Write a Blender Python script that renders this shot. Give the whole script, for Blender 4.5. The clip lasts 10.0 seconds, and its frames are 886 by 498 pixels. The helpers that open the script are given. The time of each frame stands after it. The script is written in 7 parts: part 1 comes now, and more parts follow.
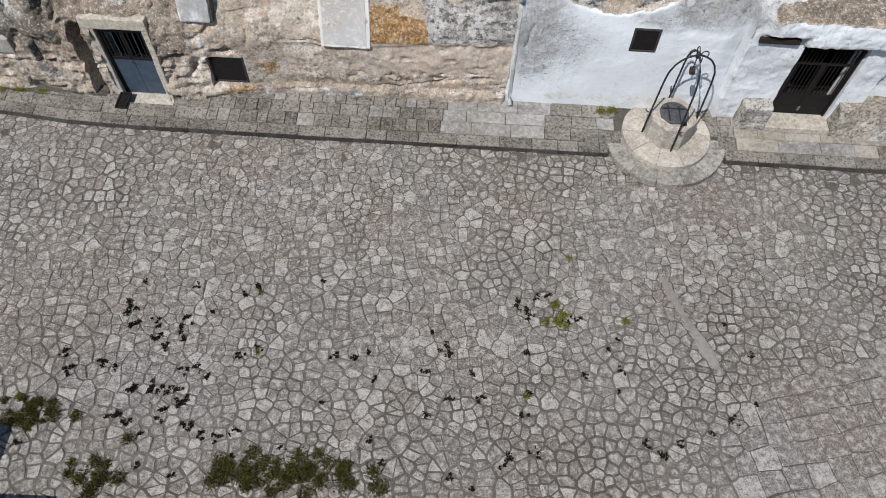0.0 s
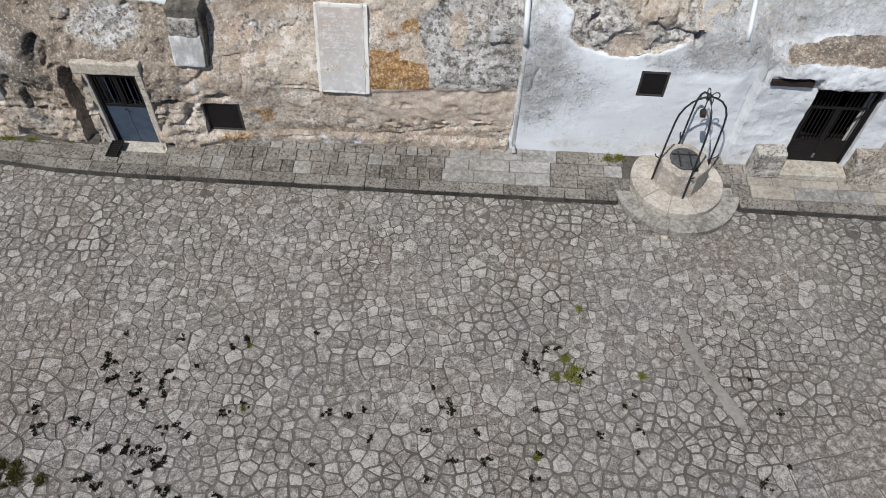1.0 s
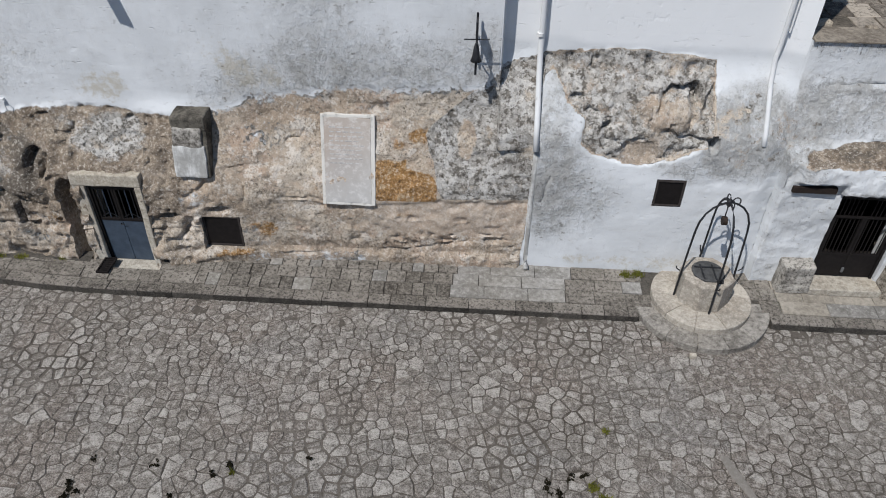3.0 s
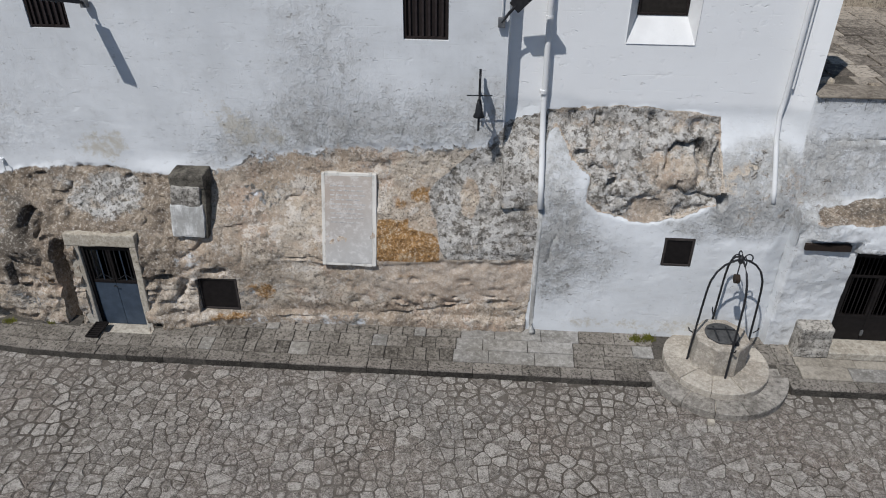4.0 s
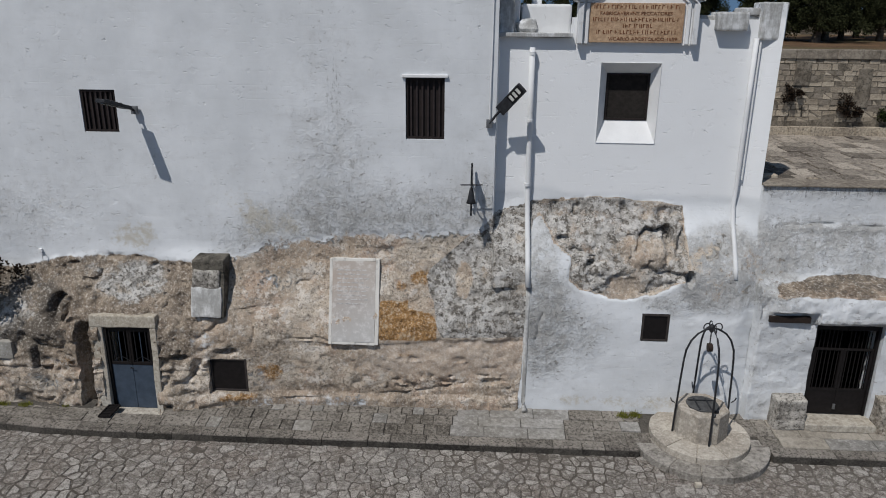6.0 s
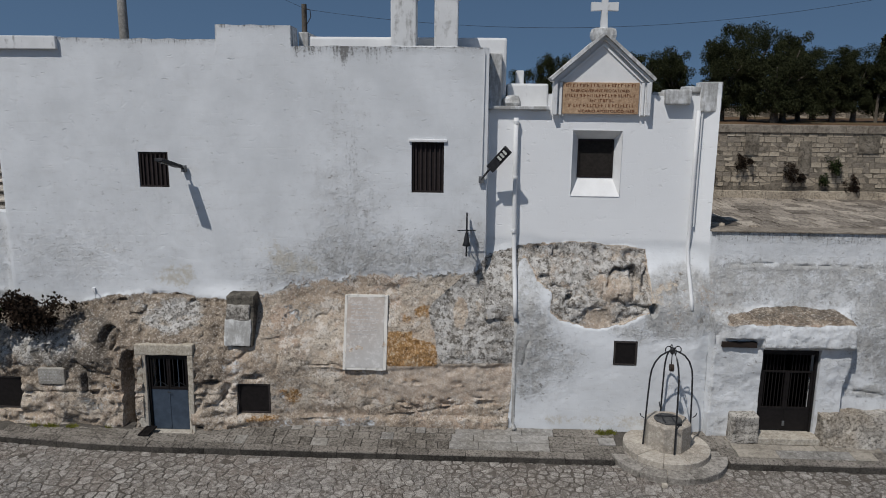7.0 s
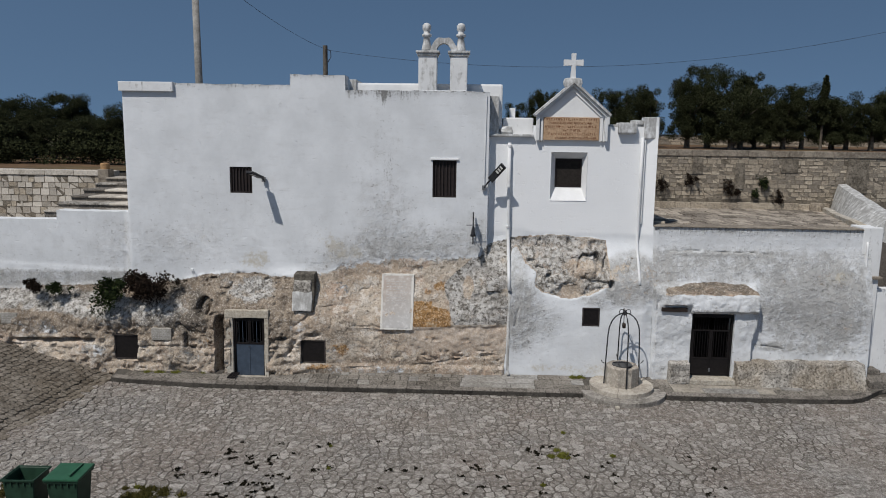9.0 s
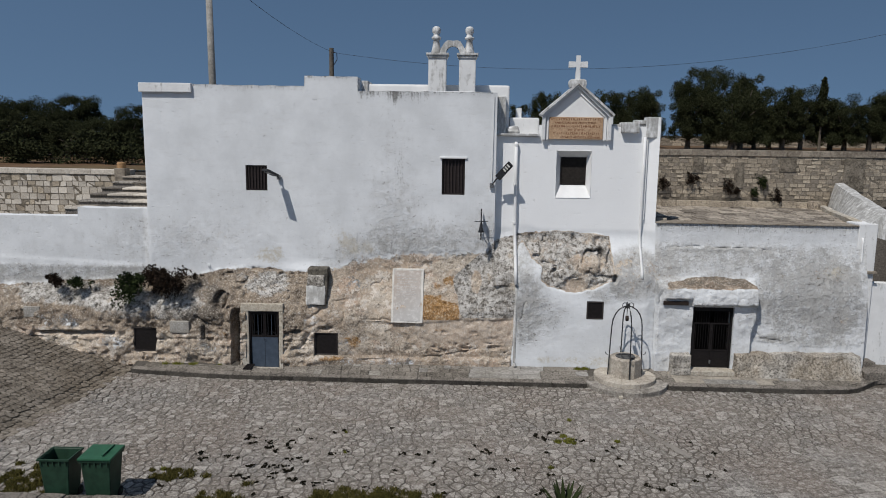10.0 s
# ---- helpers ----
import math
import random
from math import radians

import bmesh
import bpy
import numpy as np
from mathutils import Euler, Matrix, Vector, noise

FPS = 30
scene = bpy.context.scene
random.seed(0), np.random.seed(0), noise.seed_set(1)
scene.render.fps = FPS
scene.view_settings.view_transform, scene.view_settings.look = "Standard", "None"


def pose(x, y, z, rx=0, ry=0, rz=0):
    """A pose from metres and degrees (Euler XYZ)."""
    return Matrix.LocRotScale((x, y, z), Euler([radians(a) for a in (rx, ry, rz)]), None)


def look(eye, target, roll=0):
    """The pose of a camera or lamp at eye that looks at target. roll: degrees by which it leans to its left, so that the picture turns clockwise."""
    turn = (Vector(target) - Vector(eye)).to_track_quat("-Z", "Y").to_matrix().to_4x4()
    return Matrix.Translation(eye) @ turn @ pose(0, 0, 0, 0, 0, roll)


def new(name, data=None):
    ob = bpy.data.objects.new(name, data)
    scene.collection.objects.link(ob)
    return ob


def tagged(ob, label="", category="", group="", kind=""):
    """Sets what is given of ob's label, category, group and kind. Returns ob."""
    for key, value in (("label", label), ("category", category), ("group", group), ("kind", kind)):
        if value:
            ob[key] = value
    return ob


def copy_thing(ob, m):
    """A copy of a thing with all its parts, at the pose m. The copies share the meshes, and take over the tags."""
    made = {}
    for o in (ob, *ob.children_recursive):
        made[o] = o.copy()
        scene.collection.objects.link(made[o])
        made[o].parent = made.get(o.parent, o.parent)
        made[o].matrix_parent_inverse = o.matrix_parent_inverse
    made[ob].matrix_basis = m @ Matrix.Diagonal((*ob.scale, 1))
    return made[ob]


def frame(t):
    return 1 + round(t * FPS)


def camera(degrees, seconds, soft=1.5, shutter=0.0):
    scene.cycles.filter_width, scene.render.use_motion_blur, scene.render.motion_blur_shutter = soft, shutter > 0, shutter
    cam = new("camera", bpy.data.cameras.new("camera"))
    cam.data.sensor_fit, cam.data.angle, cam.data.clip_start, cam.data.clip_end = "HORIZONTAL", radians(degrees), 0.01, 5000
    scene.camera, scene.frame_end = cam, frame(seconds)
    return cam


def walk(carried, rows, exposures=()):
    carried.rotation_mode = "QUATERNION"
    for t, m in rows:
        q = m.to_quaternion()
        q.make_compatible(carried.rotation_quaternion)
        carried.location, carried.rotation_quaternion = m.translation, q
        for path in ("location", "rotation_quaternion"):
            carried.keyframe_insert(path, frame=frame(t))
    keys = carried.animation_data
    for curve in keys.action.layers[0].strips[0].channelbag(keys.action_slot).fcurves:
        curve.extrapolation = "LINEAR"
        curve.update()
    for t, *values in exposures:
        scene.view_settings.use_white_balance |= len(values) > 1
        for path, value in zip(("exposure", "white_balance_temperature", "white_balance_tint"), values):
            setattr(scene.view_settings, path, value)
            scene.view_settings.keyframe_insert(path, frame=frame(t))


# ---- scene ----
cam = camera(64.2, 10.0, soft=1.0)
PATH = [
    (0, (-0.193, -0.087, 12.367), (-0.233, 0.957, 10.662), 1.7),
    (0.5, (-0.178, -0.055, 11.852), (-0.228, 1.075, 10.202), 1.4),
    (1, (-0.18, -0.041, 11.407), (-0.238, 1.176, 9.82), 1.2),
    (1.5, (-0.207, -0.052, 10.992), (-0.271, 1.251, 9.476), 1.1),
    (2, (-0.224, -0.039, 10.627), (-0.299, 1.349, 9.189), 0.8),
    (2.2, (-0.24, -0.015, 10.55), (-0.319, 1.399, 9.139), 0.8),
    (3.5, (-0.278, -0.164, 9.553), (-0.377, 1.471, 8.405), 0.6),
    (4, (-0.288, -0.112, 9.247), (-0.395, 1.587, 8.197), 0.5),
    (4.5, (-0.296, -0.158, 8.919), (-0.409, 1.601, 7.974), 0.5),
    (5, (-0.285, -0.417, 8.685), (-0.403, 1.393, 7.843), 0.5),
    (5.5, (-0.248, -1.057, 8.462), (-0.36, 0.8, 7.728), 0.5),
    (6.8, (-0.336, -4.219, 7.933), (-0.414, -2.268, 7.504), 0.6),
    (7, (-0.33, -4.782, 7.916), (-0.407, -2.822, 7.528), 0.6),
    (7.2, (-0.342, -5.373, 7.909), (-0.418, -3.405, 7.563), 0.4),
    (7.5, (-0.383, -6.272, 7.902), (-0.455, -4.298, 7.591), 0.6),
    (8, (-0.424, -7.801, 7.914), (-0.495, -5.826, 7.607), 0.7),
    (8.5, (-0.494, -9.345, 7.888), (-0.564, -7.37, 7.581), 0.7),
    (9, (-0.614, -10.782, 7.85), (-0.681, -8.807, 7.54), 0.8),
    (9.5, (-0.717, -11.406, 7.817), (-0.786, -9.431, 7.51), 0.8),
    (10, (-0.858, -11.586, 7.737), (-0.927, -9.61, 7.434), 0.8),
]
walk(cam, [(t, look(eye, target, roll)) for t, eye, target, roll in PATH],
     exposures=[(0, 0.30, 6430, 10), (1, 0.22, 6430, 10), (2, 0.08, 6430, 10), (3.5, -0.10, 6430, 10), (4.5, -0.24, 6430, 10), (5.5, -0.30, 6480, 10), (7.0, -0.38, 6560, 10), (7.5, -0.35, 6590, 10), (8.2, -0.27, 6620, 10), (9, -0.18, 6650, 10), (10, -0.13, 6670, 10)])

# ---- light ----
SUN_FROM = Vector((-0.62, -0.90, 1.59)).normalized()
world = bpy.data.worlds.new("sky")
scene.world = world
world.use_nodes = True
wn = world.node_tree.nodes
wl = world.node_tree.links
sky = wn.new("ShaderNodeTexSky")
sky.sky_type, sky.sun_disc = "NISHITA", False
sky.sun_elevation = math.asin(SUN_FROM.z)
sky.sun_rotation = math.atan2(SUN_FROM.x, SUN_FROM.y)
sky.altitude, sky.air_density, sky.dust_density, sky.ozone_density = 400, 1.0, 0.7, 1.6
sky_dir = wn.new("ShaderNodeTexCoord")
lift = wn.new("ShaderNodeMapping")
lift.inputs["Location"].default_value, lift.inputs["Scale"].default_value = (0, 0, 0.34), (1, 1, 0.9)
wl.new(sky_dir.outputs["Generated"], lift.inputs[0])
wl.new(lift.outputs[0], sky.inputs[0])
hue = wn.new("ShaderNodeMix")
hue.data_type, hue.blend_type = "RGBA", "MULTIPLY"
hue.inputs[0].default_value = 1.0
hue.inputs[7].default_value = (0.88, 0.98, 0.965, 1)
wl.new(sky.outputs[0], hue.inputs[6])
wl.new(hue.outputs[2], wn["Background"].inputs[0])
wn["Background"].inputs[1].default_value = 0.09
sun_data = bpy.data.lights.new("sun", "SUN")
sun_data.energy, sun_data.angle, sun_data.color = 4.0, radians(0.6), (1.0, 0.972, 0.935)
sun = new("sun", sun_data)
sun.matrix_world = look(SUN_FROM * 60, (0, 0, 0))


# ---- materials ----
class Nodes:
    """A small node builder for one material."""

    def __init__(self, name, rough=0.9):
        self.m = bpy.data.materials.new(name)
        self.m.use_nodes = True
        self.t = self.m.node_tree
        self.b = self.t.nodes["Principled BSDF"]
        self.b.inputs["Roughness"].default_value = rough
        self.b.inputs["Specular IOR Level"].default_value = 0.25
        tc = self.t.nodes.new("ShaderNodeTexCoord")
        self.co = tc.outputs["Object"]

    def put(self, sock, v):
        if isinstance(v, bpy.types.NodeSocket):
            self.t.links.new(v, sock)
        elif isinstance(v, tuple) and len(v) == 3:
            sock.default_value = (*v, 1) if len(sock.default_value) == 4 else v
        else:
            sock.default_value = v

    def stretch(self, x, y, z):
        n = self.t.nodes.new("ShaderNodeMapping")
        self.put(n.inputs[0], self.co)
        n.inputs["Scale"].default_value = (x, y, z)
        return n.outputs[0]

    def noise(self, scale, detail=4, rough=0.6, co=None, distort=0.0):
        n = self.t.nodes.new("ShaderNodeTexNoise")
        self.put(n.inputs["Vector"], co or self.co)
        n.inputs["Scale"].default_value = scale
        n.inputs["Detail"].default_value = detail
        n.inputs["Roughness"].default_value = rough
        n.inputs["Distortion"].default_value = distort
        return n.outputs[0]

    def cells(self, scale, feature="F1", co=None):
        n = self.t.nodes.new("ShaderNodeTexVoronoi")
        n.feature = feature
        self.put(n.inputs["Vector"], co or self.co)
        n.inputs["Scale"].default_value = scale
        return n.outputs["Distance"]

    def ramp(self, v, lo, hi, a=0.0, b=1.0):
        n = self.t.nodes.new("ShaderNodeMapRange")
        n.interpolation_type = "SMOOTHSTEP"
        self.put(n.inputs[0], v)
        for i, k in enumerate((lo, hi, a, b)):
            n.inputs[i + 1].default_value = k
        return n.outputs[0]

    def math(self, op, a, b=0.0, clamp=False):
        n = self.t.nodes.new("ShaderNodeMath")
        n.operation, n.use_clamp = op, clamp
        self.put(n.inputs[0], a)
        self.put(n.inputs[1], b)
        return n.outputs[0]

    def mix(self, f, a, b):
        n = self.t.nodes.new("ShaderNodeMix")
        n.data_type = "RGBA"
        self.put(n.inputs[0], f)
        self.put(n.inputs[6], a)
        self.put(n.inputs[7], b)
        return n.outputs[2]

    def attr(self, name):
        n = self.t.nodes.new("ShaderNodeAttribute")
        n.attribute_name = name
        return n.outputs["Fac"]

    def rand(self):
        return self.t.nodes.new("ShaderNodeObjectInfo").outputs["Random"]

    def island(self):
        return self.t.nodes.new("ShaderNodeNewGeometry").outputs["Random Per Island"]

    def bump(self, h, strength=0.5, dist=0.02, prev=None):
        n = self.t.nodes.new("ShaderNodeBump")
        n.inputs["Strength"].default_value = strength
        n.inputs["Distance"].default_value = dist
        self.put(n.inputs["Height"], h)
        if prev:
            self.put(n.inputs["Normal"], prev)
        return n.outputs[0]

    def done(self, color, normal=None, rough=None, metal=None):
        self.put(self.b.inputs["Base Color"], color)
        if normal:
            self.put(self.b.inputs["Normal"], normal)
        if rough is not None:
            self.put(self.b.inputs["Roughness"], rough)
        if metal is not None:
            self.put(self.b.inputs["Metallic"], metal)
        return self.m


def m_facade():
    """Limewash over soft limestone; the masks say where paint, ochre, lichen, soot and painted shade lie."""
    k = Nodes("limewashed_rock", 0.92)

    def shaken(mask, *wob):
        v = k.attr(mask)
        for n_, amp in wob:
            v = k.math("ADD", v, k.math("MULTIPLY", k.math("SUBTRACT", n_, 0.5), amp))
        return v

    mid, fine, tiny = k.noise(2.3, 8, 0.68), k.noise(9, 9, 0.78), k.noise(38, 5, 0.75)
    pit = k.cells(15)
    grit = k.noise(17, 9, 0.8)
    # pale limestone: cream, pinkish and grey patches of hand to arm size
    rock = k.mix(k.ramp(k.noise(0.8, 8, 0.66), 0.42, 0.58), (0.41, 0.345, 0.275), (0.56, 0.51, 0.435))
    rock = k.mix(k.ramp(k.noise(1.1, 8, 0.70), 0.51, 0.60, 0, 0.7), rock, (0.43, 0.335, 0.265))
    rock = k.mix(k.ramp(k.noise(1.5, 8, 0.70), 0.50, 0.40, 0, 0.5), rock, (0.37, 0.345, 0.305))
    rock = k.mix(k.ramp(k.noise(1.9, 9, 0.74, k.stretch(1, 1, 1.3)), 0.46, 0.38, 0, 0.75), rock, (0.23, 0.205, 0.17))
    rock = k.mix(k.ramp(k.noise(2.9, 10, 0.76), 0.53, 0.57, 0, 0.8), rock, (0.66, 0.64, 0.60))
    earth = k.ramp(shaken("earth", (k.noise(1.3, 8, 0.72), 1.3), (fine, 0.8)), 0.30, 0.75, 0, 0.85)
    rock = k.mix(earth, rock, k.mix(k.ramp(k.noise(3.3, 8, 0.75), 0.42, 0.60), (0.125, 0.100, 0.076), (0.29, 0.248, 0.195)))
    band = k.attr("band")
    smooth = k.mix(k.ramp(fine, 0.35, 0.65), (0.36, 0.295, 0.24), (0.48, 0.425, 0.365))
    rock = k.mix(k.math("MULTIPLY", band, 0.72), rock, smooth)
    och = k.ramp(shaken("ochre", (mid, 1.5), (fine, 1.3)), 0.40, 0.72)
    ochre = k.mix(k.ramp(grit, 0.40, 0.60), (0.20, 0.10, 0.028), (0.42, 0.25, 0.085))
    ochre = k.mix(k.ramp(k.noise(4.0, 6, 0.7), 0.55, 0.64, 0, 0.7), ochre, (0.44, 0.36, 0.24))
    rock = k.mix(k.math("MULTIPLY", och, 0.92), rock, ochre)
    tone = k.t.nodes.new("ShaderNodeVectorMath")
    tone.operation = "MULTIPLY"
    k.put(tone.inputs[0], rock)
    tone.inputs[1].default_value = (1.0, 0.945, 0.90)
    rock = tone.outputs[0]
    # crust of grey lichen in hard-edged blots, dark film between them
    spot = k.noise(8.0, 8, 0.70)
    lichen = k.mix(k.ramp(spot, 0.46, 0.50), (0.105, 0.098, 0.088), (0.33, 0.32, 0.30))
    lichen = k.mix(k.ramp(k.noise(5.0, 7, 0.72), 0.51, 0.55), lichen, (0.52, 0.51, 0.49))
    lichen = k.mix(k.ramp(k.noise(2.4, 6, 0.7), 0.58, 0.66, 0, 0.6), lichen, (0.42, 0.35, 0.27))
    rock = k.mix(k.ramp(shaken("lichen", (mid, 1.2), (fine, 0.9)), 0.42, 0.62, 0, 0.92), rock, lichen)
    # dark film of soot, together with shade painted into the hollows
    rock = k.mix(k.ramp(shaken("soot_shade", (k.noise(3.5, 8, 0.74), 1.5), (fine, 0.7)), 0.42, 0.80, 0, 0.80), rock, (0.085, 0.074, 0.062))
    # pores and chipped hollows, fewer on the smooth bed
    bare = k.math("SUBTRACT", 1.0, k.math("MULTIPLY", band, 0.75))
    rock = k.mix(k.math("MULTIPLY", bare, k.ramp(fine, 0.42, 0.37, 0, 0.8)), rock, (0.10, 0.088, 0.074))
    hole = k.ramp(k.math("ADD", pit, k.math("MULTIPLY", mid, 0.55)), 0.34, 0.27)
    rock = k.mix(k.math("MULTIPLY", k.math("MULTIPLY", hole, bare), 0.92), rock, (0.03, 0.026, 0.022))
    bare = k.math("MULTIPLY", bare, k.ramp(k.noise(1.6, 7, 0.7), 0.40, 0.60, 0.25, 1.0))
    rock = k.mix(k.ramp(tiny, 0.45, 0.39, 0, 0.5), rock, (0.16, 0.14, 0.12))
    rock = k.mix(k.math("MULTIPLY", bare, k.ramp(grit, 0.465, 0.40, 0, 0.8)), rock, (0.045, 0.037, 0.030))
    rock = k.mix(k.ramp(grit, 0.53, 0.59, 0, 0.5), rock, (0.66, 0.62, 0.56))
    # limewash: brush marks, grey weathering, runs from the top
    streak = k.noise(1.0, 6, 0.65, k.stretch(7, 7, 0.7))
    white = k.mix(k.ramp(k.noise(0.9, 6, 0.6), 0.3, 0.75), (0.59, 0.608, 0.625), (0.70, 0.72, 0.74))
    white = k.mix(k.ramp(k.noise(2.0, 6, 0.65, k.stretch(0.6, 1, 2.4)), 0.52, 0.72, 0, 0.30), white, (0.52, 0.525, 0.525))
    white = k.mix(k.ramp(fine, 0.60, 0.76, 0, 0.35), white, (0.46, 0.455, 0.44))
    white = k.mix(k.ramp(k.attr("grime"), -0.06, -0.25, 0, 0.8), white, (0.80, 0.81, 0.82))
    grime = shaken("grime", (streak, 0.5), (k.noise(2.6, 9, 0.74), 1.6))
    broken = k.math("ADD", grime, k.math("MULTIPLY", k.math("SUBTRACT", grit, 0.5), 2.2))
    white = k.mix(k.ramp(grime, 0.15, 0.95, 0, 0.58), white, (0.355, 0.353, 0.345))
    white = k.mix(k.ramp(broken, 0.56, 0.76, 0, 0.5), white, (0.27, 0.265, 0.25))
    white = k.mix(k.ramp(k.math("ADD", grime, k.math("MULTIPLY", k.math("SUBTRACT", fine, 0.5), 2.2)), 1.0, 1.2, 0, 0.7), white, (0.14, 0.135, 0.125))
    runs = shaken("drip", (k.noise(1.0, 8, 0.75, k.stretch(12, 12, 0.8)), 2.4), (grit, 1.8))
    white = k.mix(k.ramp(runs, 0.52, 0.95, 0, 0.85), white, (0.11, 0.106, 0.098))
    worn = k.ramp(k.attr("grime"), 0.15, 0.75)
    white = k.mix(k.ramp(shaken("tan", (mid, 1.3), (fine, 1.5)), 0.42, 0.80, 0, 0.75), white, (0.47, 0.43, 0.35))
    white = k.mix(k.math("MULTIPLY", k.ramp(k.noise(3.4, 10, 0.72), 0.56, 0.44, 0, 0.40), worn), white, (0.40, 0.39, 0.37))
    flecks = k.ramp(k.noise(8.0, 6, 0.68, k.stretch(0.8, 1, 1.3)), 0.63, 0.66, 0, 0.7)
    white = k.mix(k.math("MULTIPLY", flecks, k.ramp(k.attr("grime"), 0.0, 0.45)), white, (0.19, 0.18, 0.165))
    paint = k.ramp(shaken("white", (mid, 0.9), (fine, 0.9)), 0.42, 0.62)
    col = k.mix(paint, rock, white)
    rel = k.math("ADD", k.math("MULTIPLY", fine, 0.7), k.math("MULTIPLY", k.ramp(pit, 0.0, 0.35), 0.25))
    rel = k.math("MULTIPLY", k.math("MULTIPLY", rel, bare), k.ramp(paint, 0, 1, 1.0, 0.05))
    rel = k.math("ADD", rel, k.math("MULTIPLY", paint, 0.42))
    n = k.bump(rel, 0.7, 0.05)
    n = k.bump(k.math("MULTIPLY", k.math("MULTIPLY", fine, worn), paint), 0.30, 0.05, n)
    n = k.bump(k.math("MULTIPLY", grit, k.math("MULTIPLY", bare, k.math("SUBTRACT", 1.0, paint))), 0.55, 0.03, n)
    n = k.bump(k.math("MULTIPLY", k.math("SUBTRACT", 1.0, hole), k.math("SUBTRACT", 1.0, paint)), 0.5, 0.05, n)
    dents = k.math("MULTIPLY", k.ramp(k.noise(4.6, 5, 0.6), 0.60, 0.68), paint)
    n = k.bump(k.math("SUBTRACT", 1.0, dents), 0.22, 0.02, n)
    # flaking coats: crisp edged scabs where the wash is worn
    flake = k.ramp(k.noise(3.4, 10, 0.72), 0.44, 0.58)
    flake = k.math("ADD", flake, k.ramp(k.noise(7.5, 8, 0.70), 0.48, 0.62))
    n = k.bump(k.math("MULTIPLY", k.math("MULTIPLY", flake, worn), paint), 0.6, 0.022, n)
    # courses of blocks that read through the paint, with chipped joints
    sep = k.t.nodes.new("ShaderNodeSeparateXYZ")
    k.put(sep.inputs[0], k.co)
    lay = k.t.nodes.new("ShaderNodeCombineXYZ")
    k.put(lay.inputs[0], k.math("ADD", sep.outputs[0], k.math("MULTIPLY", mid, 0.05)))
    k.put(lay.inputs[1], k.math("ADD", sep.outputs[2], k.math("MULTIPLY", k.noise(1.4, 4), 0.10)))
    brick = k.t.nodes.new("ShaderNodeTexBrick")
    k.put(brick.inputs["Vector"], lay.outputs[0])
    for key, val in (("Scale", 1.0), ("Brick Width", 0.52), ("Row Height", 0.27), ("Mortar Size", 0.012), ("Mortar Smooth", 0.8)):
        brick.inputs[key].default_value = val
    chips = k.ramp(k.noise(9.0, 4, 0.6, k.stretch(0.6, 1, 1.5)), 0.66, 0.71)
    joint = k.math("MULTIPLY", k.math("MULTIPLY", brick.outputs["Fac"], paint), k.ramp(k.noise(2.2, 7, 0.7), 0.47, 0.60))
    n = k.bump(k.math("SUBTRACT", 1.0, joint), 0.16, 0.010, n)
    n = k.bump(k.math("SUBTRACT", 1.0, k.math("MULTIPLY", chips, paint)), 0.5, 0.02, n)
    course = k.noise(1.0, 5, 0.6, k.stretch(1.2, 1, 9))
    n = k.bump(k.math("ADD", course, k.math("MULTIPLY", tiny, 0.5)), 0.20, 0.007, n)
    return k.done(col, n)


def m_lime(name, grime=0.25, base=(0.70, 0.71, 0.715)):
    """Plain limewash for smaller pieces."""
    k = Nodes(name, 0.9)
    n1, n2 = k.noise(2.0, 5), k.noise(9, 6, 0.7)
    c = k.mix(k.ramp(n1, 0.3, 0.7), tuple(v * 0.90 for v in base), base)
    st = k.noise(1.0, 6, 0.65, k.stretch(6, 6, 1.2))
    c = k.mix(k.ramp(k.math("ADD", st, k.math("MULTIPLY", n2, 0.5)), 0.95 - grime * 0.55, 1.12 - grime * 0.3, 0, 0.8), c, (0.22, 0.215, 0.20))
    return k.done(c, k.bump(n2, 0.35, 0.015))


def m_stone(name, lo, hi, scale=3.0, dark=(0.07, 0.065, 0.055), specks=0.5, vary=None, bump=0.5, tint=None, spread=0.5):
    """Weathered limestone. vary: 'rand' for single objects, 'island' for joined pieces."""
    k = Nodes(name, 0.93)
    a, b, c = k.noise(scale, 7, 0.68), k.noise(scale * 7, 8, 0.82), k.noise(scale * 0.22, 3)
    col = k.mix(k.ramp(a, 0.36, 0.64), lo, hi)
    if tint:
        col = k.mix(k.ramp(c, 0.45, 0.68, 0, 0.7), col, tint)
    if vary:
        r = k.rand() if vary == "rand" else k.island()
        col = k.mix(spread, col, k.mix(r, tuple(v * 0.8 for v in lo), tuple(min(0.7, v * 1.2) for v in hi)))
    col = k.mix(k.ramp(b, 0.49, 0.41, 0, specks), col, dark)
    col = k.mix(k.ramp(b, 0.51, 0.60, 0, 0.5), col, tuple(min(0.8, v * 1.3) for v in hi))
    n = k.bump(b, bump, 0.02)
    return k.done(col, k.bump(a, bump * 0.7, 0.04, n))


def m_plain(name, col, rough=0.6, metal=0.0, var=0.25, scale=12):
    k = Nodes(name, rough)
    n = k.noise(scale, 4)
    c = k.mix(k.ramp(n, 0.3, 0.7), tuple(v * (1 - var) for v in col), tuple(v * (1 + var) for v in col))
    return k.done(c, k.bump(n, 0.15, 0.005), metal=metal)


def m_leaf(name, lo, hi):
    k = Nodes(name, 0.9)
    c = k.mix(k.island(), lo, hi)
    k.b.inputs["Specular IOR Level"].default_value = 0.08
    return k.done(c)


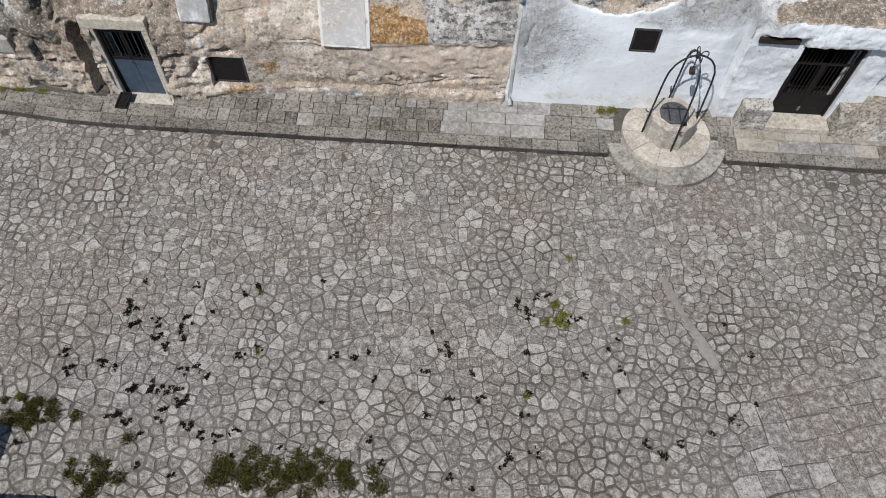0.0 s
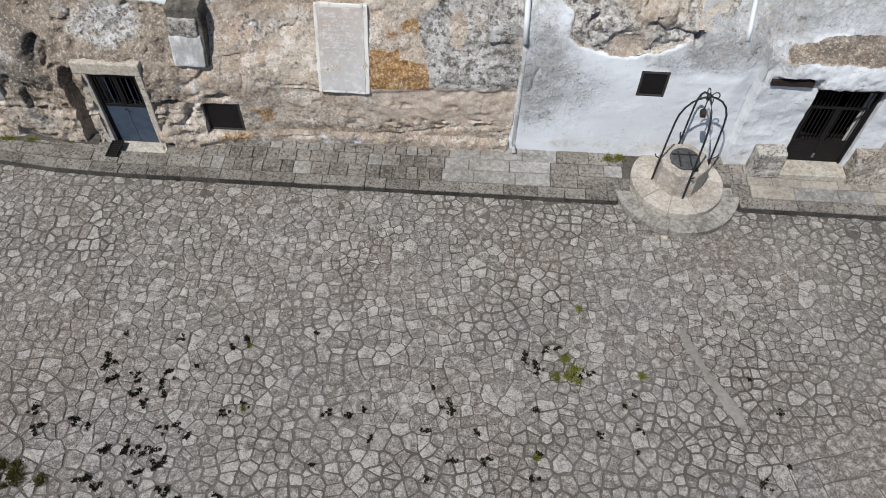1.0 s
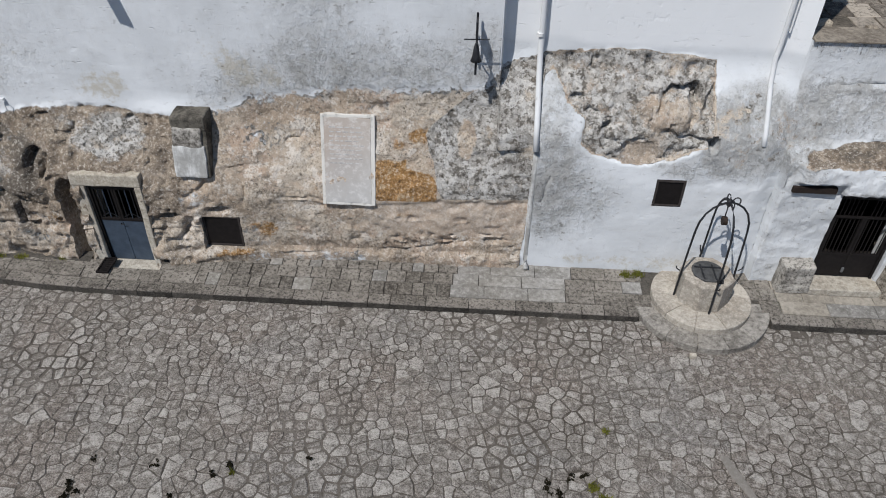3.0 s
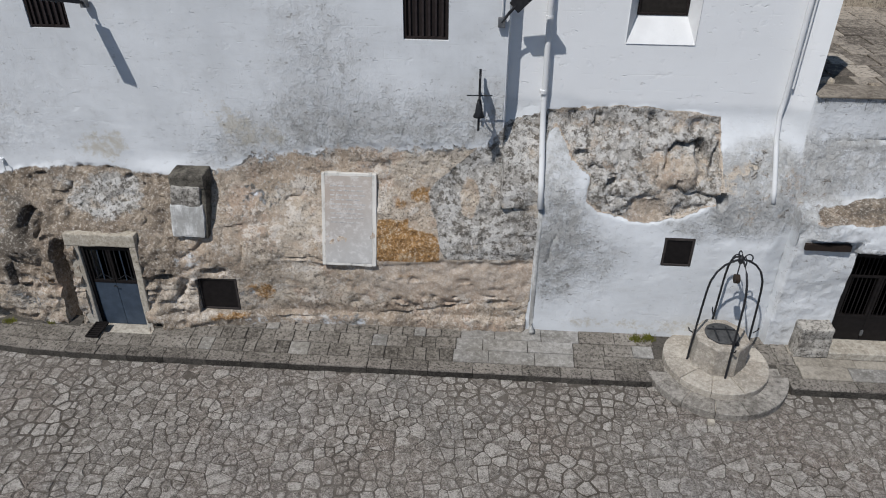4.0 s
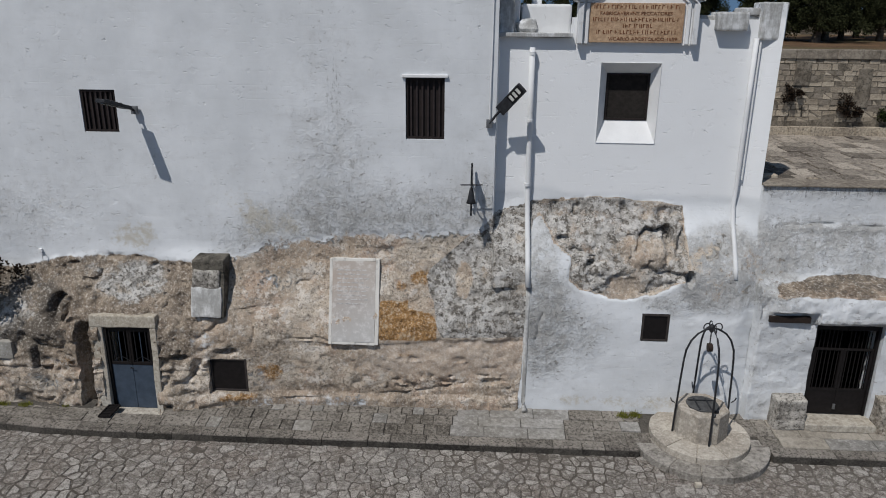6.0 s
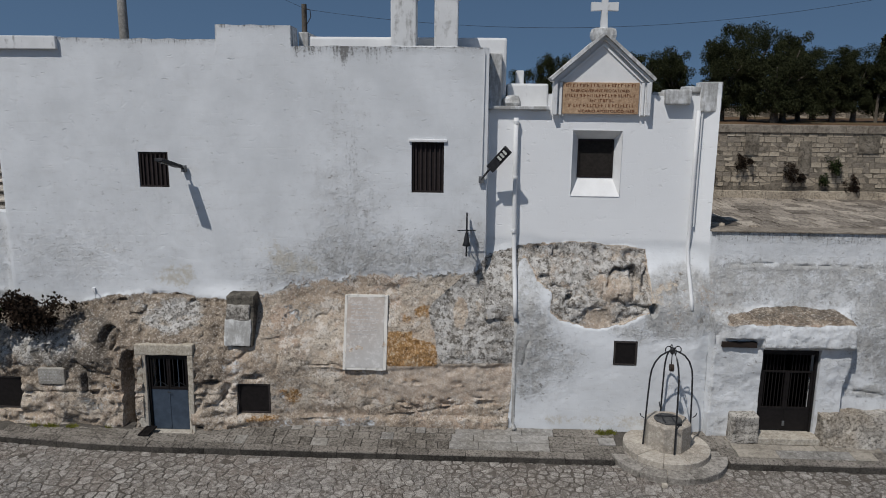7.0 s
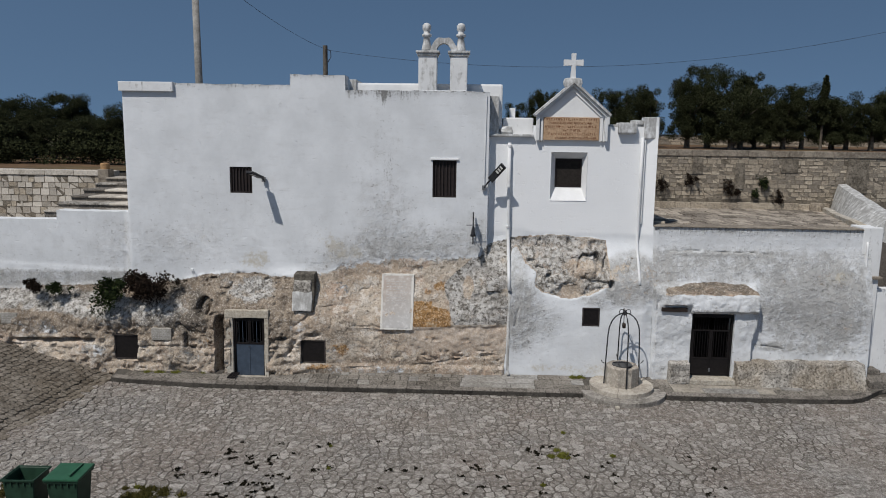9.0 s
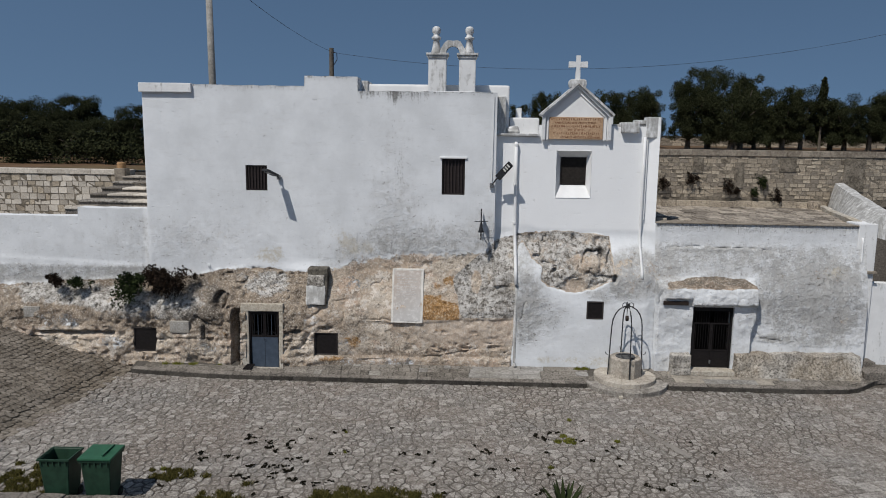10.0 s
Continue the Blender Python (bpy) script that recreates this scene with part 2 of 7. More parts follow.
def m_ground():
    """Earth, mortar and grit between the stones."""
    k = Nodes("mortar_and_grit", 0.95)
    a, b = k.noise(0.5, 5), k.noise(14, 6, 0.75)
    c = k.mix(k.ramp(a, 0.35, 0.7), (0.070, 0.060, 0.050), (0.140, 0.124, 0.108))
    c = k.mix(k.ramp(b, 0.52, 0.68), c, (0.20, 0.182, 0.163))
    c = k.mix(k.ramp(b, 0.46, 0.38, 0, 0.7), c, (0.060, 0.052, 0.045))
    return k.done(c, k.bump(b, 0.5, 0.02))


def m_paving(name, vary):
    """Worn limestone paving: coarse salt-and-pepper grain, pale worn faces, cool and warm patches across the yard."""
    k = Nodes(name, 0.94)
    r = k.rand() if vary == "rand" else k.island()
    grain, blot, wide = k.noise(34, 8, 0.8), k.noise(8.0, 8, 0.78), k.noise(0.33, 4, 0.6)
    salt = k.ramp(grain, 0.44, 0.56)
    col = k.mix(salt, (0.102, 0.089, 0.077), (0.322, 0.293, 0.260))
    col = k.mix(0.42, col, k.mix(r, (0.100, 0.089, 0.078), (0.315, 0.290, 0.264)))
    col = k.mix(k.ramp(wide, 0.44, 0.60, 0, 0.5), col, k.mix(salt, (0.092, 0.071, 0.059), (0.272, 0.225, 0.190)))
    col = k.mix(k.ramp(k.noise(0.41, 4), 0.46, 0.66, 0, 0.4), col, k.mix(salt, (0.092, 0.091, 0.088), (0.305, 0.303, 0.296)))
    # some stones much paler than the rest, in loose clusters
    pale = k.ramp(k.math("ADD", r, k.math("MULTIPLY", k.noise(0.9, 4, 0.65), 1.1)), 1.31, 1.44, 0, 0.62)
    col = k.mix(pale, col, k.mix(salt, (0.24, 0.222, 0.20), (0.46, 0.435, 0.40)))
    # worn chalky faces that do not follow the joints
    col = k.mix(k.ramp(blot, 0.52, 0.58, 0, 0.62), col, (0.43, 0.405, 0.37))
    col = k.mix(k.ramp(blot, 0.47, 0.40, 0, 0.6), col, (0.085, 0.073, 0.062))
    # fine dark pits
    pits = k.ramp(k.math("ADD", k.cells(36), k.math("MULTIPLY", blot, 0.9)), 0.70, 0.60)
    col = k.mix(k.math("MULTIPLY", pits, 0.8), col, (0.040, 0.034, 0.029))
    # smears of old mortar over the stones
    smear = k.ramp(k.noise(0.8, 7, 0.7), 0.60, 0.68, 0, 0.75)
    col = k.mix(smear, col, k.mix(salt, (0.15, 0.134, 0.118), (0.23, 0.21, 0.188)))
    n = k.bump(k.math("SUBTRACT", grain, pits), 0.6, 0.02)
    return k.done(col, k.bump(blot, 0.6, 0.03, n))


FACADE = m_facade()
LIME = m_lime("limewash")
LIME_OLD = m_lime("stained_limewash", 0.75)
LIME_WORN = m_lime("worn_limewash", 0.42)
LIME_CLEAN = m_lime("fresh_limewash", 0.0, (0.75, 0.755, 0.755))
GROUND = m_ground()
PAVING = m_paving("crazy_paving_stone", "island")
PAVING_ONE = m_paving("paving_stone", "rand")
PAVER = m_stone("pavement_slab_stone", (0.085, 0.075, 0.063), (0.25, 0.228, 0.20), 2.2, (0.035, 0.030, 0.025), 0.85, "rand", 0.8, (0.12, 0.105, 0.085), 0.45)
PAVER_PALE = m_stone("smooth_grey_slab", (0.165, 0.157, 0.144), (0.33, 0.318, 0.30), 1.3, (0.08, 0.072, 0.06), 0.4, "rand", 0.5, (0.20, 0.175, 0.13), 0.35)
PAVER_CREAM = m_stone("cream_slab", (0.18, 0.16, 0.132), (0.31, 0.282, 0.24), 1.5, (0.09, 0.078, 0.063), 0.35, "rand", 0.4, (0.33, 0.315, 0.29), 0.35)
KERB = m_stone("kerb_stone", (0.090, 0.079, 0.067), (0.245, 0.222, 0.195), 3.0, (0.03, 0.027, 0.023), 0.95, "rand", 0.8)
PALE = m_stone("pale_limestone", (0.34, 0.31, 0.265), (0.47, 0.44, 0.385), 1.8, (0.13, 0.115, 0.095), 0.45, None, 0.4, (0.36, 0.31, 0.235))
WELLSTONE = m_stone("well_limestone", (0.29, 0.258, 0.218), (0.46, 0.425, 0.37), 2.0, (0.085, 0.074, 0.062), 0.3, "rand", 0.5, (0.30, 0.25, 0.20), 0.3)
RUBBLE = m_stone("coursed_rubble_stone", (0.23, 0.19, 0.145), (0.46, 0.40, 0.315), 2.4, (0.07, 0.058, 0.048), 0.7, "rand", 0.6, (0.25, 0.21, 0.17), 0.45)
RUBBLE_PALE = m_stone("pale_rubble_stone", (0.31, 0.275, 0.23), (0.56, 0.52, 0.46), 2.0, (0.12, 0.10, 0.08), 0.35, "rand", 0.5, (0.33, 0.285, 0.225), 0.7)
RUBBLE_GREY = m_stone("grey_wall_render", (0.16, 0.135, 0.108), (0.28, 0.245, 0.20), 1.5, (0.07, 0.06, 0.05), 0.5)
IRON = m_plain("wrought_iron", (0.035, 0.036, 0.04), 0.55, 0.5)
DARK = m_plain("dark_painted_metal", (0.012, 0.010, 0.010), 0.6, 0.2)
BLUEDOOR = m_plain("blue_grey_painted_steel", (0.055, 0.075, 0.105), 0.5, 0.1, 0.15, 5)
SHUTTER = m_plain("brown_black_slats", (0.018, 0.013, 0.012), 0.6)
VOID = m_plain("unlit_plaster", (0.020, 0.017, 0.015), 0.95)
BENCHSTONE = m_stone("rough_rock_bench", (0.16, 0.147, 0.13), (0.44, 0.415, 0.375), 2.2, (0.055, 0.048, 0.04), 0.9, None, 1.0, (0.25, 0.205, 0.15))
TERRACESTONE = m_stone("terrace_flagstone", (0.105, 0.088, 0.072), (0.37, 0.325, 0.27), 1.5, (0.06, 0.052, 0.045), 0.8, "rand", 0.6, None, 0.85)
GREY_LID = m_plain("dull_grey_metal", (0.085, 0.085, 0.085), 0.6, 0.4)
LIME_STAIN = m_lime("mottled_limewash", 0.85, (0.70, 0.70, 0.69))
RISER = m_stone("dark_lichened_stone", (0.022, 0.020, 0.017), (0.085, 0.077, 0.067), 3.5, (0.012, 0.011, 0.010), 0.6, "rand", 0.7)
DARKROCK = m_stone("dark_weathered_rock", (0.035, 0.031, 0.026), (0.14, 0.127, 0.105), 2.0, (0.03, 0.028, 0.024), 0.7, None, 0.9)
RAMPSTONE = m_stone("mossy_setts", (0.085, 0.070, 0.055), (0.24, 0.212, 0.178), 1.6, (0.05, 0.042, 0.032), 0.85, "island", 0.8, (0.12, 0.092, 0.062), 0.35)
SLOT_SHADE = m_plain("slot_shade_brown", (0.022, 0.015, 0.012), 0.85)
PLATE = m_stone("grey_stone_plate", (0.25, 0.235, 0.21), (0.36, 0.345, 0.315), 3.0, (0.15, 0.135, 0.115), 0.4)


# ---- builders ----
def mesh_of(name, bm, material, smooth=False):
    me = bpy.data.meshes.new(name)
    bm.normal_update()
    bm.to_mesh(me)
    bm.free()
    for mm in (material if isinstance(material, (list, tuple)) else [material]):
        me.materials.append(mm)
    if smooth:
        me.shade_smooth()
    return me


def part(name, bm, material, parent=None, label="", smooth=False):
    ob = new(name, mesh_of(name, bm, material, smooth))
    if parent is not None:
        ob.parent = parent
        ob.matrix_parent_inverse = parent.matrix_world.inverted()
    if label:
        ob["label"] = label
    return ob


def thing(name, label, category, at=(0, 0, 0), group="", kind=""):
    ob = new(name)
    ob.empty_display_size = 0.1
    ob.location = at
    ob.matrix_world = Matrix.Translation(at)
    return tagged(ob, label, category, group, kind)


def box(bm, x0, x1, y0, y1, z0, z1, bevel=0.0, wob=0.0, rng=None):
    """A box added to bm, with worn corners."""
    r = bmesh.ops.create_cube(bm, size=1.0)
    vs = r["verts"]
    for v in vs:
        v.co = Vector(((x0 + x1) / 2 + v.co.x * (x1 - x0), (y0 + y1) / 2 + v.co.y * (y1 - y0), (z0 + z1) / 2 + v.co.z * (z1 - z0)))
        if wob:
            v.co += Vector([(rng or random).uniform(-wob, wob) for _ in range(3)])
    if bevel:
        es = list({e for v in vs for e in v.link_edges})
        bmesh.ops.bevel(bm, geom=es, offset=bevel, segments=2, affect="EDGES", profile=0.6)
    return bm


def boxes(*args, bevel=0.01):
    bm = bmesh.new()
    for a in args:
        box(bm, *a, bevel=bevel)
    return bm


def tube(bm, pts, r, sides=8, caps=True):
    """A round bar along pts; r: one radius or one for each point."""
    pts = [Vector(p) for p in pts]
    rs = r if isinstance(r, (list, tuple)) else [r] * len(pts)
    rings = []
    for i, p in enumerate(pts):
        d = (pts[min(i + 1, len(pts) - 1)] - pts[max(i - 1, 0)]).normalized()
        a = d.cross(Vector((0.31, 0.87, 0.12))).normalized() if abs(d.z) > 0.5 else d.cross(Vector((0, 0, 1))).normalized()
        b = d.cross(a)
        rings.append([bm.verts.new(p + rs[i] * (math.cos(t) * a + math.sin(t) * b)) for t in (2 * math.pi * j / sides for j in range(sides))])
    for q, w in zip(rings, rings[1:]):
        for j in range(sides):
            bm.faces.new((q[j], q[(j + 1) % sides], w[(j + 1) % sides], w[j]))
    if caps:
        bm.faces.new(rings[0][::-1])
        bm.faces.new(rings[-1])
    return bm


def lathe(bm, prof, cx, cy, sides=24, turn=0.0):
    """A turned body: prof rows of (radius, z)."""
    rings = [[bm.verts.new((cx + r * math.cos(2 * math.pi * j / sides + turn), cy + r * math.sin(2 * math.pi * j / sides + turn), z)) for j in range(sides)] for r, z in prof]
    for q, w in zip(rings, rings[1:]):
        for j in range(sides):
            bm.faces.new((q[j], q[(j + 1) % sides], w[(j + 1) % sides], w[j]))
    bm.faces.new(rings[0][::-1])
    bm.faces.new(rings[-1])
    bmesh.ops.recalc_face_normals(bm, faces=bm.faces[:])
    return bm


def prism(bm, poly, z0, z1, inset=0.0, tilt=(0, 0)):
    """A stone with the plan poly; its top edge drawn in by inset."""
    n = len(poly)
    cx, cy = sum(p[0] for p in poly) / n, sum(p[1] for p in poly) / n
    low = [bm.verts.new((x, y, z0)) for x, y in poly]
    size = sum(math.hypot(x - cx, y - cy) for x, y in poly) / n
    s = max(0.5, 1 - inset / max(size, 0.02))
    mid = [bm.verts.new((x, y, z1 - inset * 0.6 + tilt[0] * (x - cx) + tilt[1] * (y - cy))) for x, y in poly]
    top = [bm.verts.new((cx + (x - cx) * s, cy + (y - cy) * s, z1 + tilt[0] * (x - cx) + tilt[1] * (y - cy))) for x, y in poly]
    for i in range(n):
        j = (i + 1) % n
        bm.faces.new((low[i], low[j], mid[j], mid[i]))
        bm.faces.new((mid[i], mid[j], top[j], top[i]))
    bm.faces.new(top)


def extrude_xz(bm, poly, y0, y1):
    """A slab with the outline poly in x and z, from y0 back to y1."""
    f = [bm.verts.new((x, y0, z)) for x, z in poly]
    b = [bm.verts.new((x, y1, z)) for x, z in poly]
    n = len(poly)
    bm.faces.new(f)
    bm.faces.new(b[::-1])
    for i in range(n):
        bm.faces.new((f[i], b[i], b[(i + 1) % n], f[(i + 1) % n]))
    bmesh.ops.recalc_face_normals(bm, faces=bm.faces[:])
    return bm


def rough_block(x0, x1, y0, y1, z0, z1, amp, seed, cuts=8, lean=0.0, bevel=0.04):
    """A weathered block: a bevelled box with a worn, uneven surface."""
    bm = bmesh.new()
    box(bm, x0, x1, y0, y1, z0, z1, bevel=bevel)
    longest = max(x1 - x0, y1 - y0, z1 - z0)
    bmesh.ops.subdivide_edges(bm, edges=[e for e in bm.edges if e.calc_length() > longest / 3], cuts=cuts, use_grid_fill=True)
    bmesh.ops.subdivide_edges(bm, edges=[e for e in bm.edges if e.calc_length() > 0.25], cuts=2, use_grid_fill=True)
    for v in bm.verts:
        p = v.co * 2.2 + Vector((seed, 0, 0))
        d = Vector((noise.noise(p), noise.noise(p + Vector((7, 0, 0))), noise.noise(p + Vector((0, 9, 0)))))
        d += 0.5 * Vector((noise.noise(p * 3.1), noise.noise(p * 3.1 + Vector((3, 0, 0))), noise.noise(p * 3.1 + Vector((0, 5, 0)))))
        v.co += d * amp
        v.co.y += lean * (v.co.z - z0)
    bmesh.ops.recalc_face_normals(bm, faces=bm.faces[:])
    return bm


# lattice noise on arrays
TABLE = np.random.RandomState(7).rand(256, 256)


def vnoise(x, z):
    xi, zi = np.floor(x).astype(int), np.floor(z).astype(int)
    fx, fz = x - xi, z - zi
    fx, fz = fx * fx * (3 - 2 * fx), fz * fz * (3 - 2 * fz)
    g = lambda a, b: TABLE[a % 256, b % 256]
    return (g(xi, zi) * (1 - fx) + g(xi + 1, zi) * fx) * (1 - fz) + (g(xi, zi + 1) * (1 - fx) + g(xi + 1, zi + 1) * fx) * fz


def fbm(x, z, scale, octaves=4, gain=0.5):
    out, amp, tot = 0, 1.0, 0.0
    for i in range(octaves):
        out = out + amp * vnoise(x * scale * 2 ** i + 13.7 * i, z * scale * 2 ** i + 5.1 * i)
        tot += amp
        amp *= gain
    return out / tot


def sm(a, b, v):
    t = np.clip((v - a) / (b - a), 0, 1)
    return t * t * (3 - 2 * t)


def blob(x, z, cx, cz, rx, rz, soft=0.35):
    """1 inside an oval, fading to 0 outside."""
    d = np.sqrt(((x - cx) / rx) ** 2 + ((z - cz) / rz) ** 2)
    return 1 - sm(1 - soft, 1 + soft, d)


# ---- the weathered front: one surface, in four stretches ----
LINE_X = [-17, -12.0, -10.9, -9.93, -9.33, -8.51, -7.59, -7.02, -6.43, -5.3, -4.73, -3.5, -2.5, -0.35, -0.1, 0.05]
LINE_Z = [2.62, 2.95, 3.0, 3.12, 3.27, 3.38, 3.39, 3.32, 3.28, 3.45, 3.70, 3.91, 3.98, 4.08, 4.3, 4.48]
FOOT_X = [-20, -16, -13, -11, -8.6, -6.9, -6.3, -5.4, -4.4, -2.6, 3.4, 5.5, 8.5, 12.4]
FOOT_Y = [11.3, 11.2, 11.1, 11.0, 10.95, 10.97, 11.08, 11.22, 11.38, 11.44, 11.45, 11.50, 11.58, 11.75]


def crack(x, z, pts, w):
    """1 along a broken line, fading over w."""
    best = np.full(np.shape(x), 9.0)
    for (x0, z0), (x1, z1) in zip(pts, pts[1:]):
        l2 = (x1 - x0) ** 2 + (z1 - z0) ** 2
        t = np.clip(((x - x0) * (x1 - x0) + (z - z0) * (z1 - z0)) / l2, 0, 1)
        best = np.minimum(best, np.hypot(x - x0 - t * (x1 - x0), z - z0 - t * (z1 - z0)))
    return np.clip(1 - best / w, 0, 1)


def patch_mask(x, z):
    """The bare rock under the chapel's plaster."""
    top = np.interp(x, [0.0, 0.9, 2.2, 3.2, 3.95], [4.5, 4.64, 4.79, 4.71, 4.61]) + 0.05 * (vnoise(x * 3, z * 0) - 0.5)
    left = np.interp(z, [2.9, 3.0, 3.2, 3.63, 3.88, 4.4, 4.6], [1.95, 1.80, 1.62, 1.64, 1.29, 1.0, 0.86])
    low = np.interp(x, [1.6, 1.83, 2.36, 2.78, 3.28, 4.0], [3.2, 3.0, 2.86, 2.82, 2.95, 3.22])
    right = np.interp(z, [3.2, 3.4, 3.9, 4.6], [3.99, 4.03, 4.01, 3.94])
    j = 0.20 * (fbm(x, z, 2.4, 5, 0.6) - 0.5)
    return sm(-0.03, 0.03, np.minimum(np.minimum(top - z + 0.3 * j, x - left + j), np.minimum(z - low + 0.8 * j, right - x + 0.3 * j)))


def hood_top(x):
    """Upper edge of the hood over the gate where it meets the wall."""
    return np.interp(x, [5.6, 5.9, 6.5, 7.4, 8.3, 8.72], [3.14, 3.20, 3.33, 3.38, 3.30, 3.11])


def face_y(x, z):
    """How far back the front stands at x and height z."""
    foot = np.interp(x, FOOT_X, FOOT_Y)
    line = np.interp(x, LINE_X, LINE_Z)
    west = 11.95 + 0.12 * (1 - sm(-12.0, -11.7, x))
    # left: a bulging rock shelf; middle: a battered wall; right: chapel and terrace
    left = foot + 0.02 + (west - foot) * (0.10 * sm(0.9, 1.8, z) + 0.90 * sm(1.75, line + 0.12, z))
    m = np.interp(x, [-7.4, -6.6, -5.4, -4.2, -2.0], [11.02, 11.10, 11.23, 11.37, 11.40])
    mid = foot + (m - foot) * sm(0.4, 1.7, z) + (11.95 - m) * sm(1.6, 3.75, z)
    w = sm(-7.3, -6.3, x)
    y = left * (1 - w) + mid * w
    chap = 11.45 + 0.07 * sm(2.3, 3.2, z) + (12.30 - 11.52) * sm(3.1, 4.75, z)
    w = sm(-0.9, 0.9, x)
    low_main = np.where(x < 0.035, y, 11.40 + 0.55 * sm(1.6, 3.75, z))
    y = np.where(z < 3.0, low_main * (1 - w) + chap * w, np.where(x < 0.035, y * (1 - w * (1 - sm(3.0, 4.0, z))) + chap * w * (1 - sm(3.0, 4.0, z)), chap))
    right = 11.56 + 0.05 * sm(0.5, 2.3, z) + 0.47 * sm(2.7, 4.6, z)
    w = sm(5.0, 5.6, x)
    y = y * (1 - w) + right * w
    # rock relief: strong on bare stone, faint under paint
    wh = white_mask(x, z)
    rough = 1 - 0.96 * np.clip(wh * 1.6 - 0.3, 0, 1)
    s = sm(-5.0, -6.8, x)
    y = y + rough * ((0.045 + 0.17 * s) * (fbm(x, z, 0.9, 3) - 0.5) + (0.06 + 0.08 * s) * (fbm(x + 9, z, 3.2, 3, 0.6) - 0.5) + (0.04 + 0.04 * s) * (fbm(x, z + 3, 8.0, 2) - 0.5))
    y = y + rough * (0.03 + 0.04 * s) * sm(0.64, 0.78, fbm(x + 31, z * 1.2, 5.5, 2))
    y = y + 0.004 * (fbm(x, z + 40, 1.3, 4) - 0.5) + 0.014 * (1 - sm(3.0, 5.2, z)) * (fbm(x, z + 40, 2.6, 4) - 0.5)
    # bedding ledges in the quarried left part
    bed = sm(-5.0, -7.0, x) * (1 - wh) * (1 - sm(1.5, 1.9, z))
    y = y + bed * (0.13 * (fbm(x * 0.5, z, 4.0, 3) - 0.5) + 0.05 * sm(0.06, 0.0, np.abs(z - 1.0 - 0.05 * np.sin(x * 1.7))))
    # the plaster ends in a rounded lip over the rock on the left
    y = y - 0.012 * sm(-5.6, -6.4, x) * sm(-10.6, -9.8, x) * sm(-0.06, 0.02, z - line) * sm(0.30, 0.05, z - line)
    # a ragged rock footing and an undercut bed along the battered wall
    footing = sm(-7.0, -6.6, x) * sm(0.72, 0.60, x)
    y = y - footing * (0.05 + 0.07 * fbm(x, z, 3.0, 3)) * sm(0.52, 0.44, z + 0.10 * (fbm(x, z * 0, 1.1, 3) - 0.5))
    y = y + sm(-4.4, -4.0, x) * sm(0.80, 0.70, x) * 0.035 * sm(1.84, 1.78, z - np.interp(x, [-4.2, -3.3, -2.2, -1.2, 0.8], [-0.08, -0.14, -0.11, -0.02, 0.05])) * sm(1.3, 1.7, z)
    slots = sm(-2.6, -1.8, x) * sm(0.7, 0.5, x) * sm(0.48, 0.56, z) * sm(1.1, 0.95, z)
    y = y + slots * 0.06 * sm(0.58, 0.66, fbm(x * 0.6 + 4, z * 1.8, 4.0, 4, 0.65))
    # flaking coats of plaster low on the chapel and along the terrace wall
    zone = np.clip(sm(3.9, 4.4, x) * sm(4.3, 4.05, z) + 0.7 * sm(0.85, 1.0, x) * sm(1.7, 1.3, x) * sm(4.0, 3.5, z) + 0.35 * sm(1.5, 2.0, x) * sm(3.0, 2.6, z), 0, 1) * (wh > 0.5)
    for step, seed in ((0.50, 0.0), (0.56, 31.0)):
        y = y + 0.007 * zone * sm(step, step + 0.035, fbm(x + seed, z * 1.2 + seed, 1.9, 5, 0.62))
    y = y + 0.010 * zone * (fbm(x, z + 11, 6.0, 3, 0.6) - 0.5)
    # broken string course and coats along the terrace wall
    edge = 4.31 + 0.04 * np.sin(x * 1.1) - 0.08 * sm(8.6, 9.8, x) + 0.08 * (fbm(x, x * 0, 2.5, 3) - 0.5)
    y = y - 0.045 * sm(5.8, 6.2, x) * sm(9.9, 9.3, x) * sm(edge + 0.02, edge - 0.02, z) * sm(3.5, 3.9, z) + 0.05 * sm(5.8, 6.2, x) * sm(9.9, 9.3, x) * sm(0.045, 0.0, np.abs(z - edge)) * sm(0.40, 0.55, fbm(x, z, 5, 2))
    y = y + 0.010 * sm(8.9, 9.3, x) * sm(0.50, 0.54, fbm(x + 3, z + 8, 0.9, 4, 0.6)) * sm(4.1, 3.8, z)
    # bare rock patch: hollowed, with a plaster lip above and crevices
    p = patch_mask(x, z)
    soft = p * sm(0.0, 0.35, np.minimum(4.72 - z, 4.0 - x))
    y = y + soft * (0.05 + 0.10 * (fbm(x + 3, z, 1.6, 4, 0.55) - 0.5)) + p * (0.05 * (fbm(x + 7, z, 4.5, 3, 0.6) - 0.5) + 0.05 * sm(0.62, 0.74, fbm(x + 1, z, 7.0, 2)))
    y = y - 0.10 * blob(x, z, 2.4, 4.1, 1.1, 0.5, 0.8) * p - 0.12 * blob(x, z, 3.25, 3.78, 0.42, 0.26, 0.5) * p
    wob_x, wob_z = x + 0.10 * (vnoise(x * 5, z * 5) - 0.5), z + 0.12 * (vnoise(x * 5 + 9, z * 5) - 0.5)
    y = y + 0.22 * p * crack(wob_x, wob_z, [(2.98, 3.86), (3.06, 4.02), (3.2, 4.15), (3.42, 4.10), (3.66, 4.17)], 0.075)
    y = y + 0.30 * p * blob(wob_x, wob_z, 3.66, 3.99, 0.11, 0.14, 0.4) + 0.16 * p * crack(wob_x, wob_z, [(3.72, 3.95), (3.9, 3.75), (3.93, 4.2)], 0.08)
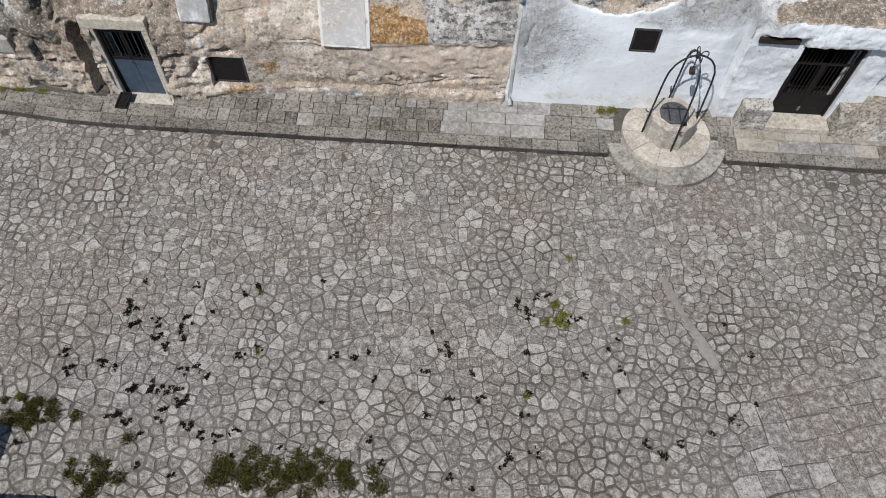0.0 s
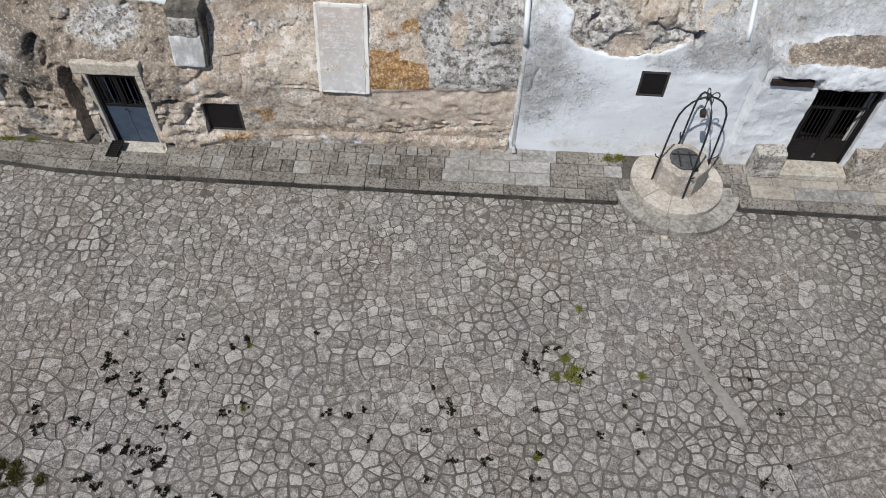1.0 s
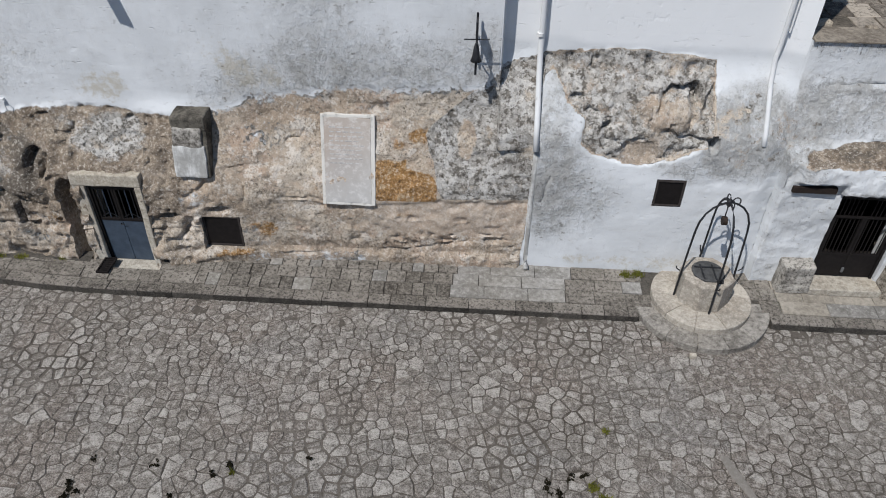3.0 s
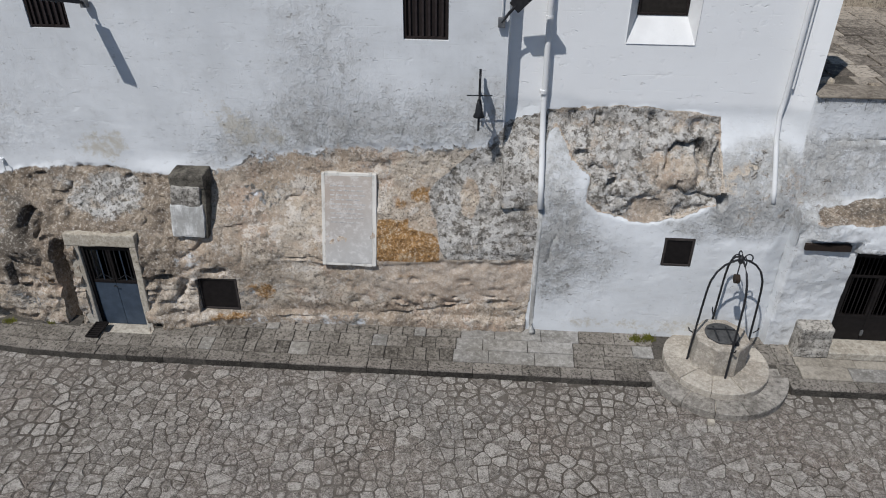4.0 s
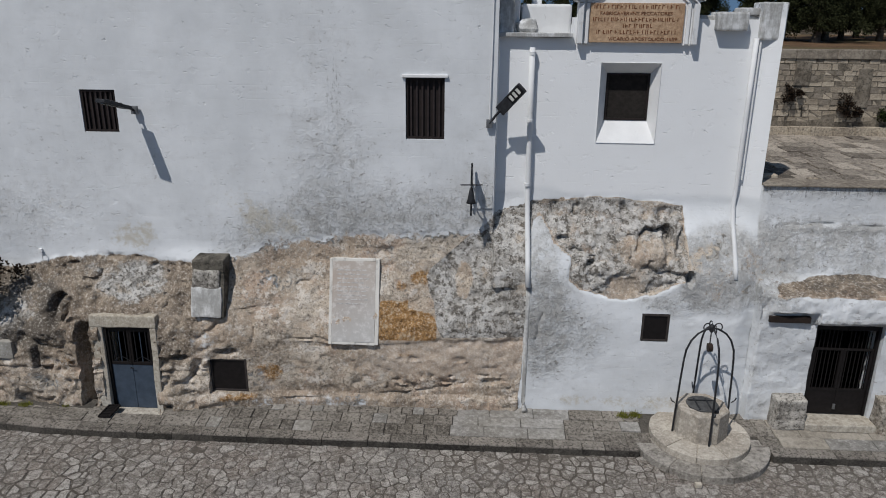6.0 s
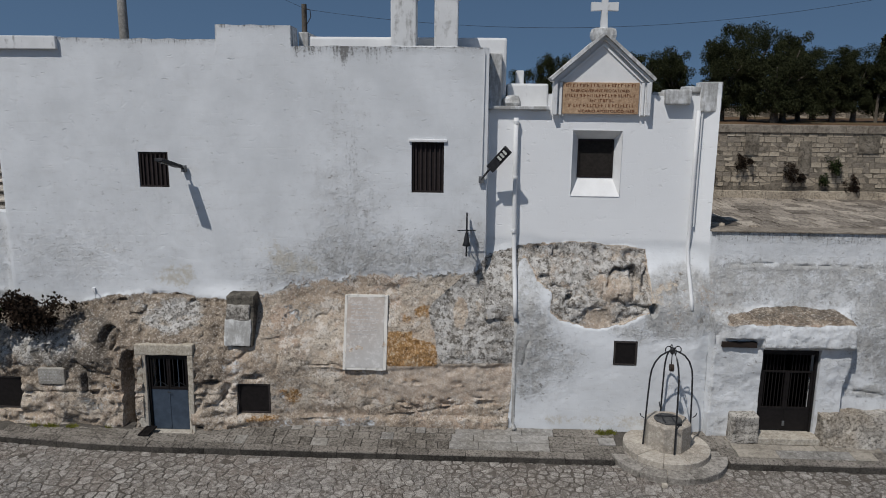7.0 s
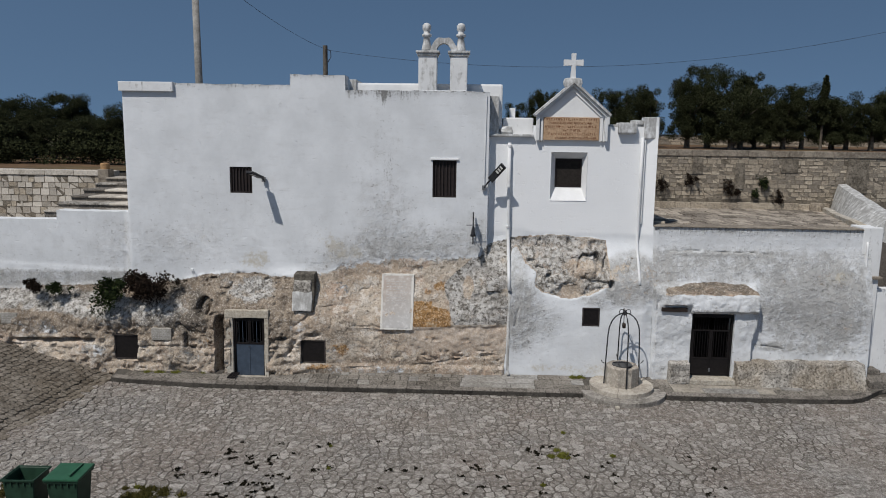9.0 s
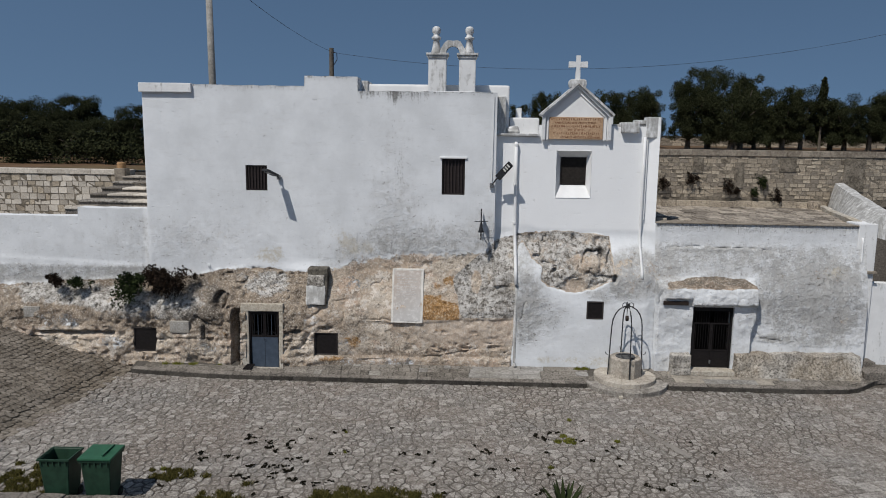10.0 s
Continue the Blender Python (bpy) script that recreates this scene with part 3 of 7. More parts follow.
    y = y + 0.12 * p * crack(wob_x, wob_z, [(3.2, 3.42), (3.6, 3.38), (3.95, 3.30)], 0.06) + 0.34 * blob(x, z, 4.05, 3.27, 0.07, 0.14, 0.3)
    y = y + 0.25 * blob(x, z, 2.06, 3.52, 0.085, 0.065, 0.3) + 0.16 * p * blob(wob_x, wob_z, 1.48, 4.0, 0.14, 0.07, 0.4) + 0.10 * p * blob(wob_x, wob_z, 1.75, 3.75, 0.12, 0.05, 0.5)
    y = y + 0.10 * p * blob(x, z, 2.68, 3.08, 0.30, 0.20, 0.35)
    # a worn niche with a stump in it, crevices and cracks
    y = y + 0.34 * blob(x, z, -9.15, 2.30, 0.21, 0.31, 0.2) - 0.28 * blob(x, z, -9.09, 2.24, 0.10, 0.26, 0.35) + 0.12 * crack(x, z, [(-8.90, 2.52), (-8.88, 2.30), (-9.0, 2.10)], 0.05)
    y = y + 0.16 * crack(wob_x, wob_z, [(-9.9, 1.75), (-9.6, 1.62), (-9.62, 1.1)], 0.10) + 0.24 * blob(x, z, -6.55, 1.36, 0.16, 0.07, 0.4) + 0.20 * blob(x, z, -5.55, 1.47, 0.20, 0.07, 0.5) + 0.12 * crack(wob_x, wob_z, [(-6.6, 0.75), (-6.3, 0.95), (-6.1, 1.25)], 0.09)
    deepest = sm(0.60, 0.72, fbm(x * 0.8 + 21, z * 1.15, 3.4, 3, 0.55)) * rough
    y = y + deepest * (0.010 + 0.035 * s) * (1 - p)
    y = y + 0.30 * sm(-12.7, -12.9, x) * sm(0.10, 0.02, np.abs(z - 1.14 - 0.015 * (x + 13))) * sm(-15.6, -15.2, x)
    for pts in CRACKS:
        y = y + 0.055 * crack(x + 0.05 * (vnoise(x * 6, z * 6) - 0.5), z + 0.08 * (vnoise(x * 5 + 9, z * 5) - 0.5), pts, 0.04)
    # rock left of the low door juts out, with a slot beside the jamb
    y = y + 0.55 * sm(-8.72, -8.62, x) * sm(-8.40, -8.44, x) * sm(2.15, 1.9, z)
    # ledge along the west wall
    y = y - 0.02 * sm(-11.72, -11.85, x) * sm(3.42 - 0.045 * (x + 12), 3.30 - 0.045 * (x + 12), z) * sm(2.55, 2.72, z)
    # the gate stands in a thick plastered surround
    rim = 8.70 - 0.12 * sm(2.3, 1.3, z) - 0.06 * (fbm(x, z, 3) - 0.5)
    y = y - 0.29 * sm(5.41, 5.445, x) * sm(rim + 0.02, rim - 0.05, x) * (1 - sm(3.05, 3.4, z)) * (0.88 + 0.24 * fbm(x, z, 3.4, 5, 0.6)) * (0.75 + 0.25 * sm(1.2, 2.2, z))
    # and under a thick crusted hood whose top slopes back to the wall
    lump = 0.07 * (fbm(x, z, 4.5, 4, 0.7) - 0.5)
    ends = sm(5.62, 5.80, x + lump) * sm(8.76, 8.62, x + lump)
    up = sm(0.0, 1.0, (hood_top(x) - z) / np.maximum(hood_top(x) - 3.10, 0.05))
    y = y - ends * (0.16 + lump) * up * sm(-0.04, 0.05, z + 0.8 * lump - np.where(x < 6.56, 2.72, 2.51))
    return y


CRACKS = [
    [(-2.3, 0.50), (-1.6, 0.58), (-1.0, 0.72), (-0.4, 0.82)],
    [(-4.3, 0.42), (-3.1, 0.46), (-2.1, 0.47)],
    [(0.0, 0.78), (0.3, 0.86)],
    [(-4.25, 1.80), (-3.6, 1.78), (-3.3, 1.70)],
    [(-5.3, 2.38), (-4.9, 2.44), (-4.5, 2.40), (-4.4, 2.15)],
    [(-4.1, 2.85), (-3.8, 2.98), (-3.7, 3.1)],
    [(-6.15, 1.78), (-5.85, 1.95), (-5.75, 2.1)],
    [(-5.0, 1.6), (-4.95, 2.0)],
    [(0.98, 1.85), (1.05, 2.3), (1.12, 2.5)],
    [(2.40, 3.12), (2.45, 3.26), (2.67, 3.33), (2.95, 3.22)],
    [(8.76, 1.55), (8.9, 1.40), (9.3, 1.34), (9.6, 1.28)],
    [(5.44, 0.9), (5.43, 2.2), (5.5, 2.8)],
]


def white_mask(x, z):
    line = np.interp(x, LINE_X, LINE_Z) + 0.10 * (fbm(x, z, 1.3, 3) - 0.5)
    soft = 1 + 2.2 * sm(-6.2, -4.5, x)
    main = sm(-0.20, 0.14, (z - line) / soft)
    main = np.maximum(main, 0.38 * blob(x, z, -5.2, 2.75, 0.8, 0.45, 0.6))
    main = np.maximum(main, 0.43 * blob(x, z, -4.5, 3.05, 0.7, 0.4, 0.6))
    main = np.maximum(main, 0.42 * blob(x, z, -6.1, 1.75, 0.7, 0.30, 0.6))
    main = np.maximum(main, 0.48 * blob(x, z, -4.95, 0.85, 0.25, 0.35, 0.6))
    main = np.maximum(main, 0.44 * sm(0.62, 0.42, z) * sm(-8, -4, x) * sm(-1.8, -2.8, x))
    main = np.maximum(main, 0.46 * blob(x, z, -12.7, 0.85, 0.8, 0.3, 0.7))
    main = np.maximum(main, 0.47 * blob(x, z, -14.6, 1.5, 1.0, 0.4, 0.7))
    main = np.maximum(main, 0.40 * blob(x, z, -9.5, 0.75, 0.9, 0.3, 0.7))
    main = np.maximum(main, 0.40 * blob(x, z, -9.75, 2.75, 0.2, 0.2, 0.6))
    edge = np.interp(z, [0.2, 2.0, 3.0, 3.6, 4.0, 4.3, 4.7], [0.70, 0.74, 0.77, 0.80, 0.83, 0.87, 1.5])
    chap = sm(-0.06, 0.06, x - edge + 0.10 * (fbm(x, z, 2.0) - 0.5)) * (1 - patch_mask(x, z))
    chap = np.where(z > np.interp(x, [0.03, 0.5, 0.9, 2.2, 3.2, 3.95], [4.44, 4.55, 4.67, 4.84, 4.76, 4.66]) + 0.05 * (fbm(x, z, 3.0, 3) - 0.5), 1.0, chap)
    # thin worn wash beside the bare patch
    worn = blob(x, z, 4.75, 3.45, 0.85, 0.75, 0.3)
    chap = chap * (1 - 0.40 * worn) * (1 - 0.24 * blob(x, z, 1.12, 2.8, 0.42, 1.0, 0.6))
    right = 0.95 - 0.34 * blob(x, z, 5.6, 3.5, 0.5, 0.65, 0.4) - 0.10 * blob(x, z, 10.4, 2.6, 1.6, 0.9, 0.7)
    right = right - 0.28 * blob(x, z, 11.2, 3.5, 0.75, 0.35, 0.5) - 0.30 * blob(x, z, 9.5, 3.4, 0.22, 0.16, 0.25) - 0.22 * blob(x, z, 11.6, 1.95, 0.35, 0.3, 0.5) - 0.2 * blob(x, z, 9.3, 1.40, 0.5, 0.12, 0.5)
    # earth and bare stone on the hood's sloping top
    bare = sm(5.70, 5.85, x) * sm(8.80, 8.70, x) * sm(3.05, 3.13, z + 0.10 * (fbm(x, z, 2.6) - 0.5)) * sm(0.07, 0.0, z - hood_top(x) - 0.08 * (fbm(x + 5, z, 2.4) - 0.5))
    right = right * (1 - 0.95 * bare)
    return np.where(x < 0.035, np.maximum(main, chap * sm(0.0, 0.04, x)), np.where(x < 5.42, chap, right))


def ochre_mask(x, z):
    a = 1.1 * sm(-2.38, -2.24, x) * sm(-1.02, -1.16, x + 0.5 * np.maximum(0, z - 2.2)) * sm(1.76, 1.84, z) * sm(2.66, 2.52, z + 0.25 * (x + 2.2) * (x > -1.7))
    a = a + 0.75 * blob(x, z, -1.45, 3.08, 0.26, 0.16, 0.5) + 0.55 * blob(x, z, -1.85, 2.9, 0.14, 0.14, 0.5) + 0.55 * blob(x, z, -4.75, 1.0, 0.42, 0.30, 0.6) + 0.5 * blob(x, z, -9.0, 1.2, 0.25, 0.15, 0.6)
    a = a + 0.45 * blob(x, z, -1.6, 1.5, 0.55, 0.22, 0.6) + 0.65 * blob(x, z, -5.35, 0.45, 0.45, 0.10, 0.5) + 0.25 * blob(x, z, -3.55, 2.4, 0.28, 0.8, 0.6) + 0.30 * blob(x, z, -3.0, 1.55, 0.4, 0.15, 0.6)
    return a


def crust(x, z):
    """The lichen-covered stretch between the battered wall and the chapel."""
    left = np.interp(z, [1.85, 2.4, 3.1, 3.44, 3.8, 4.15], [-0.98, -1.12, -1.30, -0.95, -0.62, -0.15]) + 0.25 * (fbm(x, z, 1.8, 4) - 0.5)
    a = sm(-0.08, 0.08, x - left) * sm(1.84, 1.90, z - 0.03 * (x + 1)) * sm(1.0, 0.9, x)
    return a * (1 - 0.75 * blob(x, z, -0.55, 3.05, 0.20, 0.42, 0.4))


def lichen_mask(x, z):
    a = 1.05 * crust(x, z) + 0.64 * patch_mask(x, z) * (1 - 0.4 * blob(x, z, 3.2, 3.75, 0.5, 0.3, 0.5)) * (1 - 0.5 * blob(x, z, 2.7, 3.02, 0.35, 0.22, 0.5))
    a = a + 0.42 * blob(x, z, -8.2, 2.95, 1.6, 0.45, 0.7) + 0.40 * blob(x, z, -7.5, 2.8, 0.6, 0.45, 0.7) + 0.7 * blob(x, z, -14.5, 2.4, 2.5, 0.4, 0.5) + 0.6 * blob(x, z, -12.0, 2.0, 1.6, 0.5, 0.6) + 0.5 * blob(x, z, -10.2, 2.2, 0.9, 0.6, 0.6)
    return a + 0.40 * blob(x, z, -3.0, 3.6, 2.2, 0.3, 0.7) + 0.35 * blob(x, z, -1.8, 2.95, 0.4, 0.35, 0.6) + 0.4 * blob(x, z, -2.2, 1.5, 0.5, 0.25, 0.6)


def soot_shade_mask(x, z):
    # sooty rock, plus shade painted in the jamb slot, niche, crevices and foot
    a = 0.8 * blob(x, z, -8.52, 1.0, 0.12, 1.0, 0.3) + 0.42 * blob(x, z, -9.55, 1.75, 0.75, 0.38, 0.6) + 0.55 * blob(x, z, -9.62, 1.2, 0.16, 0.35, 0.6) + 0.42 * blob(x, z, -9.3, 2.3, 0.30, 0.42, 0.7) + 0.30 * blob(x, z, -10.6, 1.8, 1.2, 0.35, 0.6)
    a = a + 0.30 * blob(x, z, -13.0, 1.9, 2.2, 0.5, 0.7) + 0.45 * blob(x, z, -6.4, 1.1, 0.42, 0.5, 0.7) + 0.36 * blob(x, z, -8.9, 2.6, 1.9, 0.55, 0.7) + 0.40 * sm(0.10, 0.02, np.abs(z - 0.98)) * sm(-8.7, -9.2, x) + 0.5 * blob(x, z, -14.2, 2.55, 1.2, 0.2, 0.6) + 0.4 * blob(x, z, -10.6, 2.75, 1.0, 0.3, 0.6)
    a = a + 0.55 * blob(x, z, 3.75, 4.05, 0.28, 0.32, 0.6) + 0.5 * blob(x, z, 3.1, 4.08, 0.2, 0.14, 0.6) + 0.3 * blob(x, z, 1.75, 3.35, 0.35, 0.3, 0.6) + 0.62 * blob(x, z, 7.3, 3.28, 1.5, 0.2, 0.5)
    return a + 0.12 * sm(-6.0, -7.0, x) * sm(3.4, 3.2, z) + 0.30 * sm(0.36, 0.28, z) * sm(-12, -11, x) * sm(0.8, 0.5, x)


def drip_mask(x, z):
    """Black runs below the roof edge."""
    top = np.where(x < -6.3, 9.46, np.where(x < -4.56, 9.78, np.where(x < 0.04, 9.32, np.where(x < 5.42, 8.5, 5.12))))
    run = np.where((x > -4.5) & (x < -2.2), 0.55, np.where(x < -10.0, 0.06, np.where(x > 5.42, 0.45, 0.10))) + 0.25 * vnoise(x * 0.9, x * 0)
    a = 0.70 * sm(run, 0.0, top - z)
    a = a + 0.30 * blob(x, z, -3.35 + 0.06 * np.sin(z * 3), 7.6, 0.16, 1.9, 0.8) + 0.35 * blob(x, z, -3.0, 6.6, 0.35, 1.0, 0.8) + 0.3 * blob(x, z, -4.2, 6.9, 0.4, 0.12, 0.5)
    return a * np.where(x > 5.42, 0.85, 1.0) * (x > -11.8)


def grime_mask(x, z):
    top = np.where(x < -6.3, 9.46, np.where(x < -4.56, 9.78, np.where(x < 0.04, 9.32, np.where(x < 5.42, 8.5, 5.12))))
    line = np.interp(x, LINE_X, LINE_Z)
    a = 0.35 * sm(0.30, 0.0, top - z) * sm(-10.0, -9.8, x)
    a = a + 0.24 * blob(x, z, -3.3, 6.7, 0.8, 2.4, 0.7) + 0.20 * blob(x, z, -3.0, 5.0, 2.6, 1.2, 0.8) + 0.12 * blob(x, z, -0.4, 6.2, 0.4, 2.4, 0.7) + 0.24 * blob(x, z, -10.9, 4.0, 2.2, 0.8, 0.7) + 0.20 * blob(x, z, -9.0, 5.0, 2.6, 1.3, 0.8)
    a = a + 0.10 * (x < 0.03) * (x > -11.7) + 0.50 * sm(1.4, 0.1, z - line) * sm(-7.0, -5.0, x) * (x < 0.03) * (x > -11.7) * sm(-0.1, 0.1, z - line)
    # chapel foot and the worn stretch beside the bare patch
    a = a + (x > 0.75) * (x < 5.42) * (0.85 * blob(x, z, 4.75, 3.45, 1.0, 0.80, 0.35) + 0.70 * blob(x, z, 1.05, 2.9, 0.5, 1.4, 0.9) + 0.45 * blob(x, z, 3.75, 2.75, 0.7, 0.25, 0.5) + 0.40 * blob(x, z, 1.5, 2.0, 0.9, 0.9, 0.7) + 0.18 * (z < 4.7))
    wall = 0.42 + 0.24 * sm(3.1, 3.5, z) * sm(4.5, 4.2, z) + 0.10 * sm(4.2, 4.4, z) + 0.42 * blob(x, z, 5.6, 3.5, 0.6, 0.8, 0.4) + 0.45 * sm(0.14, 0.02, np.abs(z - 4.28)) * sm(5.8, 6.3, x) * sm(10.2, 9.6, x) + 0.24 * blob(x, z, 8.2, 4.05, 2.4, 0.25, 0.7) + 0.75 * blob(x, z, 10.5, 2.6, 1.6, 1.1, 0.6) + 0.7 * blob(x, z, 11.2, 3.5, 0.8, 0.38, 0.5)
    wall = wall + 0.8 * blob(x, z, 9.52, 3.4, 0.24, 0.17, 0.25) + 0.6 * blob(x, z, 10.3, 3.42, 0.32, 0.12, 0.5) + 0.6 * blob(x, z, 11.6, 1.95, 0.4, 0.32, 0.5) + 0.5 * blob(x, z, 9.4, 1.38, 0.6, 0.14, 0.5) - 0.16 * blob(x, z, 9.8, 1.8, 0.8, 0.35, 0.6) - 0.12 * sm(4.45, 4.6, z) + 0.30 * blob(x, z, 7.3, 2.55, 1.3, 0.08, 0.6) + 0.25 * blob(x, z, 11.0, 1.3, 1.2, 0.15, 0.6)
    a = a + np.where(x > 5.42, wall, 0) - 0.24 * (x > 0.04) * (x < 5.42) * sm(4.7, 5.0, z)
    a = a + 0.55 * (x < -11.76) * sm(3.4, 3.2, z) * sm(2.55, 2.7, z) + 0.28 * (x < -11.76)
    return 1.05 * np.tanh(a / 1.05) - 0.05


def tan_mask(x, z):
    line = np.interp(x, LINE_X, LINE_Z)
    a = 0.40 * sm(0.7, 0.1, z - line) * (x < 0.03) * blob(x, z, -6.6, 3.9, 2.6, 0.8, 0.8) + 0.60 * blob(x, z, -7.6, 3.9, 0.55, 0.35, 0.6) + 0.5 * blob(x, z, -4.6, 4.2, 0.6, 0.35, 0.7)
    return a + 0.5 * blob(x, z, 3.2, 0.5, 2.6, 0.2, 0.7) * (x > 0.7) + 0.42 * blob(x, z, -5.4, 4.6, 0.6, 0.4, 0.7) + 0.35 * blob(x, z, -9.2, 4.3, 0.5, 0.4, 0.7) + 0.5 * blob(x, z, 11.3, 3.6, 0.7, 0.3, 0.6)


def band_mask(x, z):
    """The smooth pinkish bed at the foot of the battered wall."""
    return sm(-3.2, -1.8, x) * sm(0.75, 0.6, x) * sm(1.88, 1.80, z) * sm(0.85, 1.1, z) + 0.2 * blob(x, z, 2.7, 3.0, 0.32, 0.2, 0.5) + 0.30 * patch_mask(x, z)


def earth_mask(x, z):
    """Grey-brown weathered skin of the older rock, and soil on the hood."""
    a = sm(-5.9, -6.6, x) * (0.95 * sm(1.15, 1.6, z) + 0.46) + 0.25 * sm(-3.2, -4.2, x) * sm(2.6, 3.2, z) + 0.25 * blob(x, z, -5.0, 1.5, 0.9, 0.6, 0.7)
    a = a - 0.35 * blob(x, z, -7.4, 2.75, 0.5, 0.4, 0.6) - 0.3 * blob(x, z, -13.8, 1.0, 2.5, 0.5, 0.6)
    a = a + 0.30 * sm(1.0, 0.6, z) * sm(0.75, 0.5, x) * sm(-7, -6, x) + 0.55 * patch_mask(x, z)
    return a + 0.95 * (x > 5.5) * sm(3.05, 3.15, z) + 0.22 * sm(-6.5, -5, x) * sm(0.75, 0.5, x)


def skin(name, x0, x1, z1, holes, parent, back=12.62, z0=-0.15, tops=None, fine=0.04, shape=face_y, z_fine=4.9):
    """A stretch of the front as a thick sheet. holes: x0, x1, z0, z1, depth, open at the back or not. tops: steps of the upper edge."""
    def lines(a, b, d, extra):
        v = list(np.arange(a, b, d)) + [b]
        for e in extra:
            if a < e < b:
                v = [q for q in v if abs(q - e) > 0.018 or q in (a, b)] + [e - 0.004, e + 0.004]
        return np.array(sorted(v))

    xs = lines(x0, x1, fine, [e for h in holes for e in h[:2]] + [t[0] for t in (tops or [])])
    ez = [e for h in holes for e in h[2:4]]
    if z1 > z_fine:
        zs = np.concatenate([lines(z0, z_fine, fine, ez), lines(z_fine, z1, 0.11, ez)[1:]])
    else:
        zs = lines(z0, z1, fine, ez)
    X, Z = np.meshgrid(xs, zs)
    Y = shape(X, Z)
    deep = np.zeros_like(X, int)
    for hx0, hx1, hz0, hz1, dep, thru in holes:
        ins = (X > hx0) & (X < hx1) & (Z > hz0) & (Z < hz1)
        ref = float(np.mean(shape(np.array([hx0 - 0.05, hx1 + 0.05]), np.array([(hz0 + hz1) / 2] * 2))))
        Y = np.where(ins, ref + dep, Y)
        deep[ins] = 2 if thru else 1
    Zp = Z.copy()
    if tops:
        for i, xv in enumerate(xs):
            h = z1
            for tx, th in tops:
                if xv > tx:
                    h = th
            k = z1 - 0.9
            col = zs > k
            Zp[col, i] = k + (zs[col] - k) * (h - k) / (z1 - k)
        Zp[-1, :] += 0.03 * (vnoise(xs * 3.1, xs * 0) - 0.5)
    nx, nz = len(xs), len(zs)
    verts = np.stack([X, Y, Zp], -1).reshape(-1, 3)
    idx = np.arange(nx * nz).reshape(nz, nx)
    faces = []
    open_q = deep == 2
    for j in range(nz - 1):
        for i in range(nx - 1):
            if open_q[j, i] and open_q[j, i + 1] and open_q[j + 1, i] and open_q[j + 1, i + 1]:
                continue
            faces.append((idx[j, i], idx[j, i + 1], idx[j + 1, i + 1], idx[j + 1, i]))
    # rim back to the full thickness
    ring = list(idx[0, :]) + list(idx[1:, -1]) + list(idx[-1, -2::-1]) + list(idx[-2:0:-1, 0])
    n0 = len(verts)
    rim = verts[ring].copy()
    rim[:, 1] = np.maximum(back, rim[:, 1] + 0.05)
    verts = np.vstack([verts, rim])
    m = len(ring)
    for a in range(m):
        b = (a + 1) % m
        faces.append((ring[b], ring[a], n0 + a, n0 + b))
    me = bpy.data.meshes.new(name)
    me.from_pydata(verts.tolist(), [], faces)
    vx, vz = verts[:, 0], verts[:, 2]
    for an, fn in (("white", white_mask), ("ochre", ochre_mask), ("lichen", lichen_mask), ("soot_shade", soot_shade_mask), ("grime", grime_mask), ("tan", tan_mask), ("drip", drip_mask), ("band", band_mask), ("earth", earth_mask)):
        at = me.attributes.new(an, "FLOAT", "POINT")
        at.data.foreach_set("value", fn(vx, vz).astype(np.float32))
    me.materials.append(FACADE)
    me.update()
    me.shade_smooth()
    me.set_sharp_from_angle(angle=radians(50))
    ob = new(name, me)
    if parent is not None:
        ob.parent = parent
        ob.matrix_parent_inverse = parent.matrix_world.inverted()
    return ob


main_house = thing("house", "tall whitewashed stone house on a bare rock base", "house", (-5.9, 12.0, 0))
skin("front_wall", -11.76, 0.03, 9.4,
     [(-8.20, -7.03, 0.0, 2.10, 0.55, True), (-5.94, -5.14, 0.54, 1.31, 0.22, False), (-12.09, -11.26, 0.54, 1.38, 0.22, False), (-8.34, -7.62, 6.0, 6.84, 0.14, False),
      (-1.75, -0.99, 5.96, 7.15, 0.14, False)],
     main_house, tops=[(-11.8, 9.46), (-6.31, 9.78), (-4.55, 9.32)])
rock_west = skin("rock_face_west", -24.0, -11.76, 5.3, [(-12.09, -11.26, 0.54, 1.38, 0.22, False)], None, z_fine=3.6,
                 tops=[(-24.1, 5.0), (-14.25, 5.31)], fine=0.05)
tagged(rock_west, "quarried rock ledge under a whitewashed retaining wall", "rock wall", kind="structure")
chapel = thing("chapel", "small white chapel with gable and cross", "chapel", (2.7, 12.3, 0))
skin("front_wall", 0.031, 5.40, 8.3,
     [(3.14, 3.70, 1.93, 2.54, 0.16, False), (2.06, 3.22, 5.9, 7.46, 0.40, False)], chapel, tops=[(0.0, 7.93), (1.47, 8.3), (3.86, 8.28), (4.97, 8.56)])
terrace_wall = skin("wall_terrace", 5.401, 12.35, 5.12, [(6.60, 7.94, 0.30, 2.46, 0.45, True)], None, z_fine=4.6)
tagged(terrace_wall, "flaking whitewashed wall below the paved terrace", "wall", kind="structure")


# ---- ground ----
def ramp_z(x, y):
    """The lane climbs to the west of the yard."""
    edge = -12.1 + 0.24 * (y - 10.6) * 0.5
    return np.maximum(0, (edge - x)) * 0.27 * sm(0, 0.8, edge - x)


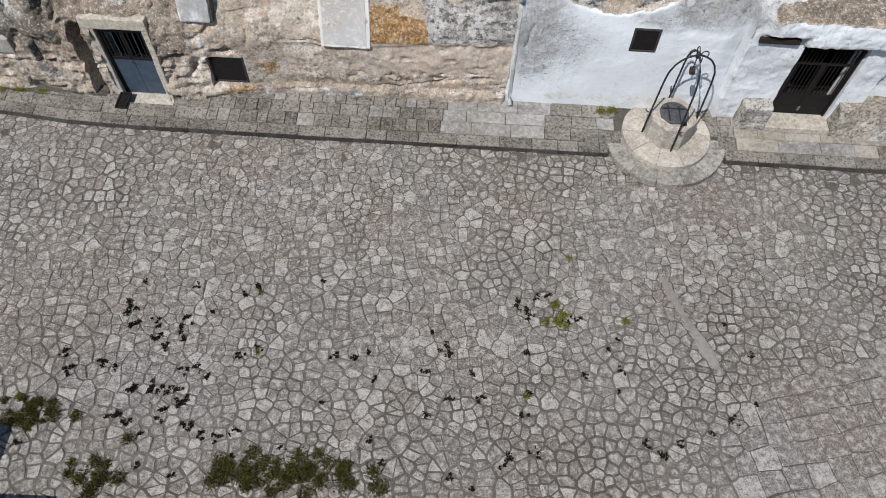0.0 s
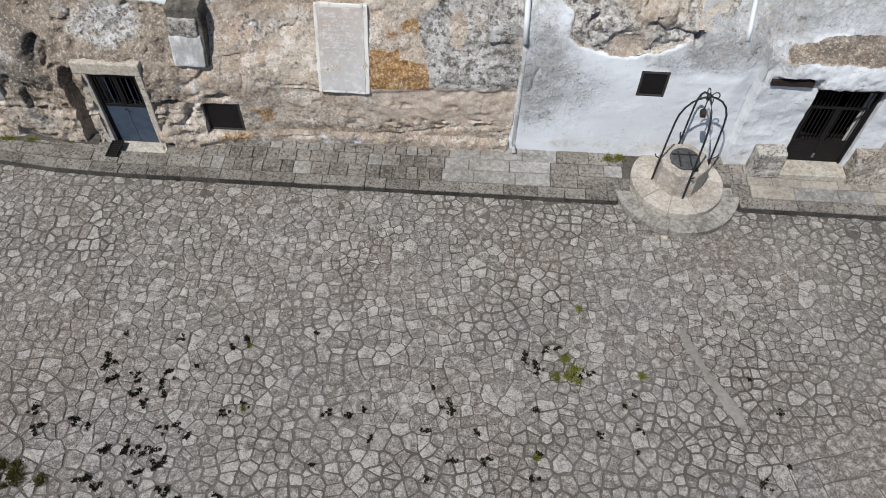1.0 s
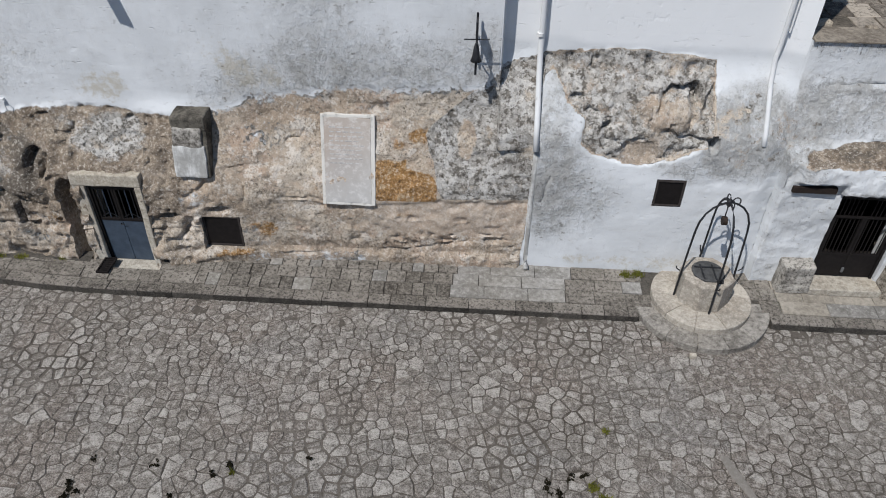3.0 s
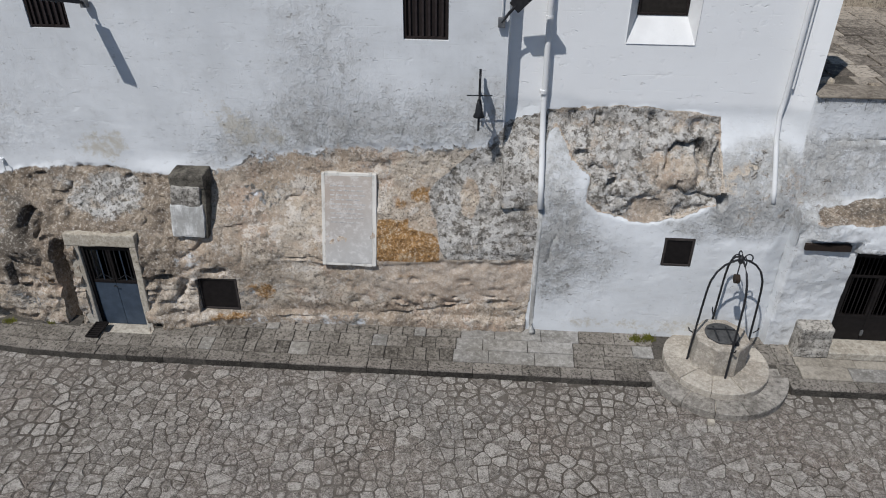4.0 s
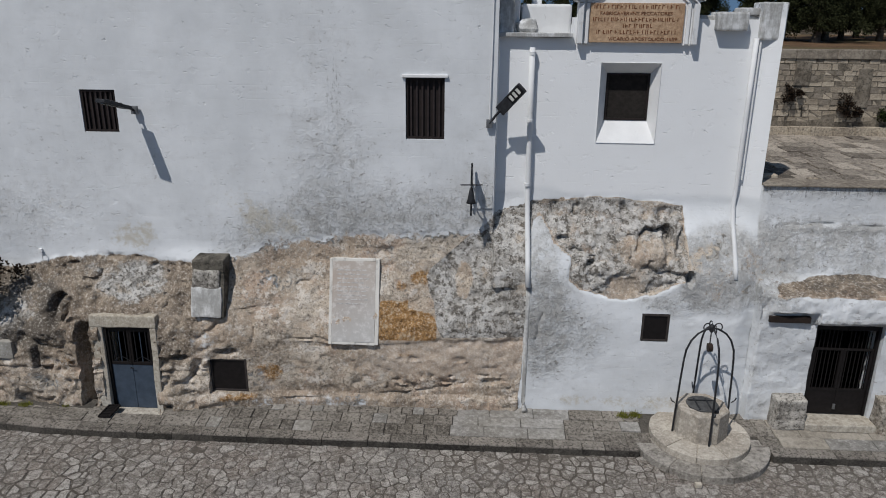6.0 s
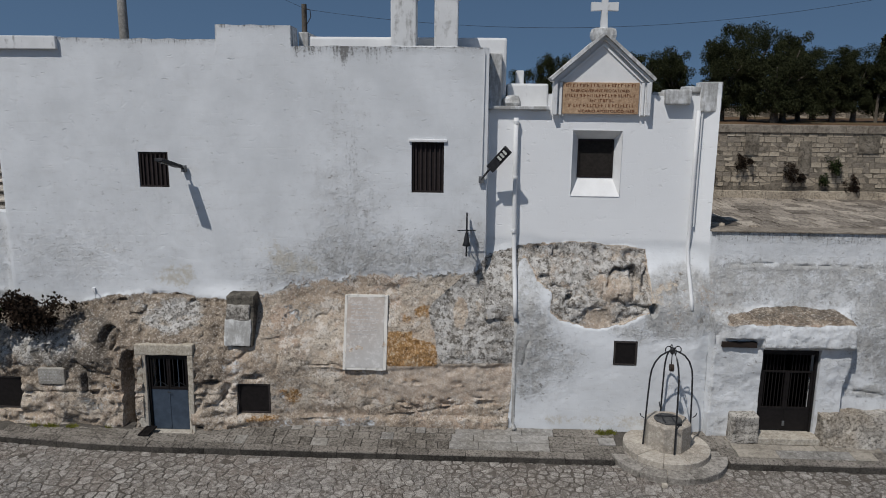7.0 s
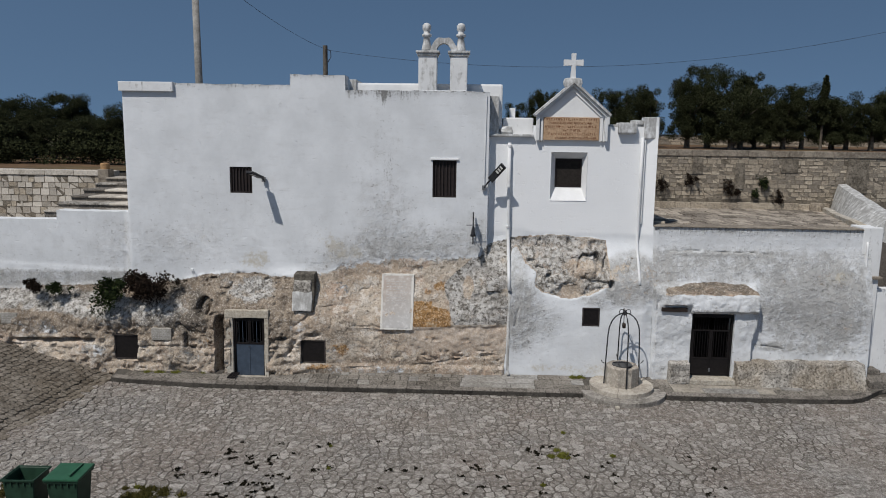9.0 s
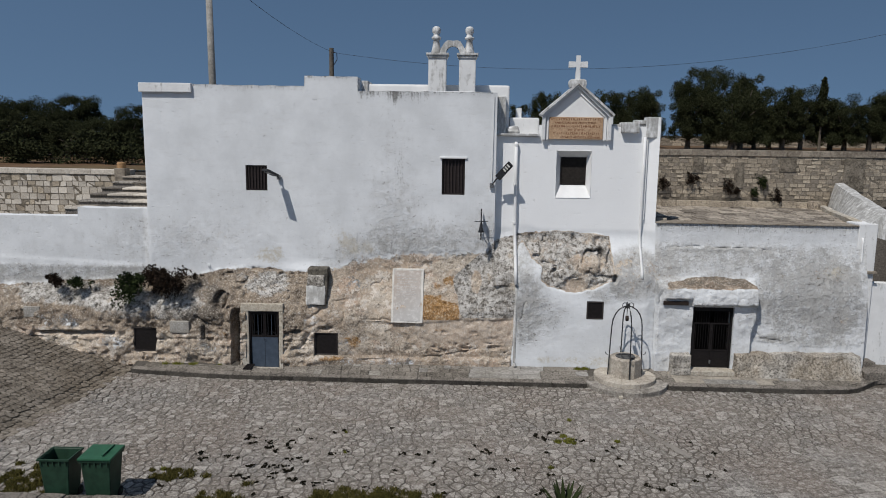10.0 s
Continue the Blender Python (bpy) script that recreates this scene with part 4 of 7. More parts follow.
def ground_sheet():
    gx = np.concatenate([[-900, -200, -60], np.arange(-32, 20.1, 0.5), [40, 120, 900]])
    gy = np.concatenate([[-900, -200, -60, -30], np.arange(-16, 19.1, 0.5)])
    X, Y = np.meshgrid(gx, gy)
    Z = np.minimum(ramp_z(X, Y), 3.0) - 0.012 - 0.05 * sm(-10.9, -11.9, X) + 0.03 * (fbm(X, Y, 0.4, 3) - 0.5)
    nx = len(gx)
    f = [(j * nx + i, j * nx + i + 1, (j + 1) * nx + i + 1, (j + 1) * nx + i) for j in range(len(gy) - 1) for i in range(nx - 1)]
    me = bpy.data.meshes.new("ground")
    me.from_pydata(np.stack([X, Y, Z], -1).reshape(-1, 3).tolist(), [], f)
    me.materials.append(GROUND)
    me.shade_smooth()
    return tagged(new("ground", me), "worn grey limestone crazy paving in the yard", "paving", kind="structure")


ground = ground_sheet()


def ground_h(x, y):
    return float(min(ramp_z(x, y), 3.0) + 0.03 * (fbm(np.array(x), np.array(y), 0.4, 3) - 0.5))


# upper land behind the buildings
def field_sheet():
    gx = np.concatenate([[-900, -300, -120, -60], np.arange(-40, 46, 2.0), [60, 120, 300, 900]])
    gy = np.concatenate([np.array([19.9, 20.5, 22, 24, 27, 30, 34, 38, 43, 50, 60, 80, 120, 250, 600, 1500])])
    X, Y = np.meshgrid(gx, gy)
    Z = 6.25 + 0.95 * sm(-6, 8, X) + 0.65 * sm(20, 60, Y) + 0.15 * (fbm(X, Y, 0.15) - 0.5)
    nx = len(gx)
    f = [(j * nx + i, j * nx + i + 1, (j + 1) * nx + i + 1, (j + 1) * nx + i) for j in range(len(gy) - 1) for i in range(nx - 1)]
    me = bpy.data.meshes.new("field")
    me.from_pydata(np.stack([X, Y, Z], -1).reshape(-1, 3).tolist(), [], f)
    me.materials.append(m_stone("dry_red_earth", (0.075, 0.042, 0.024), (0.145, 0.085, 0.045), 0.6, (0.05, 0.045, 0.02), 0.5, None, 0.4, (0.09, 0.085, 0.04)))
    me.shade_smooth()
    return tagged(new("field", me), "dry reddish earth of the olive grove", "field", kind="structure")


field_sheet()


# ---- house: upper parts ----
def shell(parent, x0, x1, y0, y1, z1, mat, t=0.35):
    """Side walls, rear wall and flat roof that close a building behind its front."""
    part("side_wall", boxes((x0, x0 + t, y0, y1, -0.2, z1), bevel=0.02), mat, parent)
    part("side_wall", boxes((x1 - t, x1, y0, y1, -0.2, z1), bevel=0.02), mat, parent)
    part("rear_wall", boxes((x0 + t + 0.003, x1 - t - 0.003, y1 - t, y1, -0.2, z1 - 0.004), bevel=0.0), mat, parent)
    part("roof", boxes((x0 + t + 0.003, x1 - t - 0.003, y0, y1 - t - 0.003, z1 - 0.5, z1 - 0.2), bevel=0.0), mat, parent)


shell(main_house, -11.75, 0.02, 12.63, 18.2, 9.2, LIME_OLD)
part("coping", boxes((-11.82, -10.06, 11.86, 12.66, 9.20, 9.50), bevel=0.02), LIME, main_house)
bm = boxes((-4.42, 0.46, 12.70, 16.8, 7.4, 9.60), bevel=0.06)
part("roof_vault", bm, LIME_CLEAN, main_house, "thick white roof slab behind the parapet")
part("buttress", boxes((0.035, 0.34, 12.40, 12.69, 7.95, 9.22), bevel=0.03), LIME_OLD, main_house)
part("parapet_block", boxes((-4.54, -4.30, 12.64, 14.0, 9.2, 9.70), bevel=0.03), LIME_OLD, main_house)
bm = bmesh.new()
bmesh.ops.create_icosphere(bm, subdivisions=2, radius=0.24)
for v in bm.verts:
    v.co = Vector((0.62, 12.72, 8.08)) + Vector((v.co.x * 1.1, v.co.y, v.co.z * 0.8)) * (1 + 0.35 * noise.noise(v.co * 6))
part("rubble_lump", bm, LIME_OLD, main_house)

# bell gable
bell_gable = part("bell_gable", boxes((-2.26, -0.68, 11.97, 12.50, 9.22, 9.34), bevel=0.02), LIME, main_house, "twin-pillared open bell gable with turned finials")
for a, b in ((-2.24, -1.66), (-1.24, -0.70)):
    part("pillar", boxes((a, b, 11.98, 12.48, 9.30, 10.40), bevel=0.025), LIME_WORN, bell_gable)
    part("capital", boxes((a - 0.04, b + 0.04, 11.94, 12.52, 10.40, 10.48), (a - 0.08, b + 0.08, 11.90, 12.56, 10.482, 10.55), bevel=0.015), LIME_OLD, bell_gable)
    bm = bmesh.new()
    c = a + 0.24 if a < -2 else b - 0.22
    lathe(bm, [(0.17, 10.55), (0.16, 10.62), (0.12, 10.80), (0.095, 10.98), (0.15, 11.01), (0.155, 11.07), (0.10, 11.10), (0.10, 11.17), (0.135, 11.22), (0.135, 11.34), (0.09, 11.40), (0.03, 11.42)], c, 12.22, 14)
    part("finial", bm, LIME_OLD, bell_gable, smooth=True)
bm = bmesh.new()
out, inn = [], []
for i in range(17):
    t = math.pi * i / 16
    wave = 0.03 * math.cos(6 * t)
    out.append((-1.455 - 0.42 * math.cos(t), 10.55 + (0.43 + wave) * math.sin(t)))
    inn.append((-1.455 - 0.225 * math.cos(t), 10.55 + 0.245 * math.sin(t)))
for i in range(16):
    extrude_xz(bm, [out[i], out[i + 1], inn[i + 1], inn[i]], 12.08, 12.38)
bmesh.ops.remove_doubles(bm, verts=bm.verts[:], dist=0.002)
part("arch", bm, LIME_OLD, bell_gable)


# windows with a frame, slats and bars
def slat_window(name, x0, x1, z0, z1, y, parent, bars=7):
    w = part(name, boxes((x0, x1, y + 0.05, y + 0.09, z0, z1), bevel=0.0), SHUTTER, parent, "small window with dark vertical slats")
    f = 0.045
    part("window_frame", boxes((x0 + 0.002, x0 + f, y, y + 0.06, z0 + 0.002, z1 - 0.002), (x1 - f, x1 - 0.002, y, y + 0.06, z0 + 0.002, z1 - 0.002),
                               (x0 + f + 0.001, x1 - f - 0.001, y, y + 0.06, z0 + 0.002, z0 + f), (x0 + f + 0.001, x1 - f - 0.001, y, y + 0.06, z1 - f, z1 - 0.002), bevel=0.004), SHUTTER, w)
    for i in range(bars):
        cx = x0 + f + (i + 0.5) * (x1 - x0 - 2 * f) / bars
        part("slat", boxes((cx - 0.018, cx + 0.018, y + 0.01, y + 0.048, z0 + f + 0.002, z1 - f - 0.002), bevel=0.004), SLAT, w)
    return w


SLAT = m_plain("weathered_dark_slat", (0.028, 0.021, 0.021), 0.7)
slat_window("window", -8.34, -7.62, 6.0, 6.84, 11.99, main_house, 6)
slat_window("window", -1.75, -0.99, 5.96, 7.15, 11.99, main_house, 6)
part("window_hood", boxes((-1.82, -0.92, 11.90, 12.05, 7.16, 7.22), bevel=0.012), LIME_CLEAN, main_house)

# ---- chapel: upper parts ----
shell(chapel, 0.35, 5.39, 12.63, 17.5, 8.15, LIME)
part("ledge", boxes((0.032, 1.46, 12.16, 12.66, 7.93, 8.01), bevel=0.015), LIME_OLD, chapel)
bm = bmesh.new()
extrude_xz(bm, [(1.56, 7.80), (3.77, 7.80), (3.77, 8.60), (2.665, 9.58), (1.56, 8.60)], 12.24, 12.60)
gable = part("gable", bm, LIME_CLEAN, chapel, "pedimented white gable")
for s in (-1, 1):
    bm = bmesh.new()
    extrude_xz(bm, [(2.665 + s * 1.22, 8.66), (2.665, 9.71), (2.665, 9.62), (2.665 + s * 1.18, 8.60)], 12.04, 12.64)
    part("raking_cornice", bm, LIME_OLD, gable)
    bm = bmesh.new()
    extrude_xz(bm, [(2.665 + s * 1.17, 8.595), (2.665, 9.615), (2.665, 9.53), (2.665 + s * 1.07, 8.57)], 12.12, 12.64)
    part("raking_cornice", bm, LIME, gable)
    bm = bmesh.new()
    extrude_xz(bm, [(2.665 + s * 0.98, 8.58), (2.665, 9.45), (2.665, 9.38), (2.665 + s * 0.91, 8.58)], 12.20, 12.30)
    part("moulding", bm, LIME_CLEAN, gable)
    part("moulding", boxes((2.665 + s * 1.08 - 0.05, 2.665 + s * 1.08 + 0.05, 12.12, 12.26, 7.82, 8.56), bevel=0.012), LIME, gable)
    part("moulding", boxes((2.665 + s * 0.95 - 0.03, 2.665 + s * 0.95 + 0.03, 12.19, 12.27, 7.82, 8.56), bevel=0.008), LIME_CLEAN, gable)
part("cross_base", rough_block(2.36, 2.96, 12.12, 12.58, 9.50, 9.80, 0.02, 13, 5, 0, 0.12), LIME_OLD, gable, "rounded lumpy foot of the cross")
bm = bmesh.new()
extrude_xz(bm, [(2.575, 9.74), (2.735, 9.74), (2.72, 10.18), (2.96, 10.17), (2.96, 10.36), (2.72, 10.35), (2.725, 10.55), (2.585, 10.55), (2.59, 10.35), (2.35, 10.36), (2.35, 10.17), (2.59, 10.18)], 12.27, 12.41)
part("cross", bm, LIME, gable)
# inscription
TERRA = m_stone("ochre_stone_panel", (0.36, 0.235, 0.145), (0.47, 0.33, 0.215), 2.5, (0.22, 0.13, 0.075), 0.4)
panel = part("inscription_panel", boxes((1.77, 3.53, 12.19, 12.25, 7.845, 8.565), bevel=0.006), TERRA, gable, "ochre stone panel with cut red-brown letters")
LETTER = m_plain("red_brown_letter_paint", (0.15, 0.055, 0.025), 0.9)


def lettering(words, x, z, size, width, y, parent, material):
    """Built-in font, made into a mesh that stands on a wall."""
    cu = bpy.data.curves.new("lettering", "FONT")
    cu.body, cu.size, cu.extrude, cu.align_x = words, size, 0.003, "CENTER"
    ob = new("lettering", cu)
    bpy.context.view_layer.update()
    me = bpy.data.meshes.new_from_object(ob.evaluated_get(bpy.context.evaluated_depsgraph_get()))
    scene.collection.objects.unlink(ob)
    bpy.data.objects.remove(ob)
    wide = max(v.co.x for v in me.vertices) - min(v.co.x for v in me.vertices)
    k = width / wide
    for v in me.vertices:
        v.co = Vector((x + v.co.x * k, y - v.co.z, z + v.co.y))
    me.materials.clear()
    me.materials.append(material)
    o = tagged(new("lettering", me), kind="stuff")
    o.parent = parent
    o.matrix_parent_inverse = parent.matrix_world.inverted()
    return o


def bars(name, x0, x1, z, h, y, parent, material, rng):
    """A line of unreadable writing as thin plain bars."""
    bm = bmesh.new()
    x = x0
    while x < x1 - 0.03:
        w = rng.uniform(0.010, 0.016)
        box(bm, x, x + w, y - 0.004, y + 0.004, z, z + h)
        if rng.random() < 0.5:
            k = rng.choice((0.0, 0.42, 0.84))
            box(bm, x + w + 0.001, x + w + 0.030, y - 0.003, y + 0.004, z + k * h, z + (k + 0.16) * h)
            x += 0.032
        x += w + rng.choice([0.018, 0.022, 0.026, 0.05])
    return tagged(part(name, bm, material, parent), kind="stuff")


rng = random.Random(3)
for i, (a, b) in enumerate(((1.83, 3.47), (1.95, 3.30), (1.82, 3.45), (2.40, 2.95), (1.90, 3.42))):
    if i == 1:
        lettering("FABRICAVERVNT PECCATORES", (a + b) / 2, 8.465 - i * 0.115, 0.085, b - a, 12.187, panel, LETTER)
    else:
        bars("lettering", a, b, 8.465 - i * 0.115, 0.068, 12.187, panel, LETTER, rng)
lettering("VICARIO APOSTOLICO 1659", 2.78, 7.885, 0.085, 1.30, 12.187, panel, LETTER)

# splayed window
cw = part("window", boxes((2.24, 3.06, 12.60, 12.66, 6.33, 7.22), bevel=0.0), VOID, chapel, "deep splayed window with dark opening")
part("window_frame", boxes((2.23, 2.27, 12.56, 12.61, 6.32, 7.25), (3.05, 3.09, 12.56, 12.61, 6.32, 7.25), (2.271, 3.049, 12.56, 12.61, 6.32, 6.36), (2.271, 3.049, 12.56, 12.61, 7.21, 7.25), bevel=0.005), SHUTTER, cw)
for side in ("left", "right", "sill", "head"):
    bm = bmesh.new()
    o = {"left": [(2.055, 5.895), (2.055, 7.465)], "right": [(3.225, 5.895), (3.225, 7.465)], "sill": [(2.055, 5.895), (3.225, 5.895)], "head": [(2.055, 7.465), (3.225, 7.465)]}[side]
    i_ = {"left": [(2.23, 6.32), (2.23, 7.25)], "right": [(3.09, 6.32), (3.09, 7.25)], "sill": [(2.23, 6.32), (3.09, 6.32)], "head": [(2.23, 7.25), (3.09, 7.25)]}[side]
    v = [bm.verts.new((o[0][0], 12.285, o[0][1])), bm.verts.new((o[1][0], 12.285, o[1][1])), bm.verts.new((i_[1][0], 12.58, i_[1][1])), bm.verts.new((i_[0][0], 12.58, i_[0][1])),
         bm.verts.new((o[0][0], 12.72, o[0][1])), bm.verts.new((o[1][0], 12.72, o[1][1])), bm.verts.new((i_[1][0], 12.72, i_[1][1])), bm.verts.new((i_[0][0], 12.72, i_[0][1]))]
    for q in ((0, 1, 2, 3), (4, 5, 1, 0), (3, 2, 6, 7), (7, 6, 5, 4), (0, 3, 7, 4), (1, 5, 6, 2)):
        bm.faces.new([v[j] for j in q])
    bmesh.ops.recalc_face_normals(bm, faces=bm.faces[:])
    part("window_sill" if side == "sill" else "splay", bm, LIME_CLEAN, cw)

part("parapet_pillar", boxes((4.98, 5.44, 12.18, 12.75, 7.92, 8.60), bevel=0.03), LIME_OLD, chapel)
part("corbel", boxes((4.14, 4.72, 12.10, 12.66, 8.08, 8.42), bevel=0.04), LIME_OLD, chapel)
part("parapet", boxes((3.87, 4.97, 12.35, 12.68, 8.2, 8.36), (4.6, 4.97, 12.3, 12.7, 8.36, 8.50), bevel=0.03), LIME_OLD, chapel)
part("roof_slope", boxes((0.5, 1.5, 12.9, 15.5, 7.9, 8.55), bevel=0.05), LIME_CLEAN, chapel)
part("chimney", boxes((0.74, 0.92, 13.3, 13.7, 8.45, 8.88), bevel=0.02), LIME_CLEAN, chapel)
part("upstand", boxes((3.7, 4.0, 12.9, 15.0, 8.1, 8.75), bevel=0.04), LIME_CLEAN, chapel)


# ---- downpipes ----
WPIPE = m_lime("painted_pipe", 0.15)


def pipe(name, pts, r, label):
    bm = bmesh.new()
    tube(bm, pts, r, 12)
    ob = part(name, bm, WPIPE, None, "", True)
    return tagged(ob, label, "pipe")


def fy(x, z):
    return float(face_y(np.array([float(x)]), np.array([float(z)]))[0])


pl = pipe("downpipe", [(0.70, 12.20, 7.74), (0.71, 12.20, 6.5), (0.73, 12.19, 5.2)] + [(0.74 + 0.02 * (4.7 - z), fy(0.76, z) - 0.06, z) for z in (4.7, 4.3, 3.9, 3.5, 3.05)], 0.055, "white painted rainwater pipe down the chapel front")
for z in (7.6, 6.3, 5.0):
    bm = bmesh.new()
    tube(bm, [(0.71, 12.20, z), (0.71, 12.20, z + 0.06)], 0.068, 12)
    part("collar", bm, WPIPE, pl)
foot_pipe = pipe("drain_pipe", [(0.79, fy(0.79, z) + 0.03, z) for z in (3.0, 2.5, 2.0, 1.5, 1.0, 0.6, 0.42)] + [(0.80, 11.38, 0.33), (0.81, 11.27, 0.30)], 0.055, "plaster-covered drain pipe with an elbow at the foot")
foot_pipe.data.materials[0] = LIME_STAIN
pr = pipe("downpipe", [(4.93, 12.20, 7.95), (4.93, 12.20, 6.5), (4.93, 12.19, 5.2)] + [(4.94, fy(4.94, z) - 0.04 + 0.03 * (4.7 - z), z) for z in (4.7, 4.3, 3.9, 3.5, 3.3)], 0.045, "thin white pipe beside the chapel corner")
bm = bmesh.new()
tube(bm, [(5.03, 12.23, 7.9), (5.03, 12.23, 5.2)], 0.018, 8)
part("cable_duct", bm, WPIPE, pr)


# ---- wall lamps and the iron bracket ----
def wall_lamp(base, elbow, tip, label, over=(0, 0, 1)):
    o = thing("wall_lamp", label, "lamp", base, "street lamps on the fronts")
    base, elbow, tip = Vector(base), Vector(elbow), Vector(tip)
    part("mounting_box", boxes((base.x - 0.06, base.x + 0.06, base.y - 0.05, base.y + 0.03, base.z - 0.08, base.z + 0.08), bevel=0.01), GREY, o)
    bm = bmesh.new()
    tube(bm, [base - Vector((0, 0.03, 0)), (base + elbow) / 2 + Vector((0, 0, 0.01)), elbow], 0.025, 10)
    part("arm", bm, IRON, o)
    d = (tip - elbow).normalized()
    side = d.cross(Vector(over)).normalized()
    up = side.cross(d)
    m = Matrix((side, d, up)).transposed().to_4x4()
    m.translation = elbow
    length = (tip - elbow).length
    for nm, z0, z1, w, y0, y1, mt in (("lamp_head", -0.02, 0.05, 0.11, -0.05, length, IRON), ("diffuser", -0.030, -0.021, 0.085, 0.42 * length, 0.95 * length, BLACKGLASS)):
        bm = boxes((-w, w, y0, y1, z0, z1), bevel=0.012 if nm == "lamp_head" else 0.0)
        bmesh.ops.transform(bm, matrix=m, verts=bm.verts[:])
        h = part(nm, bm, mt, o)
        if nm == "lamp_head":
            head = h
    for i in range(3):
        bm = boxes((-0.06, 0.06, length * (0.48 + 0.155 * i), length * (0.57 + 0.155 * i), -0.034, -0.0305), bevel=0.0)
        bmesh.ops.transform(bm, matrix=m, verts=bm.verts[:])
        part("led_panel", bm, GLASSY, head)
    for i in range(4):
        bm = boxes((-0.09, 0.09, length * (0.30 + 0.16 * i), length * (0.33 + 0.16 * i), 0.051, 0.065), bevel=0.003)
        bmesh.ops.transform(bm, matrix=m, verts=bm.verts[:])
        part("cooling_fin", bm, IRON, head)
    return o


GREY = m_plain("grey_metal", (0.16, 0.165, 0.17), 0.5, 0.4)
BLACKGLASS = m_plain("black_lamp_glass", (0.015, 0.015, 0.016), 0.25)
GLASSY = m_plain("lamp_lens", (0.45, 0.45, 0.43), 0.2)
wall_lamp((-7.21, 11.90, 6.46), (-7.25, 11.62, 6.53), (-7.42, 11.0, 6.72), "dark slim street lamp on a short arm on the house front")
wall_lamp((-0.10, 11.90, 6.30), (0.12, 11.84, 6.58), (0.50, 11.62, 7.03), "dark slim street lamp tilted up at the house corner", (0.25, 1, -0.1))
wall_lamp((-11.80, 13.5, 8.08), (-11.95, 13.45, 8.16), (-12.48, 13.3, 8.34), "dark slim street lamp on the house side")
bm = bmesh.new()
tube(bm, [(-0.10, 11.90, 6.36), (-0.08, 11.92, 7.5), (-0.07, 11.92, 9.2)], 0.012, 6)
tagged(part("cable", bm, LIME, None), "thin cable clipped up the house corner", "cable")

bracket = thing("iron_bracket", "black wrought-iron bracket with a small bell on the house wall", "bracket", (-0.42, 11.9, 5.0))
bm = bmesh.new()
tube(bm, [(-0.42, 11.86, 4.62), (-0.42, 11.80, 5.0), (-0.42, 11.82, 5.52)], 0.022, 8)
part("upright", bm, IRON, bracket)
bm = bmesh.new()
tube(bm, [(-0.42, 11.92, 5.10), (-0.42, 11.40, 5.12)], 0.018, 8)
tube(bm, [(-0.42, 11.90, 4.75), (-0.42, 11.70, 4.85), (-0.42, 11.45, 5.10)], 0.014, 8)
part("arm", bm, IRON, bracket)
bm = bmesh.new()
tube(bm, [(-0.64, 11.62, 5.12), (-0.20, 11.62, 5.13)], 0.012, 8)
part("crossbar", bm, IRON, bracket)
bm = bmesh.new()
lathe(bm, [(0.03, 5.09), (0.05, 5.0), (0.07, 4.86), (0.10, 4.78), (0.09, 4.775)], -0.42, 11.52, 12)
part("bell", bm, IRON, bracket, smooth=True)
part("clapper", boxes((-0.44, -0.40, 11.50, 11.54, 4.52, 4.78), bevel=0.005), IRON, bracket)
part("plate", boxes((-0.44, -0.40, 11.55, 11.80, 5.14, 5.45), bevel=0.005), IRON, bracket)

# ---- doors ----
low_door = thing("door_1", "blue-grey steel double door with barred upper half, closed", "door", (-7.66, 11.4, 0.0), kind="structure")
part("door_frame", boxes((-8.11, -8.055, 11.15, 11.27, 0.09, 2.04), (-7.14, -7.09, 11.15, 11.27, 0.09, 2.04), (-8.054, -7.141, 11.15, 11.27, 1.98, 2.04), bevel=0.006), DARK, low_door)
for a, b in ((-8.05, -7.602), (-7.594, -7.145)):
    leaf = part("door_leaf", boxes((a, b, 11.19, 11.23, 0.10, 1.14), bevel=0.004), BLUEDOOR, low_door)
    part("rail", boxes((a, b, 11.18, 11.24, 1.141, 1.20), (a, b, 11.185, 11.235, 1.91, 1.975), bevel=0.004), DARK, leaf)
    part("stile", boxes((a, a + 0.045, 11.185, 11.235, 1.201, 1.909), (b - 0.045, b, 11.185, 11.235, 1.201, 1.909), bevel=0.004), DARK, leaf)
    for i in range(3):
        bm = bmesh.new()
        cx = a + 0.045 + (i + 0.5) * (b - a - 0.09) / 3
        tube(bm, [(cx, 11.21, 1.20), (cx, 11.21, 1.91)], 0.011, 6)
        part("bar", bm, BLUEDOOR if i == 1 else IRON, leaf)
    bm = bmesh.new()
    tube(bm, [(a + 0.05, 11.205, 1.22), ((a + b) / 2, 11.195, 1.34), (b - 0.05, 11.205, 1.22)], 0.008, 6)
    part("scroll", bm, IRON, leaf)
bm = bmesh.new()
tube(bm, [(-7.63, 11.18, 1.08), (-7.63, 11.14, 1.08), (-7.55, 11.14, 1.08)], 0.01, 6)
part("door_handle", bm, IRON, low_door)
part("sill", boxes((-8.44, -6.92, 10.80, 11.62, -0.06, 0.09), bevel=0.01), PALE, low_door, "worn pale stone sill")
part("interior", boxes((-9.2, -6.2, 13.2, 13.3, -0.1, 2.6), (-9.2, -6.2, 11.9, 13.19, -0.2, -0.1), (-9.2, -6.2, 11.9, 13.19, 2.6, 2.7), (-9.3, -9.21, 11.9, 13.3, -0.2, 2.7), (-6.19, -6.1, 11.9, 13.3, -0.2, 2.7), bevel=0.0), VOID, low_door)


